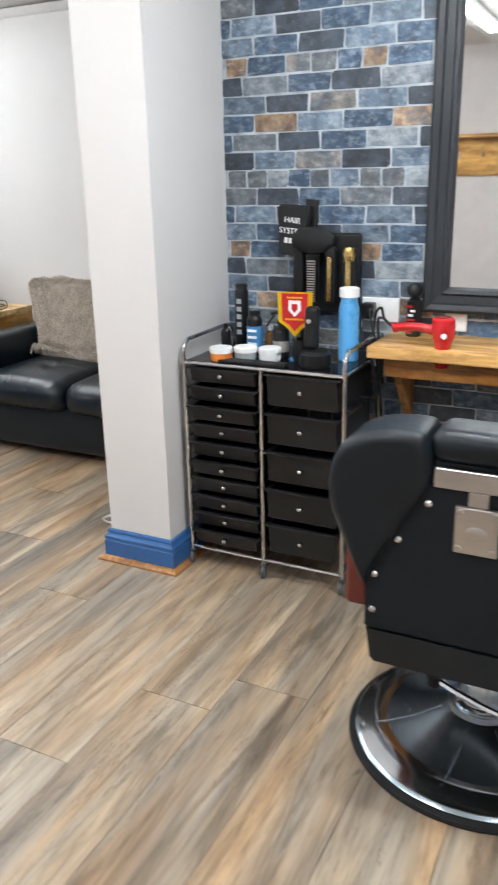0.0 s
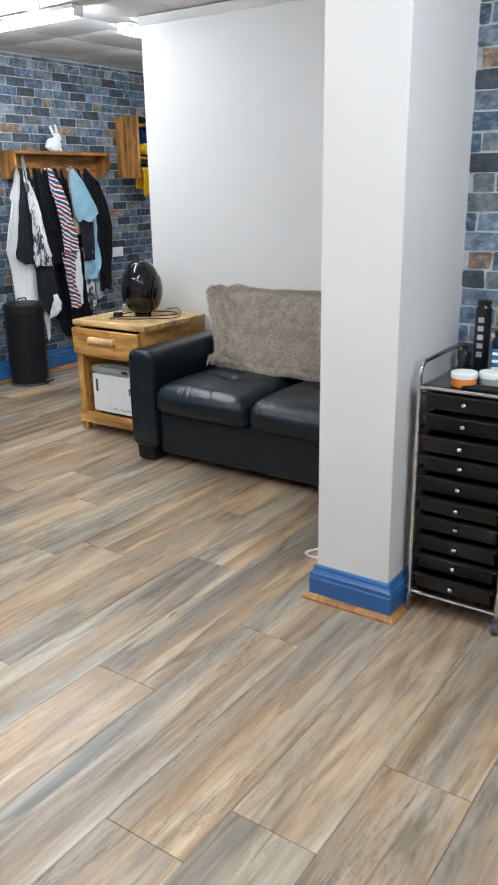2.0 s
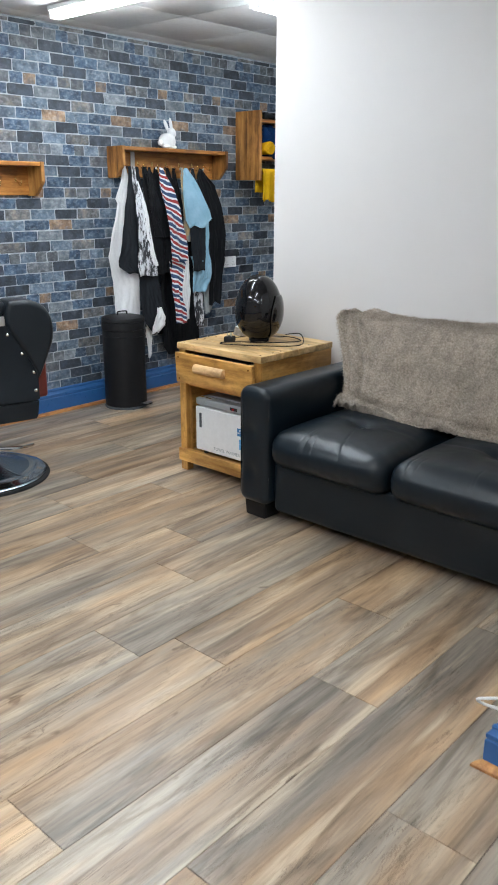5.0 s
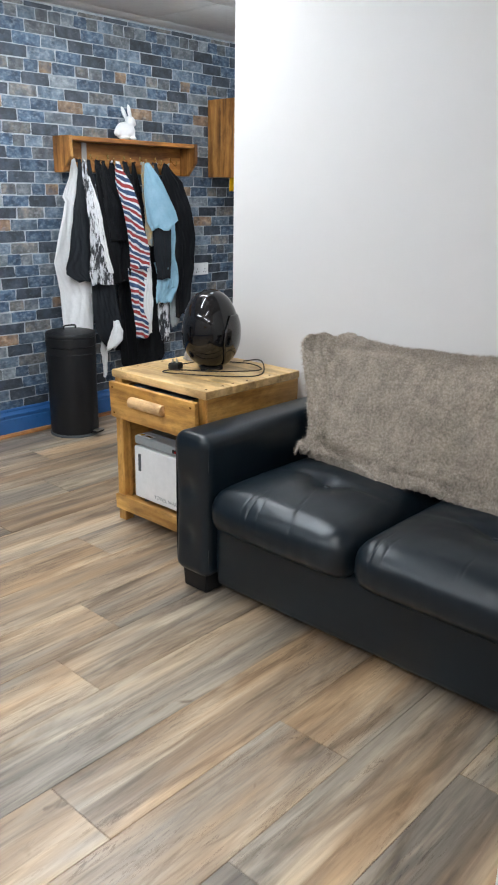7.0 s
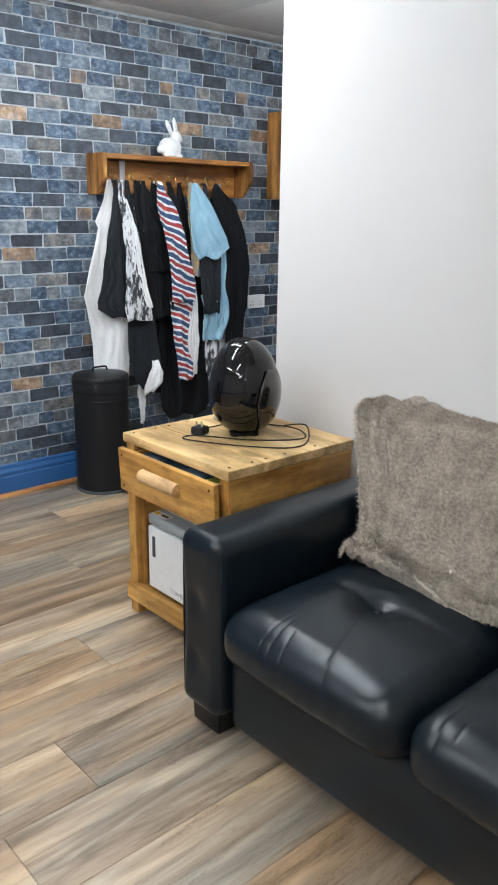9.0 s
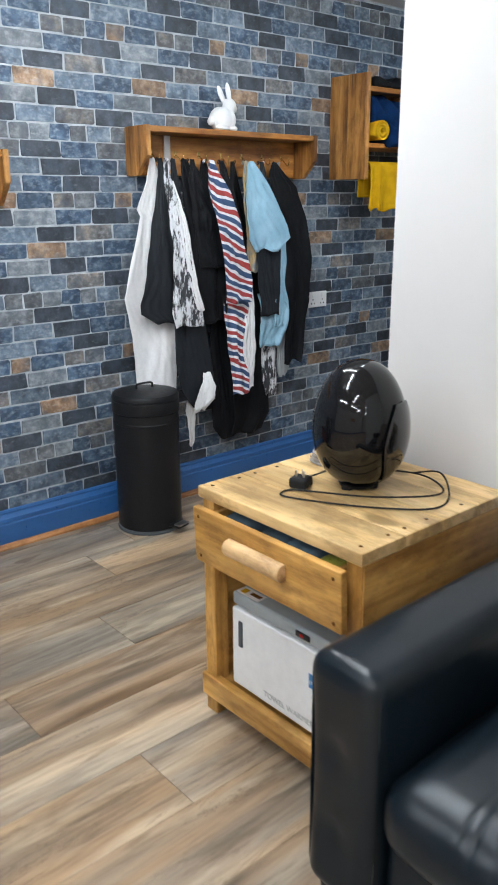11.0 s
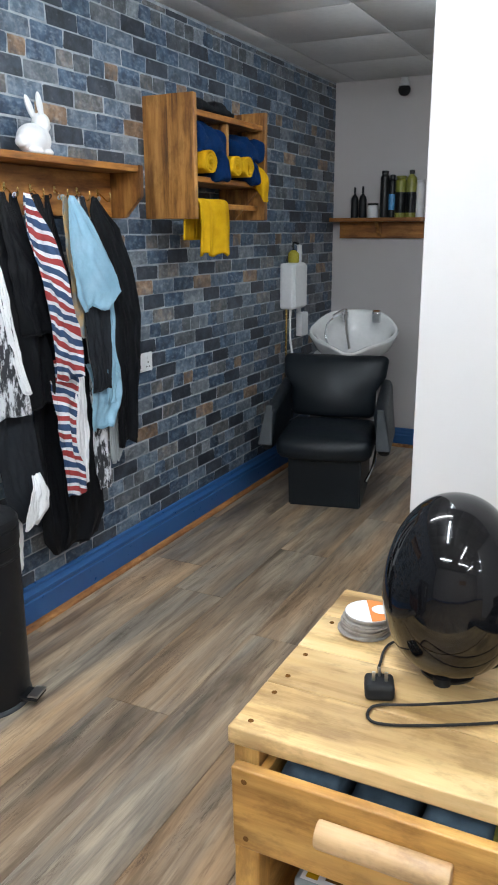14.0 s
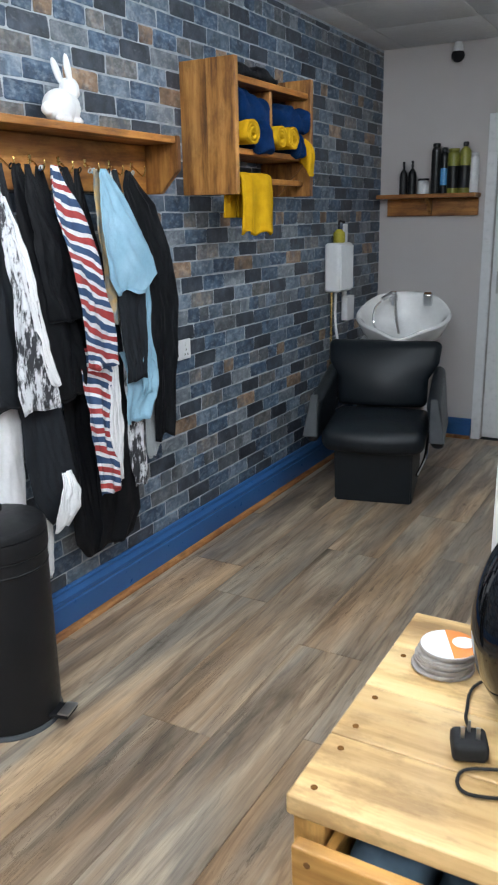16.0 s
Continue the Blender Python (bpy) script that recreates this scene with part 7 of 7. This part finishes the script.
def brick_outline(w, h, jit):
    """Eight-point uneven outline with blunted corners, centred."""
    c = 0.0045
    pts = [(-w + c, -h), (w - c, -h), (w, -h + c), (w, h - c), (w - c, h), (-w + c, h), (-w, h - c), (-w, -h + c)]
    return [(p[0] + 0.0038 * j[0], p[1] + 0.0027 * j[1]) for p, j in zip(pts, jit)]


def face_wall(wall, u0, zA, umin, umax, to_world, keep, near, ztop=CEIL, stuff_label="brick-effect facing"):
    """Lay the facing on a wall: near bricks as parts, the rest joined. keep() says where it shows."""
    kinds = list(BR)
    meshes = {}
    verts, faces, mats = [], [], []
    count = 0
    for n in range(math.floor((umin - u0) / PERIOD) - 1, math.ceil((umax - u0) / PERIOD) + 1):
        for rep in range(-2, 5):
            for q, (row, a, b, kind_, jit) in enumerate(TILE):
                zc = zA - COURSE * row + COURSE * 10 * (rep - 1)
                uc, w, h = u0 + n * PERIOD + (a + b) / 2, (b - a) / 2 - 0.0031, COURSE / 2 - 0.0031
                lo_u, hi_u = max(uc - w, umin), min(uc + w, umax)
                lo_z, hi_z = max(zc - h, 0.16), min(zc + h, ztop - 0.004)
                if hi_u - lo_u < 0.012 or hi_z - lo_z < 0.012 or not keep(uc, zc):
                    continue
                whole = hi_u - lo_u > 2 * w - 1e-6 and hi_z - lo_z > 2 * h - 1e-6
                outl = brick_outline((hi_u - lo_u) / 2, (hi_z - lo_z) / 2, jit)
                loc = [(u, v, 0.0002) for u, v in outl] + [(u * 0.975, v * 0.93, 0.0022) for u, v in outl]
                fcs = [tuple(range(8, 16))] + [(i, (i + 1) % 8, 8 + (i + 1) % 8, 8 + i) for i in range(8)]
                cu, cz = (lo_u + hi_u) / 2, (lo_z + hi_z) / 2
                if whole and near(uc, zc) and count < 300:
                    if q not in meshes:
                        me = bpy.data.meshes.new("brick")
                        me.from_pydata([Vector(to_world(u, v, d)) - Vector(to_world(0, 0, 0)) for u, v, d in loc], [], fcs)
                        me.materials.append(BR[kind_])
                        meshes[q] = me
                    ob = new("brick", meshes[q])
                    ob.parent = wall
                    ob.location = to_world(cu, cz, 0)
                    count += 1
                else:
                    s = len(verts)
                    verts += [to_world(cu + u, cz + v, d) for u, v, d in loc]
                    faces += [tuple(s + i for i in f) for f in fcs]
                    mats += [kinds.index(kind_)] * len(fcs)
    me = bpy.data.meshes.new("brick_facing")
    me.from_pydata(verts, [], faces)
    for k in kinds:
        me.materials.append(BR[k])
    me.polygons.foreach_set("material_index", mats)
    ob = new("brick_facing", me)
    ob.parent = wall
    tagged(ob, stuff_label, kind="stuff")


face_wall(wall_west, 4.186, 2.13, SOUTH, NORTH_FAR, lambda u, v, d: (WEST + d, u, v), lambda u, v: True,
          lambda u, v: 3.75 < u < 6.6 and (v > 1.72 or v < 1.5 and (u < 4.1 or u > 5.3)), stuff_label="blue and slate brick facing with pale joints")
face_wall(wall_north, -1.012, 1.883, PIL[1], EAST, lambda u, v, d: (u, NORTH - d, v), lambda u, v: True,
          lambda u, v: u < -0.7 and v > 0.9 or u < 0.2 and 0.3 < v < 0.9, stuff_label="blue-grey brick facing with pale joints")
